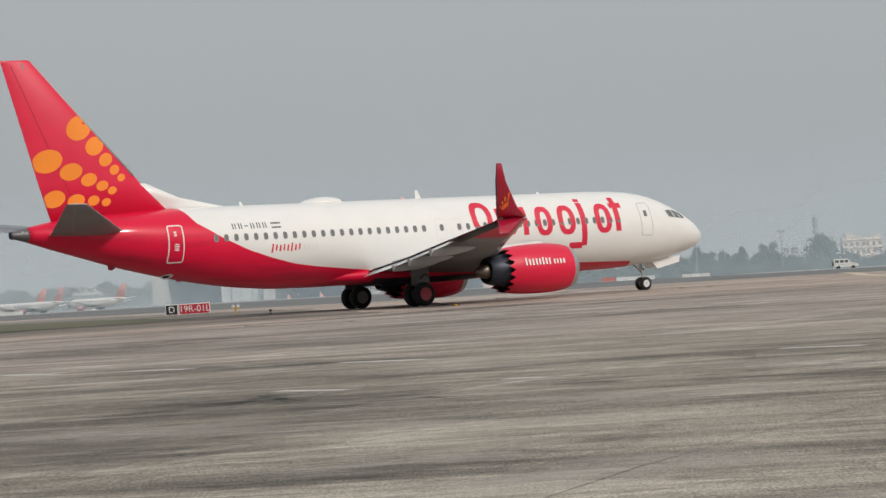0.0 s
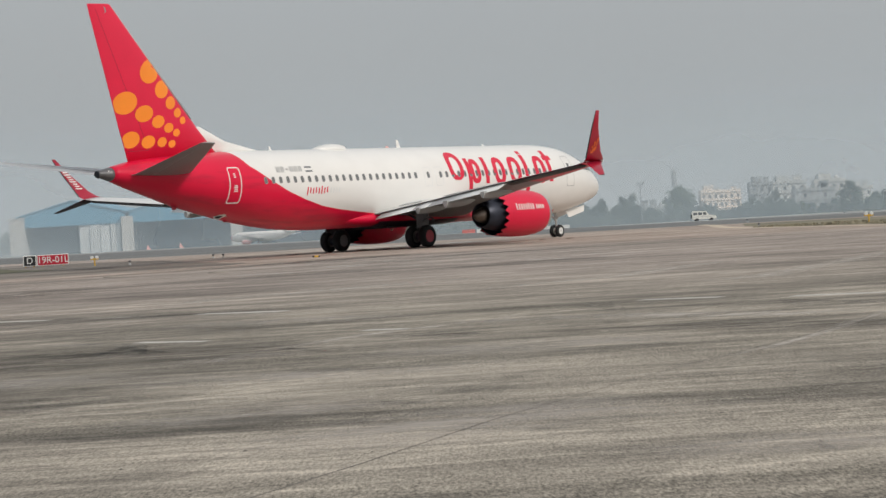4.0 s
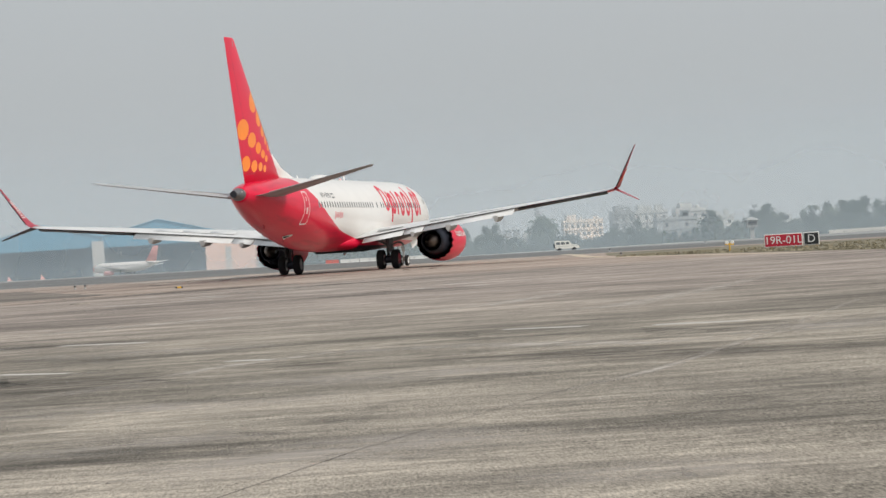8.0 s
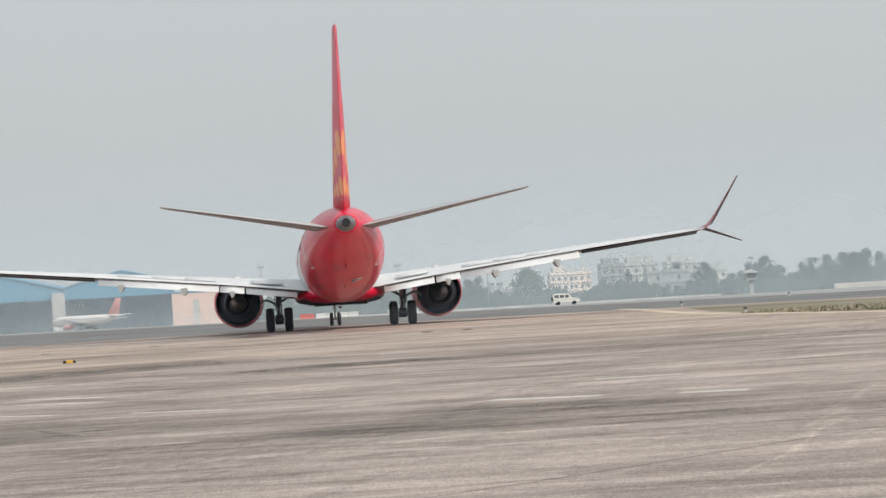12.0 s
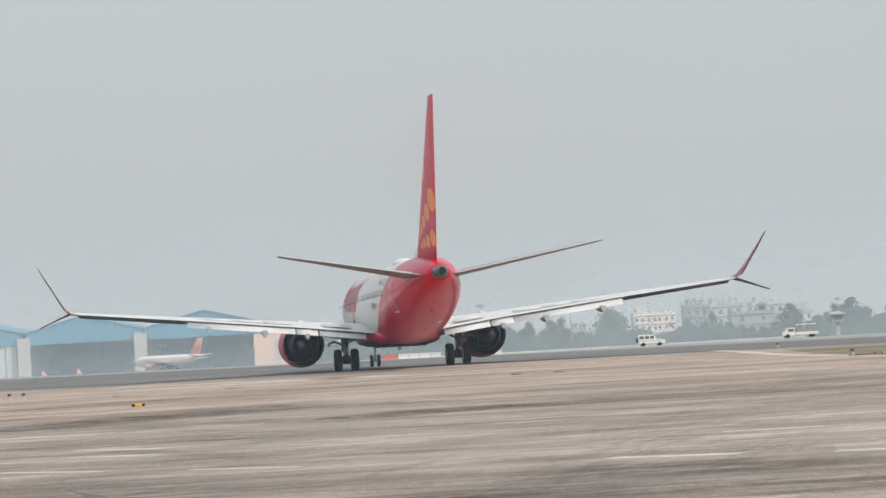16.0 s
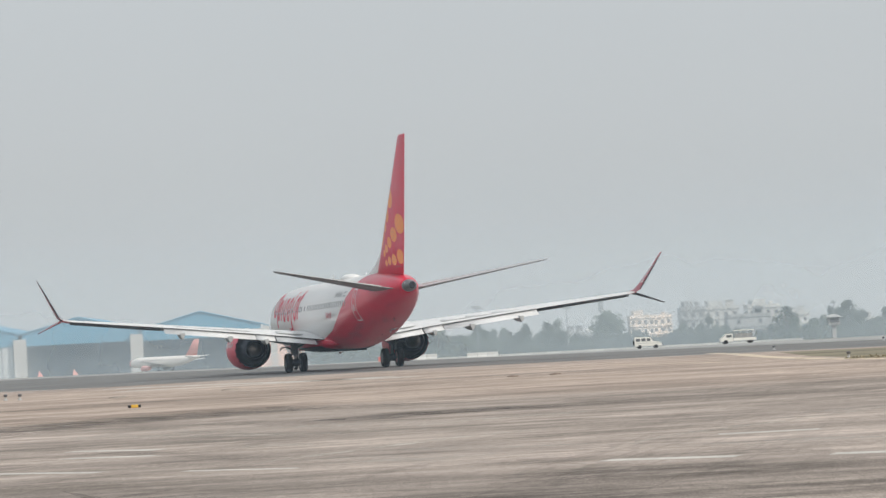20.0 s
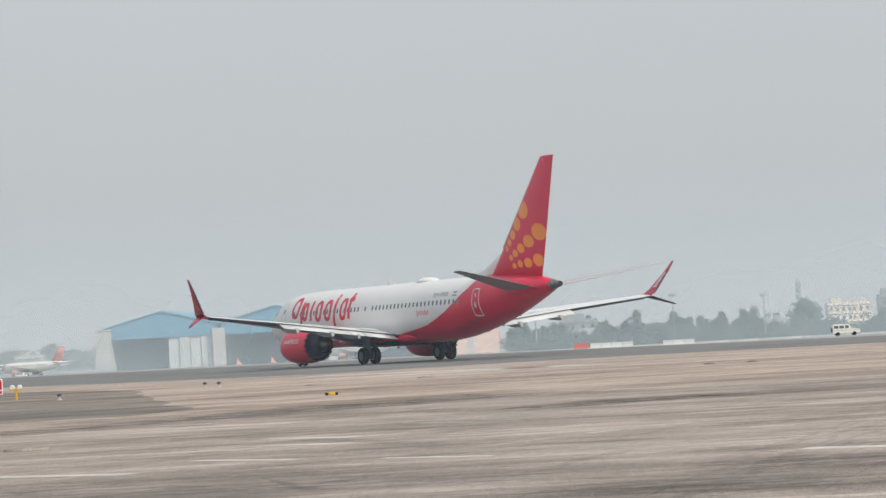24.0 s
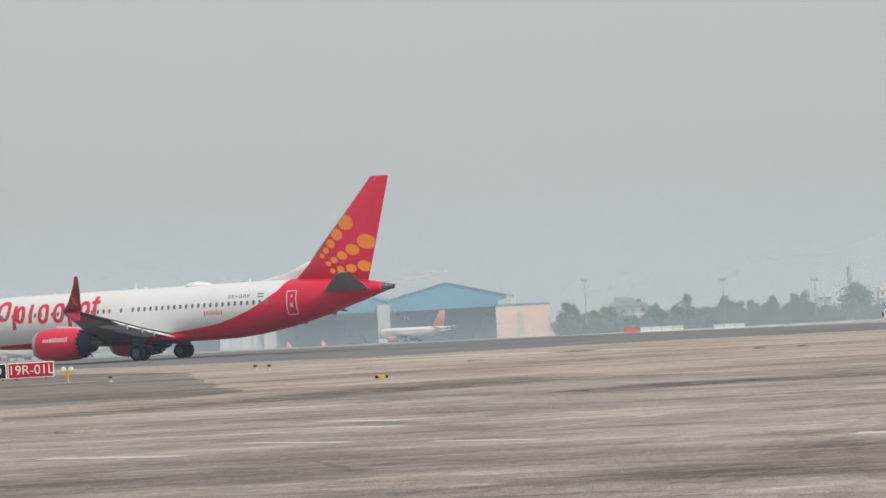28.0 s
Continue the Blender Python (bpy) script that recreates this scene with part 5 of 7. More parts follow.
streak(bent([(2.2, 50.2), (3.4, 53.7), (4.9, 55.8), (6.4, 58.2), (8.1, 60.7)]), 0.19, 0.56, "pale_streak")
streak(bent([(2.9, 48.5), (3.5, 48.9), (4.4, 49.3)]), 2.83, 3.34, "dark_soft")
streak(bent([(1.0, 47.0), (2.0, 46.8), (3.3, 46.2), (4.7, 45.4)]), 2.68, 2.32, "dark_streak")
streak(bent([(-2.5, 59.6), (-1.1, 59.5), (0.3, 58.1)]), 3.99, 2.69, "dark_soft")
streak(bent([(-0.9, 52.7), (0.6, 51.6), (2.0, 50.9)]), 2.02, 2.12, "pale_soft")
streak(bent([(-5.6, 66.8), (-2.6, 63.5), (0.2, 60.1)]), 1.49, 1.17, "pale_streak")
streak(bent([(3.2, 51.1), (4.7, 50.9), (5.9, 50.6)]), 2.07, 2.04, "pale_soft")
streak(bent([(0.1, 54.3), (1.6, 53.4), (2.7, 52.6)]), 1.09, 1.01, "pale_soft")
streak(bent([(3.0, 57.7), (4.5, 58.3), (6.3, 59.5)]), 2.19, 1.90, "dark_soft")
streak(bent([(4.2, 86.3), (7.7, 86.3), (11.5, 84.2)]), 5.65, 5.14, "dark_soft")
streak(bent([(-1.5, 52.0), (-0.4, 54.1), (1.3, 57.1), (2.7, 58.4)]), 0.34, 0.70, "pale_streak")
streak(bent([(-0.7, 43.9), (0.6, 44.2), (1.4, 44.0), (2.2, 43.9)]), 1.83, 1.87, "dark_streak")
streak(bent([(1.1, 49.2), (1.6, 49.5), (2.3, 49.7)]), 2.88, 3.19, "dark_soft")
streak(bent([(-2.5, 47.0), (-1.3, 46.6), (-0.1, 46.2)]), 1.00, 0.93, "pale_soft")
streak(bent([(0.1, 42.7), (1.1, 42.7), (2.1, 42.7)]), 0.93, 0.93, "pale_soft")
streak(bent([(-7.9, 56.4), (-5.9, 55.0), (-4.1, 53.7)]), 1.15, 1.00, "pale_soft")
streak(bent([(-4.6, 49.7), (-3.5, 47.8), (-2.8, 46.6)]), 0.71, 0.52, "dark_soft")
streak(bent([(-3.7, 64.8), (-1.0, 65.1), (1.3, 64.4)]), 2.98, 2.82, "pale_soft")
streak(bent([(-6.3, 107.5), (-1.4, 102.4), (2.7, 99.1)]), 7.40, 7.39, "dark_soft")
streak(bent([(-16.0, 68.0), (-12.5, 68.3), (-9.9, 68.8), (-7.8, 71.0), (-5.9, 73.5), (-4.6, 75.2), (-2.6, 77.4), (-1.2, 77.8), (0.6, 77.0), (1.8, 75.8)], 21), 5.00, 5.00, "dark_band")
streak(bent([(-3.1, 70.0), (-1.0, 67.7), (0.0, 67.6), (1.4, 69.5), (3.1, 70.8)]), 1.80, 4.00, "dark_band")
streak(bent([(-4.2, 62.9), (-2.9, 62.0), (-1.6, 60.4), (-0.7, 59.6)]), 5.00, 3.00, "dark_soft")
streak(bent([(3.4, 53.7), (4.4, 55.2), (5.8, 58.2), (7.4, 60.7)]), 0.60, 0.80, "pale_soft")
streak(bent([(-4.6, 70.7), (-2.2, 63.9), (-0.4, 61.4), (1.1, 60.3)]), 1.00, 1.00, "pale_soft")
streak(bent([(-2.0, 58.0), (-1.1, 57.6), (-0.5, 57.3)]), 0.80, 0.80, "pale_streak")
streak(bent([(-5.4, 62.3), (-3.9, 59.5), (-1.5, 54.6), (-0.9, 54.0)]), 1.00, 1.00, "dark_soft")
streak(bent([(-2.9, 53.6), (-2.1, 54.4), (-1.3, 54.0)]), 0.70, 0.70, "dark_soft")
streak(bent([(-8.1, 81.0), (-7.6, 82.5), (-6.6, 84.4)]), 1.50, 1.00, "dark_soft")
# broad bands added only to darken the ground here, fitted to the camera's view
streak(bent([(-9.6, 14.9), (-6.8, 16.0), (-4.7, 16.1), (-2.0, 14.1)]), 5.00, 6.00, "dark_soft")
streak(bent([(-4.7, -4.0), (-3.3, -2.9), (-1.5, -2.8)]), 2.60, 3.20, "dark_soft")
streak(bent([(-3.5, -5.0), (-2.7, -3.5), (-1.7, -2.6)]), 4.00, 4.00, "dark_soft")
streak(bent([(-7.0, 12.7), (-4.6, 12.1), (-2.6, 11.1)]), 8.00, 8.00, "dark_soft")
streak(bent([(2.0, -4.8), (2.8, -3.7), (4.1, -1.9)]), 4.00, 4.00, "dark_soft")
streak(bent([(-6.7, 14.3), (-5.7, 18.1), (-3.6, 19.4)]), 6.00, 6.00, "dark_soft")
streak(bent([(-10.8, 38.6), (-9.4, 43.8), (-7.2, 44.4), (-5.1, 46.6), (-2.9, 49.0), (-0.5, 47.7), (1.1, 45.7)]), 6.00, 6.00, "dark_soft")
streak(bent([(-4.8, 4.4), (-3.8, 4.1), (-2.9, 4.2), (-2.2, 4.7), (-1.4, 4.9)]), 5.25, 5.46, "dark_streak")
streak(bent([(-5.4, 8.8), (-4.3, 7.6), (-3.2, 6.8), (-2.1, 6.1)]), 0.54, 0.45, "pale_streak")
streak(bent([(-6.2, 18.9), (-5.4, 17.8), (-4.4, 16.9)]), 0.79, 0.71, "pale_streak")
streak(bent([(-3.8, 16.3), (-3.1, 15.8), (-2.4, 15.6)]), 0.69, 0.66, "pale_streak")
streak(bent([(-4.7, 11.9), (-3.2, 10.8), (-1.4, 6.9)]), 1.95, 1.42, "dark_soft")
streak(bent([(-0.7, 3.9), (-0.1, 5.1), (0.4, 5.2)]), 1.52, 1.67, "dark_streak")
streak(bent([(-2.7, 1.6), (-2.1, 2.4), (-1.6, 3.1)]), 0.84, 0.95, "pale_soft")
for pts, w0, w1, mt in (
        ([(-9, 76), (-11, 90), (-14.5, 106), (-17.5, 121)], 0.5, 1.2, "pale_streak"), ([(-30, 75), (-18, 73.6), (-6, 76), (4, 78)], 2.0, 1.6, "pale_streak"),
        ([(-14, 84), (-13, 87), (-12, 90)], 1.0, 1.4, "pale_streak"), ([(-12, 90), (-6, 97), (0, 101), (9, 104)], 4.0, 3.0, "dark_soft"),
        ([(-6, 108), (2, 112), (12, 113)], 4.0, 3.0, "pale_soft")):
    streak(bent(pts), w0, w1, mt)
for x0, y0, x1, y1, w in ((2.6, 11.8, 3.6, 11.1, 0.34), (4.4, 10.0, 5.5, 9.4, 0.34), (-3.9, 17.0, -2.5, 16.1, 0.34), (-1.0, 7.2, -0.5, 6.9, 0.28),
                          (-3.7, 7.5, -2.8, 6.7, 0.22), (-10.3, 21.3, -9.0, 19.9, 0.34), (-7.6, 19.2, -6.5, 18.4, 0.34), (2.3, 49.0, 3.5, 48.4, 0.34),
                          (4.3, 47.9, 5.0, 47.6, 0.33), (-4.0, 59.5, -2.7, 58.4, 0.34), (-1.9, 51.7, -0.7, 50.9, 0.18), (-4.2, 53.6, -2.9, 52.5, 0.25),
                          (4.05, 53.5, 5.2, 53.4, 0.31), (-6.2, 52.1, -4.5, 51.1, 0.34), (-3.8, 57.0, -2.6, 56.4, 0.34)):
    strip("marking_dash", [(x0, y0), ((x0 + x1) / 2, (y0 + y1) / 2), (x1, y1)], w, 0.0025, "markwhite", "worn white dash on the apron", "marking")
strip("edge_line", [(17.6, 150), (17.2, 138), (16.2, 126), (15.8, 119), (15.6, 110), (16.2, 103), (17.4, 95), (18.2, 88), (19.6, 76)], 0.75, 0.0065, "markyellow", "faded yellowish edge line", "marking")
for x0, y0, x1, y1 in ((15.0, 113.2, 15.5, 112.2), (15.9, 111.4, 16.4, 110.6), (16.8, 109.6, 17.6, 108.4)):
    strip("edge_dash", [(x0, y0), ((x0 + x1) / 2, (y0 + y1) / 2), (x1, y1)], 0.5, 0.0065, "markwhite", "worn white dash at the taxiway edge", "marking")
strip("edge_line", [(10.0, 123), (11.6, 119), (13.1, 114.4)], 0.5, 0.0065, "markyellow", "faded yellowish edge line", "marking")
strip("edge_line", [(-9.5, 124.5), (-6, 123.5), (-1.2, 124.5), (1.2, 126)], 1.8, 0.0065, "markwhite", "faded white edge line", "marking")
strip("edge_line", [(-11.1, 136), (-6, 131), (-2.9, 126.5), (2, 121)], 1.6, 0.0065, "markwhite", "faded white edge line", "marking")
strip("edge_line", [(-60, 195), (-30, 163), (-18, 150), (-12, 143)], 0.4, 0.0065, "markwhite", "faded white edge line", "marking")
strip("pavement_joint", [(-1.6, -12.5), (-0.5, -9.3), (0.25, -6.9), (1.1, -4.6), (2.0, -2.3), (3.4, 1.0), (5.5, 6.0), (9, 14)], 0.013, 0.0022, "joint", "dark cracked joint across the apron", "joint")
strip("pavement_joint", [(-16, 20), (-6, 29), (2, 37), (10, 46), (16, 53)], 0.02, 0.0022, "joint", "dark cracked joint across the apron", "joint")

# loose grit and pebbles on the apron
verts, faces = [], []
pr = random.Random(29)
for _ in range(150):
    y = -14 + 34 * pr.random() ** 1.7
    x = pr.uniform(-0.2, 0.26) * (y + 22)
    r = pr.uniform(0.004, 0.010) * (1.6 if pr.random() < 0.12 else 1.0)
    k = len(verts)
    for i in range(6):
        a = math.pi * i / 3 + pr.uniform(-0.3, 0.3)
        q = r * pr.uniform(0.7, 1.2)
        verts.append((x + q * math.cos(a) * 1.3, y + q * math.sin(a), 0.003))
    verts.append((x + r * pr.uniform(-0.3, 0.3), y, 0.003 + r * pr.uniform(0.3, 0.6)))
    faces += [(k + i, k + (i + 1) % 6, k + 6) for i in range(6)]
me = bpy.data.meshes.new("grit")
me.from_pydata(verts, [], faces)
me.materials.append(M["joint"])
tagged(new("grit", me), "small dark pebbles scattered on the apron", "gravel", kind="stuff")

# grass tufts on the verges
verts, faces = [], []
gr = random.Random(11)


def tuft(x, y):
    for _ in range(5):
        a = gr.uniform(0, 6.28)
        h, w = gr.uniform(0.02, 0.09), gr.uniform(0.03, 0.08)
        dx, dy = math.cos(a), math.sin(a)
        ox, oy = gr.uniform(-0.12, 0.12), gr.uniform(-0.12, 0.12)
        k = len(verts)
        verts.extend([(x + ox - dx * w, y + oy - dy * w, 0.02), (x + ox + dx * w, y + oy + dy * w, 0.02), (x + ox + dy * h * 0.5, y + oy - dx * h * 0.5, 0.02 + h)])
        faces.append((k, k + 1, k + 2))


for _ in range(1100):
    y = gr.uniform(70, 110)
    edge = np.interp(y, [70, 83, 93, 106, 112], [21.6, 20.4, 19.0, 15.8, 19.0])
    tuft(edge + gr.random() ** 1.6 * 14, y)
me = bpy.data.meshes.new("grass_tufts")
me.from_pydata(verts, [], faces)
me.materials.append(M["blade"])
tagged(new("grass_tufts", me), "tufts of dry yellowish grass on the verges", "grass", kind="stuff")


# ---- airfield signs and lights ----
def text_mesh(s, size):
    cu = bpy.data.curves.new("lettering", "FONT")
    cu.body, cu.size, cu.extrude, cu.align_x, cu.align_y = s, size, 0.006, "CENTER", "CENTER"
    ob = bpy.data.objects.new("lettering", cu)
    me = bpy.data.meshes.new_from_object(ob)
    bpy.data.objects.remove(ob)
    return me


def runway_sign(x, y, turn, flip):
    """Red runway board and black taxiway board side by side on short legs. flip: the black board stands on the other end."""
    t = thing("airfield_sign", "red runway sign with a black letter board on short legs", "sign", pose(x, y, 0.004, 0, 0, turn) @ Matrix.Diagonal((0.98, 0.98, 0.98, 1)), group="airfield signs")
    s = -1 if flip else 1
    for nm, cx, w, col, txt in (("runway_board", 0.42 * s, 1.86, "signred", "19R-01L"), ("taxiway_board", -0.94 * s, 0.76, "signblack", "D")):
        bm = bmesh.new()
        box(bm, cx - w / 2, cx + w / 2, -0.12, 0.12, 0.08, 0.72, 0.02)
        b = part(nm, bm, "white", t, "white framed board")
        bm = bmesh.new()
        box(bm, cx - w / 2 + 0.04, cx + w / 2 - 0.04, -0.132, -0.1, 0.12, 0.68)
        part("face", bm, col, b, "red sign face" if col == "signred" else "black sign face")
        me = text_mesh(txt, 0.54)
        me.materials.append(M["lightgrey"])
        o = new("lettering", me)
        o.parent = b
        o.matrix_basis = pose(cx, -0.14, 0.395, 90, 0, 0)
        for dx in (-w * 0.32, w * 0.32):
            bm = bmesh.new()
            tube(bm, (cx + dx, 0, 0), (cx + dx, 0, 0.1), 0.04, seg=8)
            part("leg", bm, "yellow", t)
    return t


runway_sign(-23.3, 123.5, 12, False)
runway_sign(23.2, 97, -10, True)


def wig_wag(x, y):
    t = thing("guard_light", "yellow runway guard light with two lamps", "airfield light", pose(x, y, 0.004) @ Matrix.Diagonal((0.66, 0.66, 0.66, 1)))
    bm = bmesh.new()
    tube(bm, (0, 0, 0), (0, 0, 0.55), 0.06, seg=10)
    part("post", bm, "yellow", t)
    bm = bmesh.new()
    box(bm, -0.32, 0.32, -0.08, 0.1, 0.5, 0.62, 0.015)
    part("bracket", bm, "yellow", t)
    for s in (-1, 1):
        bm = bmesh.new()
        spin(bm, [(-0.1, 0.1), (-0.02, 0.14), (0.12, 0.12)], axis="y", origin=(s * 0.2, 0, 0.68), seg=16, cap=(True, True))
        part("lamp", bm, "lightgrey", t, "pale lamp housing")


wig_wag(-18.7, 111)
wig_wag(20.0, 96)


def edge_light(x, y, h=0.22):
    t = thing("edge_light", "small taxiway edge light on a stem", "airfield light", pose(x, y, 0.004), group="edge lights")
    bm = bmesh.new()
    spin(bm, [(0, 0.09), (0.03, 0.085), (0.05, 0.04), (h - 0.09, 0.035)], axis="z", seg=12, cap=(True, True))
    part("stem", bm, "grey", t)
    bm = bmesh.new()
    spin(bm, [(h - 0.09, 0.06), (h - 0.03, 0.08), (h, 0.04)], axis="z", seg=12, cap=(True, True))
    part("lamp", bm, "gearmetal", t)


for q in ((-16.2, 106), (-12.9, 116.5), (-12.25, 115.5), (16.3, 108), (20.8, 150), (31, 172), (-30, 158), (-46, 190)):
    edge_light(*q)


def marker_block(x, y):
    t = thing("wheel_marker", "low yellow and black marker block on the taxiway", "marker", pose(x, y, 0.004, 0, 0, 15) @ Matrix.Diagonal((0.8, 0.8, 0.8, 1)))
    bm = bmesh.new()
    box(bm, -0.15, 0.08, -0.09, 0.09, 0, 0.1, 0.02)
    part("body", bm, "yellow", t)
    for x0 in (-0.24, 0.08):
        bm = bmesh.new()
        box(bm, x0, x0 + 0.09, -0.09, 0.09, 0, 0.09, 0.02)
        part("end", bm, "signblack", t)


marker_block(-5.75, 89)


def ground_cover(x, y):
    bm = bmesh.new()
    spin(bm, [(0, 0.34), (0.03, 0.32), (0.045, 0.2), (0.045, 0.01)], axis="z", seg=16, cap=(True, True))
    ob = put("inset_light", bm, "scuff")
    ob.matrix_basis = pose(x, y, 0.0045)
    tagged(ob, "flat round inset light in the pavement", "airfield light", group="inset lights")


for q in ((5.0, 107), (6.4, 107)):
    bm = bmesh.new()
    spin(bm, [(0, 0.2), (0.025, 0.19), (0.045, 0.1), (0.05, 0.01)], axis="z", seg=16, cap=(True, True))
    ob = put("inset_light", bm, "insetbrown")
    ob.matrix_basis = pose(*q, 0.0045)
    tagged(ob, "brown round inset light proud of the pavement", "airfield light", group="inset lights")
for q in ((-7.5, 60), (-11.5, 64), (-8.0, 108), (-4.5, 112)):
    ground_cover(*q)


# ---- hangars ----
def hangar(x, w, label, open_from, open_to):
    """A wide gabled hangar: blue fascia and roof, pale piers, sliding door leaves and an open bay."""
    h = thing("hangar", label, "hangar", site_pose(x, 800), group="hangars")
    ev, ap, dp, op = 13.6, 18.3, 70.0, 10.2
    bm = bmesh.new()
    prof = [(-w / 2, op), (w / 2, op), (w / 2, ev), (0, ap), (-w / 2, ev)]
    rings(bm, [[(px, 0, pz) for px, pz in prof], [(px, 0.6, pz) for px, pz in prof]])
    part("fascia", bm, "hangarblue", h, "blue sheet gable")
    for s in (-1, 1):
        bm = bmesh.new()
        a, b = (0, ap), (s * (w / 2 + 0.3), ev - 0.05)
        rings(bm, [[(a[0], yy, a[1]), (b[0], yy, b[1]), (b[0], yy, b[1] + 0.3), (a[0], yy, a[1] + 0.3)] for yy in (-0.5, dp)])
        part("roof_slope", bm, "hangarblue", h, "blue roof slope")
        bm = bmesh.new()
        box(bm, s * w / 2 - 0.2, s * w / 2 + 0.2, 0.62, dp, -0.3, ev - 0.1)
        part("side_wall", bm, "hangarwall", h)
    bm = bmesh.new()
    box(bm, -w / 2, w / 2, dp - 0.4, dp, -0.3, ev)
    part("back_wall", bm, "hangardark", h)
    # added wall that carries the painted darkness of the bay
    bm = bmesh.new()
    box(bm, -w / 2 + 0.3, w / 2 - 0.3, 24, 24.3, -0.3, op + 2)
    part("partition", bm, "hangardark", h, "inner wall painted dark for the shade in the bay")
    n = 9
    lw = (w - 6) / n
    for i in range(n):
        cx = -w / 2 + 3 + lw * (i + 0.5)
        if open_from <= i <= open_to:
            continue
        bm = bmesh.new()
        box(bm, cx - lw / 2 + 0.08, cx + lw / 2 - 0.08, 0.2 + 0.4 * (i % 2), 0.5 + 0.4 * (i % 2), -0.2, op - 0.1, 0.03)
        part("door_leaf", bm, "hangardoor", h, "white sliding door leaf")
    bm = bmesh.new()
    box(bm, w / 2 - 2.6, w / 2 + 1.2, -1.6, 0.4, -0.3, 12.2, 0.1)
    part("pier", bm, "hangarwall", h, "pale concrete pier")
    for k in range(5):
        bm = bmesh.new()
        box(bm, -w / 2 + 1.2 + 0.9 * k, -w / 2 + 1.55 + 0.9 * k, 6 + 2.2 * k, 6.4 + 2.2 * k, -0.3, op - 1.5)
        part("inner_column", bm, "hangarwall", h)
    return h


hangar(-142, 37.0, "blue-roofed gabled hangar with half-open white doors", 0, 4)
hangar(-102, 37.0, "blue-roofed gabled hangar with an open dark bay", 0, 8)
hangar(-60, 37.0, "blue-roofed gabled hangar with an open bay and pale pier", 0, 8)


def block_house(x, y, w, d, h, material, label, cap=None):
    t = thing("annex", label, "building", site_pose(x, y))
    bm = bmesh.new()
    box(bm, -w / 2, w / 2, 0, d, -0.3, h)
    part("wall", bm, material, t)
    bm = bmesh.new()
    box(bm, -w / 2 - 0.2, w / 2 + 0.2, -0.2, d + 0.2, h, h + 0.5)
    part("parapet", bm, cap or material, t)
    bm = bmesh.new()
    box(bm, -w * 0.1, w * 0.02, -0.04, 0.1, -0.2, h * 0.8)
    part("shaft", bm, "hangarwall", t)


block_house(-34.2, 797, 16.0, 40, 10.4, "salmon", "plain salmon-coloured annex beside the hangar", "hangarblue")
block_house(-163, 797, 4.6, 20, 13.0, "hangarwall", "pale narrow annex beside the hangar")


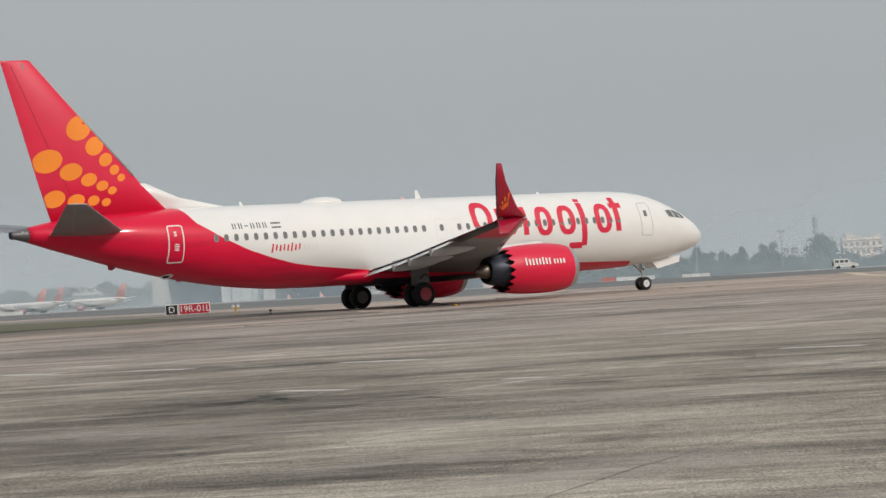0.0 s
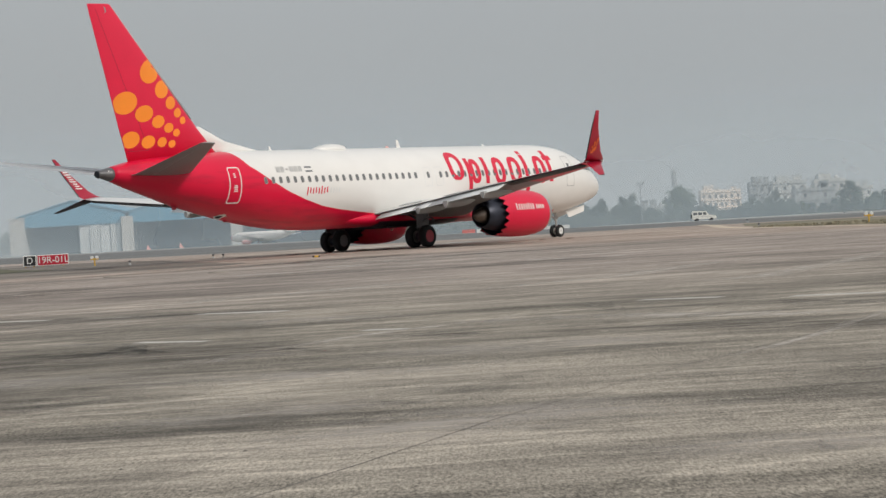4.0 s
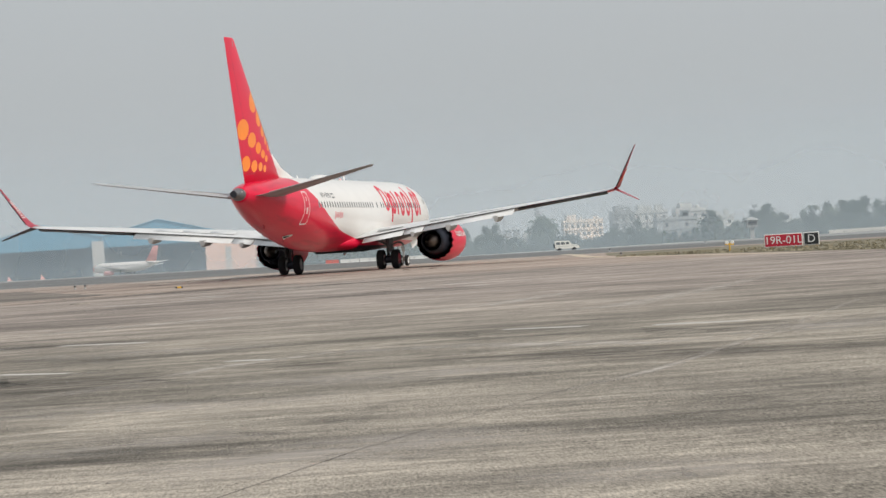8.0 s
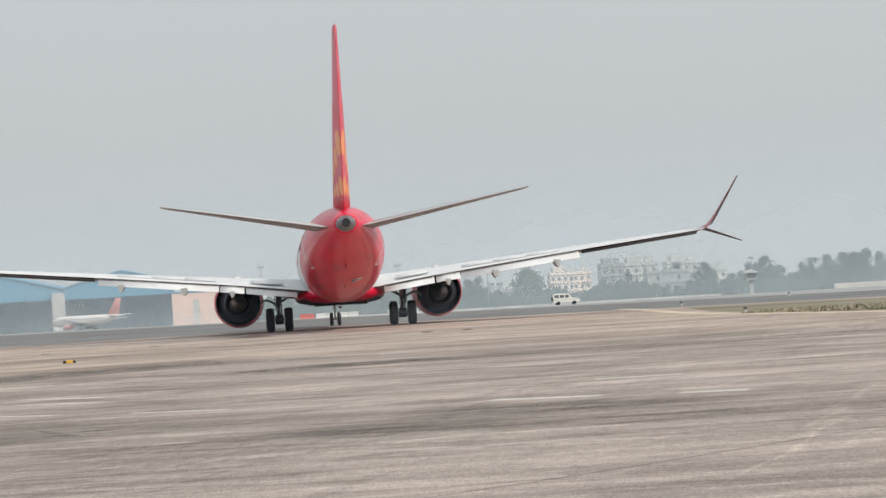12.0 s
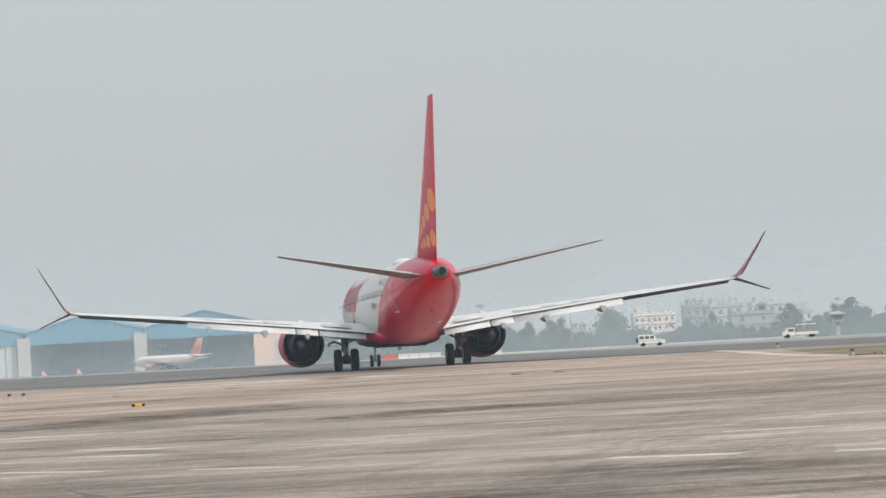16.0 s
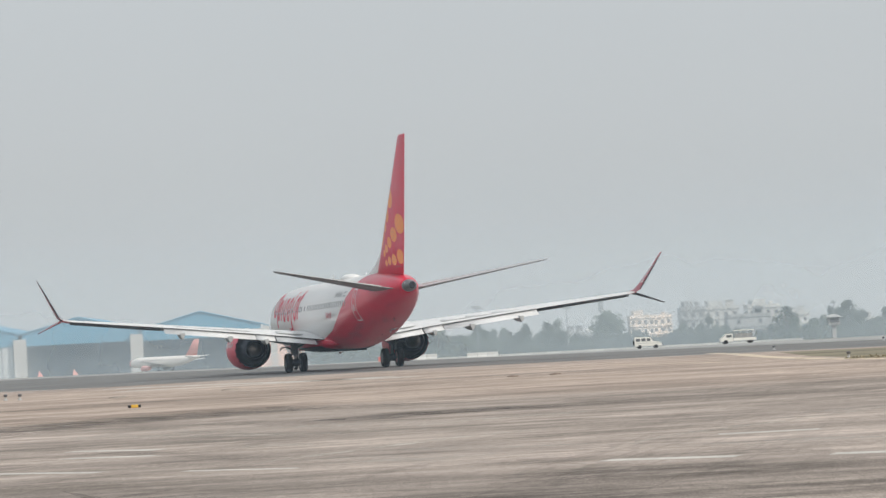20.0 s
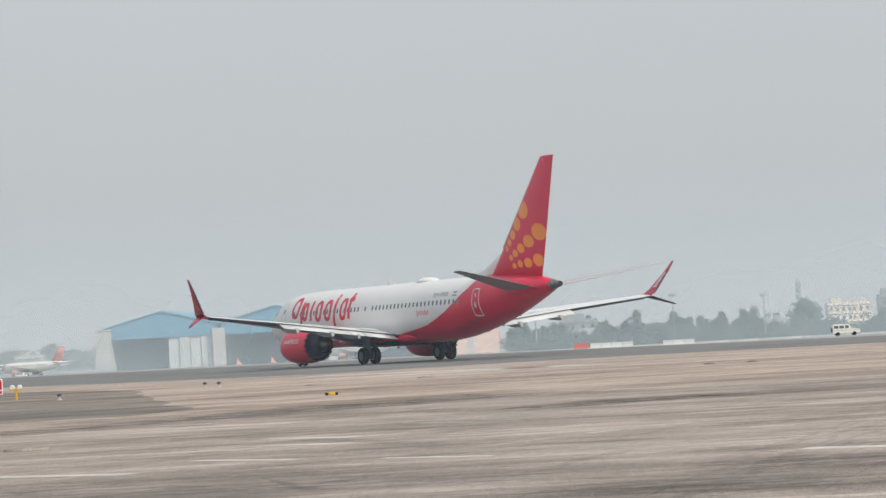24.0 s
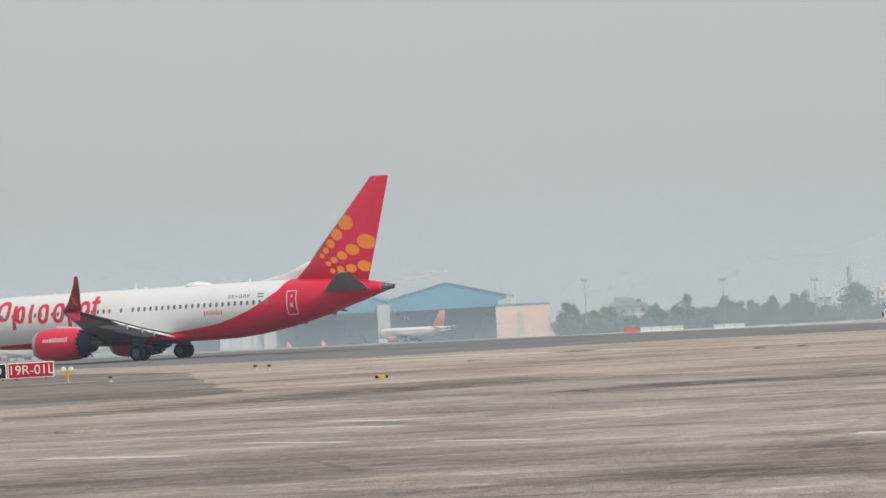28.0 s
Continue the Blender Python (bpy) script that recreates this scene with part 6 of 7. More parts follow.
# ---- parked airliners ----
def parked_airliner():
    t = thing("parked_airliner", "white airliner parked far off, its red tail paled for haze", "airplane", group="parked airliners")
    bm = bmesh.new()
    loops = []
    for s, r, z in ((0, 0.05, 3.6), (0.5, 0.8, 3.65), (1.6, 1.4, 3.8), (3.5, 1.85, 4.0), (5.5, 2.0, 4.05), (24, 2.0, 4.05), (29, 1.6, 4.4), (33, 0.9, 5.0), (36, 0.3, 5.4), (36.5, 0.1, 5.45)):
        loops.append([(18 - s, r * math.sin(a), z + r * math.cos(a)) for a in (2 * math.pi * i / 24 for i in range(24))])
    rings(bm, loops)
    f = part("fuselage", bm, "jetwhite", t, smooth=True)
    bm = bmesh.new()
    foil(bm, [((-10.5, 0, 5.4), (-16.6, 0, 5.4), 0.6, (0, 1, 0)), ((-15.5, 0, 11.8), (-18.2, 0, 11.8), 0.25, (0, 1, 0))], 8)
    part("fin", bm, "jetred", t, "red fin", smooth=True)
    for s in (1, -1):
        bm = bmesh.new()
        foil(bm, [((5.2, s * 1.2, 3.0), (-2.4, s * 1.2, 3.0), 0.9, (0, 0, 1)), ((2.0, s * 6.4, 3.5), (-2.4, s * 6.4, 3.5), 0.5, (0, 0, 1)), ((-3.4, s * 17, 4.6), (-5.0, s * 17, 4.6), 0.2, (0, 0, 1))], 8)
        part("wing", bm, "wing", t, smooth=True)
        bm = bmesh.new()
        foil(bm, [((-13.2, s * 0.6, 5.2), (-16.6, s * 0.6, 5.2), 0.4, (0, 0, 1)), ((-16.2, s * 6.2, 5.8), (-17.5, s * 6.2, 5.8), 0.15, (0, 0, 1))], 8)
        part("tailplane", bm, "wing", t, smooth=True)
        bm = bmesh.new()
        spin(bm, [(6.2, 0.8), (6.0, 1.0), (4.6, 1.08), (2.6, 0.8), (1.8, 0.5)], origin=(0, s * 5.75, 1.9), seg=24, cap=(True, True))
        part("engine", bm, "jetred" if s > 0 else "grey", t, smooth=True)
        bm = bmesh.new()
        tube(bm, (-0.6, s * 3.8, 0.5), (-0.6, s * 3.8, 3.0), 0.14)
        spin(bm, [(-0.45, 0.3), (-0.42, 0.55), (0.42, 0.55), (0.45, 0.3)], axis="y", origin=(-0.6, s * 3.8, 0.56), seg=16, cap=(True, True))
        part("main_gear", bm, "rubber", t)
        bm = bmesh.new()
        for i in range(30):
            z = 4.55
            bm.faces.new([bm.verts.new((12.5 - i * 0.75 + dx, s * 2.01 * math.cos(math.asin(0.25)), z + dz)) for dx, dz in ((0, 0), (0.25, 0), (0.25, 0.35), (0, 0.35))])
        part("cabin_windows", bm, "glass", f)
    bm = bmesh.new()
    tube(bm, (12.2, 0, 0.3), (12.2, 0, 2.4), 0.1)
    spin(bm, [(-0.2, 0.37), (0.2, 0.37)], axis="y", origin=(12.2, 0, 0.38), seg=14, cap=(True, True))
    part("nose_gear", bm, "rubber", t)
    bm = bmesh.new()
    spin(bm, [(17.2, 1.32), (16.6, 1.5)], origin=(0, 0, 3.84), seg=24)
    part("nose_band", bm, "jetred", f, smooth=True)
    return t


jet = parked_airliner()
for x, y, a in ((-187, 712, 146), (-209, 722, 140), (-217, 732, 150), (-240, 724, 146)):
    copy_thing(jet, site_pose(x, y, a, 0.68))
jet.matrix_basis = site_pose(-72.6, 722, 140, 0.74)


# ---- far town: houses, walls, masts ----
def house(x, y, w, d, floors, material, label, cols, turn=0.0, tank=True, step=0, size=1.0):
    t = thing("house", label, "building", site_pose(x, y, turn, size), group="houses beyond the airfield")
    fh = 3.25
    bm = bmesh.new()
    box(bm, -w / 2, w / 2, 0, d, -0.3, floors * fh)
    part("wall", bm, material, t)
    for k in range(floors):
        bm = bmesh.new()
        box(bm, -w / 2 - 0.35, w / 2 + 0.35, -0.35, 0.0, (k + 1) * fh - 0.25, (k + 1) * fh)
        part("ledge", bm, material, t)
    wm = None
    for k in range(floors):
        for c in range(cols):
            cx = -w / 2 + w * (c + 0.5) / cols
            if wm is None:
                bm = bmesh.new()
                box(bm, -0.5, 0.5, -0.05, 0.08, -0.7, 0.65)
                wm = part("window", bm, "bwindow", t)
                wm.matrix_basis = pose(cx, 0, k * fh + 1.5)
            else:
                again("window", wm, pose(cx, 0, k * fh + 1.5), t)
    # balconies before some of the rooms, and sheds on the roof
    hr = random.Random(int(x * 10) + floors)
    for k in range(1, floors):
        for c in range(cols):
            if hr.random() < 0.45:
                cx, bw = -w / 2 + w * (c + 0.5) / cols, w / cols * hr.uniform(0.62, 0.95)
                bm = bmesh.new()
                box(bm, cx - bw / 2, cx + bw / 2, -1.3, -0.36, k * fh - 0.12, k * fh + 0.05)
                for q in range(5):
                    px = cx - bw / 2 + bw * q / 4
                    box(bm, px - 0.05, px + 0.05, -1.3, -1.2, k * fh + 0.05, k * fh + 0.85)
                box(bm, cx - bw / 2, cx + bw / 2, -1.32, -1.18, k * fh + 0.85, k * fh + 1.0)
                part("balcony", bm, "vanwhite" if hr.random() < 0.5 else material, t)
    for _ in range(hr.randint(1, 2)):
        sx, sw, sh = hr.uniform(-0.3, 0.3) * w, hr.uniform(0.12, 0.22) * w, hr.uniform(1.6, 3.2)
        bm = bmesh.new()
        box(bm, sx - sw / 2, sx + sw / 2, d * 0.4, d * 0.4 + 2.4, floors * fh, floors * fh + sh)
        box(bm, sx - sw / 2 - 0.25, sx + sw / 2 + 0.25, d * 0.4 - 0.25, d * 0.4 + 2.65, floors * fh + sh, floors * fh + sh + 0.18)
        part("roof_shed", bm, material, t)
    if step:
        bm = bmesh.new()
        box(bm, -w / 2 + w * 0.15, -w / 2 + w * 0.55, 1, d - 1, floors * fh, floors * fh + 2.8)
        part("stair_head", bm, material, t)
    bm = bmesh.new()
    for x0, x1, y0, y1 in ((-w / 2, w / 2, 0, 0.2), (-w / 2, w / 2, d - 0.2, d), (-w / 2, -w / 2 + 0.2, 0.2, d - 0.2), (w / 2 - 0.2, w / 2, 0.2, d - 0.2)):
        box(bm, x0, x1, y0, y1, floors * fh, floors * fh + 0.9)
    part("parapet", bm, material, t)
    if tank:
        bm = bmesh.new()
        spin(bm, [(floors * fh, 0.8), (floors * fh + 1.6, 0.85), (floors * fh + 2.0, 0.3)], axis="z", origin=(w * 0.28, d * 0.5, 0), seg=14, cap=(True, True))
        part("water_tank", bm, "black" if floors % 2 else "palewall", t)
    return t


house(93.0, 812, 9.5, 10, 4, "cream", "cream four-storey house with a roof tank", 4, step=1, size=0.82)
house(100.0, 816, 7.5, 9, 4, "cream", "cream four-storey house beside trees", 3, size=0.82)
house(111, 850, 8, 9, 4, "greywall", "grey unfinished house with a stair head", 3, step=1)
house(121, 860, 12, 10, 4, "palewall", "pale four-storey house with a stair head", 4, step=1)
house(130.5, 840, 14, 9, 3, "greywall", "plain grey hall building", 2, tank=False)
house(136, 870, 11, 10, 4, "palewall", "pale house with ledges on every storey", 4, step=1)
house(147, 860, 9, 9, 3, "palewall", "pale house behind a tall tree", 3)
house(2.5, 850, 13, 10, 3, "greywall", "grey stepped house beyond the wall", 4, step=1)
house(9, 846, 8, 8, 2, "palewall", "low pale house beyond the wall", 3)
house(27, 870, 7, 7, 2, "palewall", "low pale house among trees", 2)
house(47, 870, 8, 8, 2, "greywall", "low grey house among trees", 2)
house(71, 845, 11, 8, 2, "greywall", "low grey house near the mast", 3)
house(172, 850, 18, 9, 2, "palewall", "long low pale building", 5, tank=False)
house(190, 840, 12, 9, 2, "palewall", "low pale building with tanks", 4, step=1)
house(-190, 870, 9, 8, 2, "palewall", "low pale house among trees", 3)


def boundary_wall(x0, x1, y, h, label):
    t = thing("boundary_wall", label, "wall", site_pose((x0 + x1) / 2, y), kind="structure")
    w = (x1 - x0) * 0.895 * y / 800
    n = max(3, int(w / 4))
    pm = None
    for i in range(n):
        m = pose(-w / 2 + w * (i + 0.5) / n, 0, 0)
        if pm is None:
            bm = bmesh.new()
            box(bm, -w / n / 2 + 0.1, w / n / 2 - 0.1, 0, 0.2, -0.4, h)
            box(bm, w / n / 2 - 0.1, w / n / 2 + 0.1, -0.08, 0.28, -0.4, h + 0.15)
            pm = part("wall_panel", bm, "palewall", t)
            pm.matrix_basis = m
        else:
            again("wall_panel", pm, m, t)


boundary_wall(188, 270, 684, 2.0, "long greyish panelled boundary wall")
boundary_wall(-60, 148, 735, 1.3, "low pale boundary wall")
boundary_wall(-330, -160, 758, 1.3, "low pale boundary wall")


def mast(x, y, h, head):
    t = thing("light_mast", "tall slim floodlight mast", "lamp post", site_pose(x, y), group="light masts")
    bm = bmesh.new()
    tube(bm, (0, 0, -0.3), (0, 0, h), 0.24, 0.12, 8)
    part("pole", bm, "post", t)
    bm = bmesh.new()
    box(bm, -head, head, -0.25, 0.25, h - 0.2, h + 0.15)
    part("crossbar", bm, "post", t)
    for s in (-0.8, 0, 0.8):
        bm = bmesh.new()
        box(bm, s * head - 0.25, s * head + 0.25, -0.4, 0.1, h + 0.15, h + 0.75, 0.05)
        part("floodlight", bm, "grey", t)


for q in ((35.5, 760, 15.2, 1.1), (66.7, 770, 14.0, 1.1), (52, 830, 10.5, 0.4), (-12, 770, 16.5, 1.0), (160, 800, 12, 0.8)):
    mast(*q)
t = thing("lattice_mast", "grey lattice telecom mast behind a big tree", "mast", site_pose(79, 850))
for i in range(3):
    a = 2.09 * i
    bm = bmesh.new()
    tube(bm, (1.0 * math.cos(a), 1.0 * math.sin(a), 0), (0.45 * math.cos(a), 0.45 * math.sin(a), 20.5), 0.16, 0.1, 6)
    part("leg", bm, "post", t)
for k in range(12):
    bm = bmesh.new()
    z0, z1 = 1.6 * k, 1.6 * k + 1.6
    for i in range(3):
        a, b = 2.09 * i, 2.09 * (i + 1)
        r0, r1 = 1.0 - 0.55 * z0 / 20.5, 1.0 - 0.55 * z1 / 20.5
        tube(bm, (r0 * math.cos(a), r0 * math.sin(a), z0), (r1 * math.cos(b), r1 * math.sin(b), z1), 0.07, seg=5)
    part("bracing", bm, "post", t)
for z in (14, 16, 18):
    bm = bmesh.new()
    box(bm, -0.9, 0.9, -0.2, 0.2, z, z + 1.4, 0.05)
    part("panel_antenna", bm, "grey", t)
t = thing("watch_tower", "small airfield watch tower on a column", "tower", site_pose(159, 720))
bm = bmesh.new()
box(bm, -0.6, 0.6, -0.6, 0.6, -0.3, 4.4)
part("column", bm, "greywall", t)
bm = bmesh.new()
box(bm, -1.6, 1.6, -1.4, 1.4, 4.4, 6.6, 0.05)
part("cabin", bm, "greywall", t)
bm = bmesh.new()
box(bm, -1.3, 1.3, -1.45, -1.38, 5.1, 6.2)
part("cabin_window", bm, "bwindow", t)
bm = bmesh.new()
rings(bm, [[(-2.4, -2.1, 6.6), (2.4, -2.1, 6.6), (2.4, 2.1, 6.6), (-2.4, 2.1, 6.6)], [(-0.4, -0.3, 7.5), (0.4, -0.3, 7.5), (0.4, 0.3, 7.5), (-0.4, 0.3, 7.5)]])
part("roof", bm, "greywall", t)


# ---- trees ----
def leafy_tree(seed, h, w, lobes, low=0.25, name="tree"):
    r = random.Random(seed)
    t = thing(name, "hazy broad-leaved tree beyond the airfield", "tree", group="trees beyond the airfield")
    bm = bmesh.new()
    tube(bm, (0, 0, -0.4), (r.uniform(-0.2, 0.2), 0, h * 0.5), 0.32, 0.18, 8)
    for _ in range(6):
        a = r.uniform(0, 6.28)
        z = h * r.uniform(0.25, 0.5)
        tube(bm, (0, 0, z), (w * 0.3 * math.cos(a), w * 0.3 * math.sin(a), z + h * 0.25), 0.14, 0.04, 5)
    part("trunk", bm, "bark", t)
    vs, fs = [], []
    blobs = []
    for _ in range(lobes):
        a, q = r.uniform(0, 6.28), r.random() ** 0.5
        z = h * (low + (1 - low) * r.random())
        span = math.sin(math.pi * min(0.97, max(0.18, (z / h - low) / (1 - low) * 0.8 + 0.18)))
        blobs.append((w * 0.42 * q * span * math.cos(a), w * 0.42 * q * span * math.sin(a), z * 0.88, w * r.uniform(0.15, 0.25)))
    for bx, by, bz, br in blobs:
        for _ in range(46):
            d = Vector((r.gauss(0, 1), r.gauss(0, 1), r.gauss(0, 1))).normalized() * br * r.uniform(0.55, 1.12)
            c = Vector((bx, by, bz)) + d
            u = Vector((r.gauss(0, 1), r.gauss(0, 1), r.gauss(0, 1))).normalized()
            v = u.orthogonal().normalized()
            s = r.uniform(0.18, 0.42) * w / 7
            k = len(vs)
            vs.extend([c + u * s, c + v * s * 0.8, c - u * s, c - v * s * 0.7])
            fs.append((k, k + 1, k + 2, k + 3))
    cm = bpy.data.meshes.new("crown")
    cm.from_pydata(vs, [], fs)
    cm.materials.append(M["leaf"])
    o = new("crown", cm)
    o.parent = t
    return t


def palm(seed, h):
    r = random.Random(seed)
    t = thing("palm_tree", "tall hazy palm tree beyond the airfield", "tree", group="palms beyond the airfield")
    bm = bmesh.new()
    tube(bm, (0, 0, -0.3), (0.3, 0, h), 0.22, 0.14, 8)
    part("trunk", bm, "bark", t)
    bm = bmesh.new()
    for i in range(18):
        a = 2 * math.pi * i / 18 + r.uniform(-0.1, 0.1)
        up = r.uniform(0.1, 1.0)
        prev = None
        for k in range(6):
            u = k / 5
            d = 2.6 * u
            z = h + up * 1.4 * u - 2.2 * u * u
            wd = 0.36 * math.sin(math.pi * (0.15 + 0.8 * u)) + 0.03
            c = Vector((0.3 + d * math.cos(a), d * math.sin(a), z))
            n = Vector((-math.sin(a), math.cos(a), 0)) * wd
            cur = [bm.verts.new(c + n + Vector((0, 0, -0.15))), bm.verts.new(c), bm.verts.new(c - n + Vector((0, 0, -0.15)))]
            if prev:
                bm.faces.new((prev[0], prev[1], cur[1], cur[0]))
                bm.faces.new((prev[1], prev[2], cur[2], cur[1]))
            prev = cur
    part("crown", bm, "leaf", t)
    return t


KINDS = [leafy_tree(21, 9, 7.5, 26), leafy_tree(22, 10.5, 7, 28), leafy_tree(23, 8, 9, 28, 0.15), leafy_tree(24, 11.5, 6, 30, 0.2), leafy_tree(25, 6, 8, 24, 0.1)]
PALMS = [palm(31, 9.5), palm(32, 11)]
big_tree = leafy_tree(26, 12.5, 13, 40, 0.15, "big_tree")
big_tree.matrix_basis = site_pose(80.5, 815)
tagged(big_tree, "big domed tree before a telecom mast", "tree")
tr_rnd = random.Random(77)
first = {}


def plant(kind, x, y, s):
    m = site_pose(x, y, tr_rnd.uniform(0, 360), s)
    if kind not in first:
        kind.matrix_basis = m
        first[kind] = True
        return
    scale_now = kind.scale.copy()
    kind.scale = (1, 1, 1)
    copy_thing(kind, m)
    kind.scale = scale_now


hedge = []


def thicket(kind, x, y, s):
    """Notes a bush of the far hedge; all of them become one mesh below."""
    hedge.append((kind, site_pose(x, y, tr_rnd.uniform(0, 360), s)))


for i in range(70):
    thicket(KINDS[4] if i % 3 else KINDS[2], -21 + i * 1.42 + tr_rnd.uniform(-0.5, 0.5), tr_rnd.uniform(765, 785), tr_rnd.uniform(0.42, 0.7))
for i in range(84):
    x = -21 + i * 1.17 + tr_rnd.uniform(-0.7, 0.7)
    tall = 0.86 + 0.14 * math.sin(i * 0.55) + tr_rnd.uniform(-0.2, 0.2)
    if 74 < x < 88:
        continue
    if -3 < x < 8:
        tall *= 0.55
    plant(tr_rnd.choice(KINDS), x, tr_rnd.uniform(785, 835), max(0.45, tall * 0.95))
for x, s in ((84, 0.55), (88, 0.5), (92, 0.4), (97, 0.42), (104, 0.7), (107, 0.8), (109.5, 0.62), (113, 0.75), (116, 0.9), (118.5, 0.6), (123, 0.5), (128, 0.45), (133, 0.5), (143.5, 1.15), (146, 0.8),
             (150, 0.7), (153, 0.85), (156, 0.75), (159, 1.0), (162, 1.15), (164.5, 1.2), (167, 1.0), (170, 0.85), (174, 0.8), (178, 0.9), (181, 1.0), (184, 0.8), (187, 1.1), (190, 0.95), (193, 1.2),
             (197, 1.3), (201, 1.2), (206, 1.1), (211, 1.2)):
    plant(tr_rnd.choice(KINDS[:4]), x, tr_rnd.uniform(790, 825), s)
for i in range(150):
    plant(KINDS[(0, 2, 4)[i % 3]], -158 - i * 0.96 + tr_rnd.uniform(-0.8, 0.8), tr_rnd.uniform(930, 1010), 1.08 + 0.12 * math.sin(i * 0.33) + tr_rnd.uniform(-0.12, 0.14))
for i in range(60):
    thicket(KINDS[4] if i % 2 else KINDS[0], 103 + i * 1.9 + tr_rnd.uniform(-0.6, 0.6), tr_rnd.uniform(765, 800), tr_rnd.uniform(0.4, 0.75))
for i in range(24):
    thicket(KINDS[(4, 2, 0)[i % 3]], 82.5 + i * 0.98 + tr_rnd.uniform(-0.4, 0.4), tr_rnd.uniform(772, 796), tr_rnd.uniform(0.42, 0.72))
for x, s in ((-6, 0.85), (22, 0.9), (45, 0.8), (182, 1.0), (188, 1.05), (199, 1.1)):
    plant(tr_rnd.choice(PALMS), x, 800, s)


hv, hf, hm = [], [], []
for kind, m in hedge:
    for slot, nm in enumerate(("trunk", "crown")):
        me = next(o for o in kind.children if o.name.startswith(nm)).data
        k = len(hv)
        hv.extend((m @ v.co)[:] for v in me.vertices)
        for f in me.polygons:
            hf.append([k + q for q in f.vertices])
            hm.append(slot)
me = bpy.data.meshes.new("hedge")
me.from_pydata(hv, [], hf)
me.materials.append(M["bark"])
me.materials.append(M["leaf"])
me.polygons.foreach_set("material_index", hm)
tagged(new("hedge", me), "long hazy hedge of bushes and low trees", "hedge", kind="stuff")


# ---- vehicles and barriers ----
def road_wheels(t, xs, ys, r):
    for x in xs:
        for y in ys:
            bm = bmesh.new()
            spin(bm, [(-0.1, r * 0.5), (-0.11, r * 0.95), (0, r), (0.11, r * 0.95), (0.1, r * 0.5)], axis="y", origin=(x, y, r), seg=18, cap=(True, True))
            part("wheel", bm, "rubber", t, "black road wheel")


van = thing("van", "white boxy van parked beside the far road", "van", site_pose(91.4, 430, 0))
bm = bmesh.new()
side_prof = [(-2.1, 0.42), (2.25, 0.42), (2.28, 0.8), (2.15, 1.0), (0.95, 1.14), (0.5, 1.86), (-2.0, 1.92), (-2.12, 1.7)]
rings(bm, [[(x, y, z) for x, z in side_prof] for y in (-0.8, 0.8)])
bmesh.ops.bevel(bm, geom=bm.edges[:], offset=0.05, segments=2, affect="EDGES")
part("body", bm, "vanwhite", van)
for y in (-0.81, 0.81):
    for x0, x1 in ((-1.9, -1.2), (-1.02, -0.32), (-0.14, 0.46)):
        bm = bmesh.new()
        box(bm, x0, x1, y - 0.01, y + 0.01, 1.2, 1.68)
        part("side_window", bm, "bwindow", van)
road_wheels(van, (-1.3, 1.35), (-0.72, 0.72), 0.33)

for y in (-0.82, 0.82):
    bm = bmesh.new()
    box(bm, -2.0, 2.1, y - 0.015, y + 0.015, 0.86, 0.92)
    part("side_trim", bm, "greywall", van)
bm = bmesh.new()
box(bm, 2.24, 2.38, -0.82, 0.82, 0.4, 0.62, 0.03)
part("bumper", bm, "grey", van)
bm = bmesh.new()
spin(bm, [(-2.3, 0.12), (-2.32, 0.33), (-2.13, 0.33)], origin=(0, 0, 1.05), seg=18, cap=(True, True))
part("spare_wheel", bm, "rubber", van)
copy_thing(van, site_pose(-190, 600, 0, 0.62))

truck = thing("truck", "white flatbed truck with an open canopy frame", "truck", site_pose(133, 430, 180))
bm = bmesh.new()
cab_prof = [(0.9, 0.4), (2.9, 0.4), (2.95, 0.95), (2.5, 1.1), (2.05, 1.65), (0.95, 1.7)]
rings(bm, [[(x, y, z) for x, z in cab_prof] for y in (-0.85, 0.85)])
bmesh.ops.bevel(bm, geom=bm.edges[:], offset=0.05, segments=2, affect="EDGES")
part("cab", bm, "vanwhite", truck)
for y in (-0.86, 0.86):
    bm = bmesh.new()
    box(bm, 1.1, 2.0, y - 0.01, y + 0.01, 1.08, 1.5)
    part("side_window", bm, "bwindow", truck)
bm = bmesh.new()
box(bm, -2.9, 0.86, -0.9, 0.9, 0.5, 0.95, 0.03)
part("load_bed", bm, "vanwhite", truck)
bm = bmesh.new()
box(bm, -2.6, 0.7, -0.88, 0.88, 2.1, 2.22, 0.02)
part("canopy_roof", bm, "vanwhite", truck)
for x in (-2.5, -1.5, -0.4, 0.6):
    for y in (-0.85, 0.85):
        bm = bmesh.new()
        tube(bm, (x, y, 0.95), (x, y, 2.1), 0.05, seg=6)
        part("canopy_post", bm, "grey", truck)
bm = bmesh.new()
box(bm, -2.3, 0.4, -0.6, 0.6, 0.96, 1.7, 0.04)
part("crate", bm, "greywall", truck, "grey load under the canopy")
road_wheels(truck, (-2.0, 2.1), (-0.78, 0.78), 0.36)


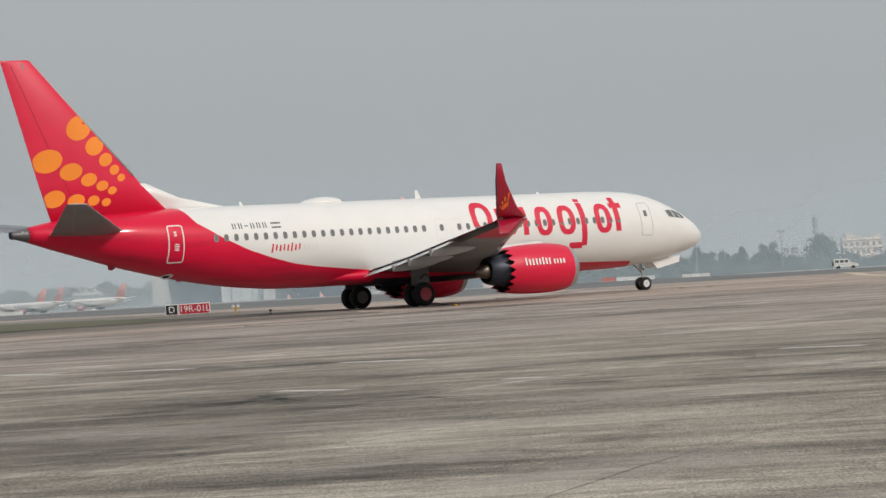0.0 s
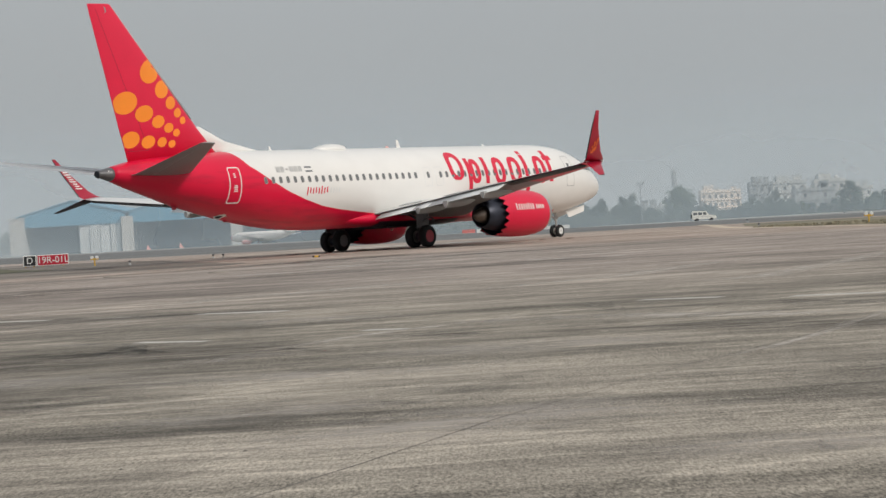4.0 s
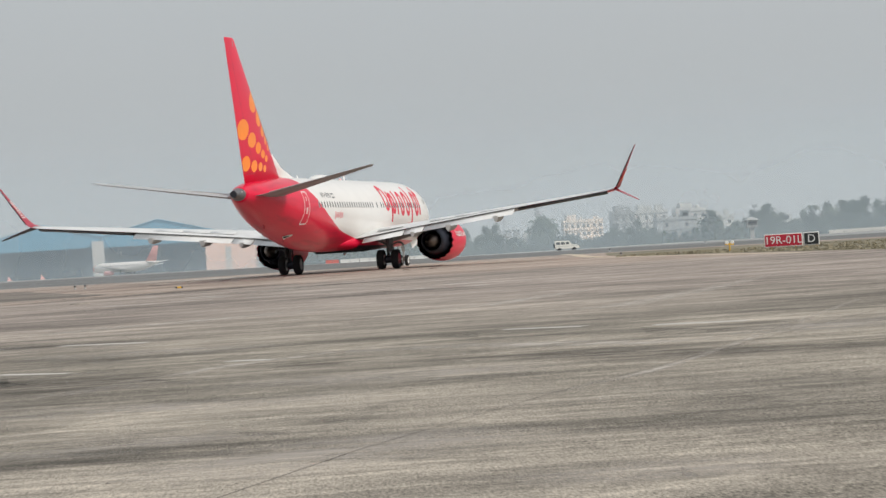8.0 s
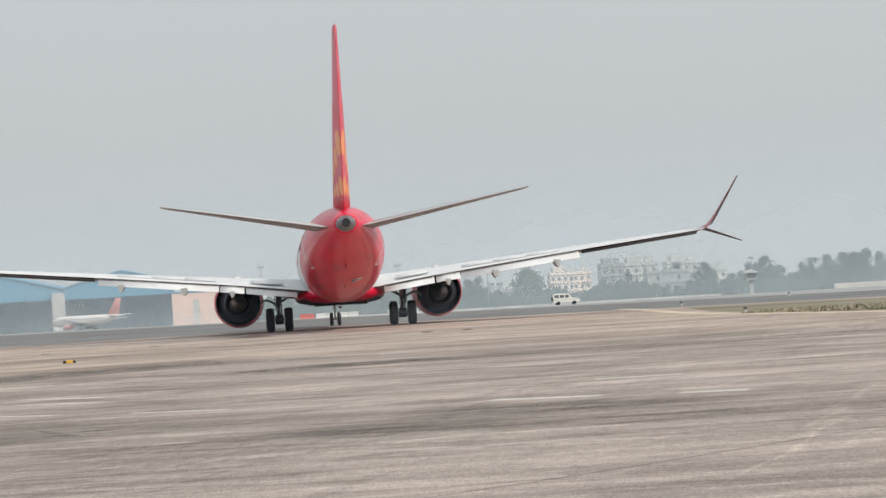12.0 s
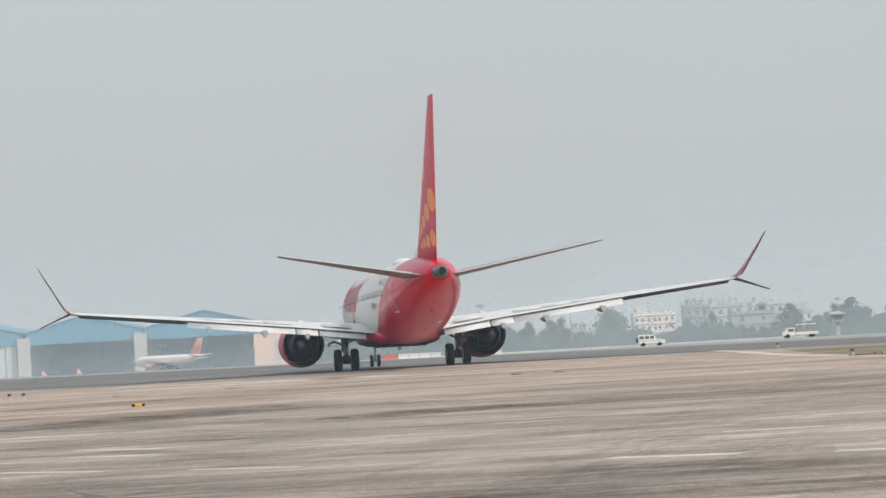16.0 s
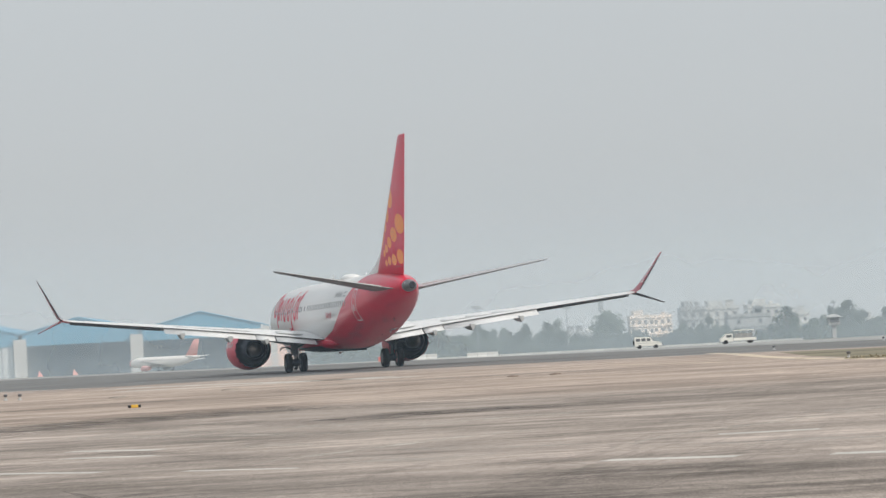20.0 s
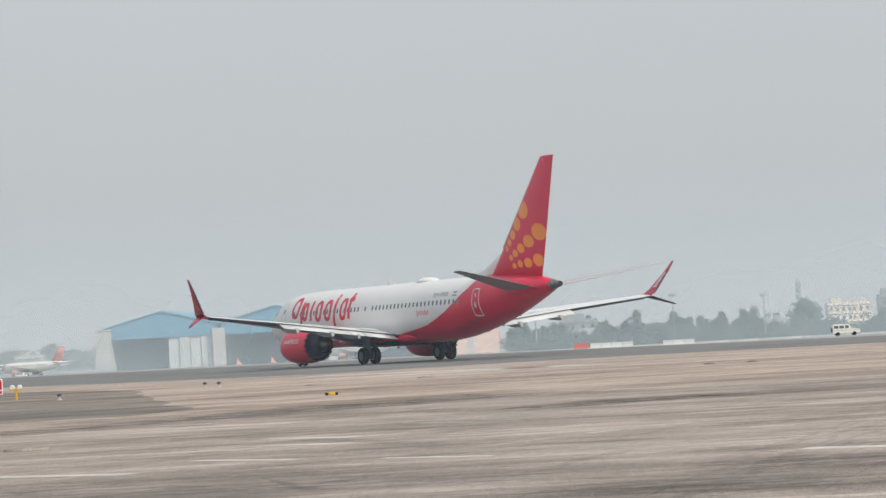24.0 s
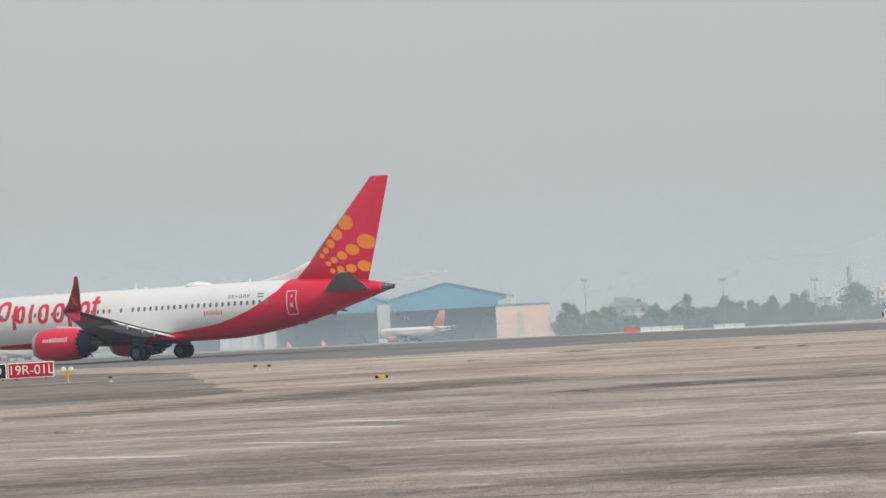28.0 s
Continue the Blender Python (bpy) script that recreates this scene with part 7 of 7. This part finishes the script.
def barrier(x0, x1, material, label, y=440):
    a, b = site_pose(x0, y).translation, site_pose(x1, y).translation
    w = b.x - a.x
    t = thing("barrier", label, "barrier", pose(a.x, y, fall(a.x, y)), group="road barriers")
    n = max(2, round(w / 1.6))
    pm = None
    for i in range(n):
        m = pose(w * (i + 0.5) / n, 0, 0)
        if pm is None:
            bm = bmesh.new()
            prof = [(-0.3, 0), (0.3, 0), (0.3, 0.15), (0.12, 0.35), (0.1, 0.85), (-0.1, 0.85), (-0.12, 0.35), (-0.3, 0.15)]
            rings(bm, [[(x, py, pz) for py, pz in prof] for x in (-w / n / 2 + 0.03, w / n / 2 - 0.03)])
            pm = part("block", bm, material, t)
            pm.matrix_basis = m
        else:
            again("block", pm, m, t)


barrier(0.5, 5.5, "barrier_red", "row of red traffic barriers")
barrier(6.0, 20.5, "hangardoor", "row of white traffic barriers")
barrier(30.5, 41.0, "hangardoor", "row of white traffic barriers")
barrier(-232, -219, "hangardoor", "row of white traffic barriers")


# made-up triangles on legs, in place of distant red aircraft tails
def marker_board(x, y):
    t = thing("marker_board", "small red triangle standing in for a distant aircraft tail", "marker", site_pose(x, y), group="marker boards")
    bm = bmesh.new()
    rings(bm, [[(-0.9, yy, 0.5), (0.7, yy, 0.5), (-0.5, yy, 2.2)] for yy in (0, 0.12)])
    part("board", bm, "jetred", t)
    for px in (-0.6, 0.4):
        bm = bmesh.new()
        tube(bm, (px, 0.06, -0.2), (px, 0.06, 0.52), 0.05, seg=6)
        part("leg", bm, "post", t)


marker_board(-103, 700)
marker_board(-115, 705)


# ---- upright translucent sheets standing in for haze ----
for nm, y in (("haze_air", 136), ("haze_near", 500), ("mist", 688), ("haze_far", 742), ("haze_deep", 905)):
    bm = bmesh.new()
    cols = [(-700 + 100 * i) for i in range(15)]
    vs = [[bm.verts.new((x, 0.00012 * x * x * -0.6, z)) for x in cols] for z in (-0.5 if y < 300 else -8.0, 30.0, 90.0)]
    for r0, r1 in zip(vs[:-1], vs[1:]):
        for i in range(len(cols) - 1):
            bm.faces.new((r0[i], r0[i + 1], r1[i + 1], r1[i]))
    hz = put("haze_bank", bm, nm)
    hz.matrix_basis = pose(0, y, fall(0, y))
    tagged(hz, "upright translucent sheet standing in for haze", "haze", kind="stuff")


# ---- what moves ----
TAXI = [(0.0, -9.61, 99.20, 36.6), (1.0, -8.32, 100.18, 39.5), (2.0, -6.79, 101.80, 43.0), (3.0, -4.57, 104.29, 46.5), (4.0, -3.5, 106.8, 51.5),
        (7.0, 0.45, 116.42, 68.7), (8.0, 1.77, 120.20, 74.4), (9.0, 2.67, 124.15, 79.4), (10.0, 3.31, 128.69, 84.0), (11.0, 3.81, 132.60, 87.2),
        (12.0, 2.81, 137.69, 89.8), (13.0, 2.67, 142.01, 91.2), (15.5, 2.24, 151.34, 94.1), (17.0, 1.51, 157.63, 96.2), (18.5, 0.59, 164.60, 97.9),
        (20.0, -0.87, 171.96, 101.2), (22.5, -5.46, 184.20, 111.2), (24.0, -9.81, 191.42, 122.1), (25.0, -13.88, 196.34, 131.2), (26.0, -18.76, 199.73, 140.2),
        (27.0, -25.13, 204.04, 148.9), (28.0, -32.37, 206.56, 156.5)]


def motions():
    walk(airliner, [(t, pose(x, y, 0.014, 0, 0, a)) for t, x, y, a in TAXI])
    # distance rolled by each wheel, from the taxi path
    ts = [i / 15 for i in range(28 * 15 + 1)]
    col = [np.interp(ts, [r[0] for r in TAXI], [r[k] for r in TAXI]) for k in (1, 2, 3)]
    head = np.radians(col[2])
    for hub, r in airliner_wheels:
        p = hub.matrix_basis.translation.copy()
        wx = col[0] + p.x * np.cos(head) - p.y * np.sin(head)
        wy = col[1] + p.x * np.sin(head) + p.y * np.cos(head)
        roll = np.concatenate([[0], np.cumsum(np.hypot(np.diff(wx), np.diff(wy)))]) / r
        walk(hub, [(t, pose(p.x, p.y, p.z, 0, math.degrees(a), 0)) for t, a in zip(ts, roll)])
    walk(truck, [(t, site_pose(x, 430, 180)) for t, x in ((0.0, 420), (11.0, 232), (12.0, 214), (13.0, 194), (14.5, 162), (15.5, 147), (16.0, 142), (16.5, 137), (17.0, 133), (17.5, 129.3), (18.0, 126.4), (18.5, 124),
                                                         (19.0, 122.6), (19.6, 122.2), (28.0, 122.2))])


motions()
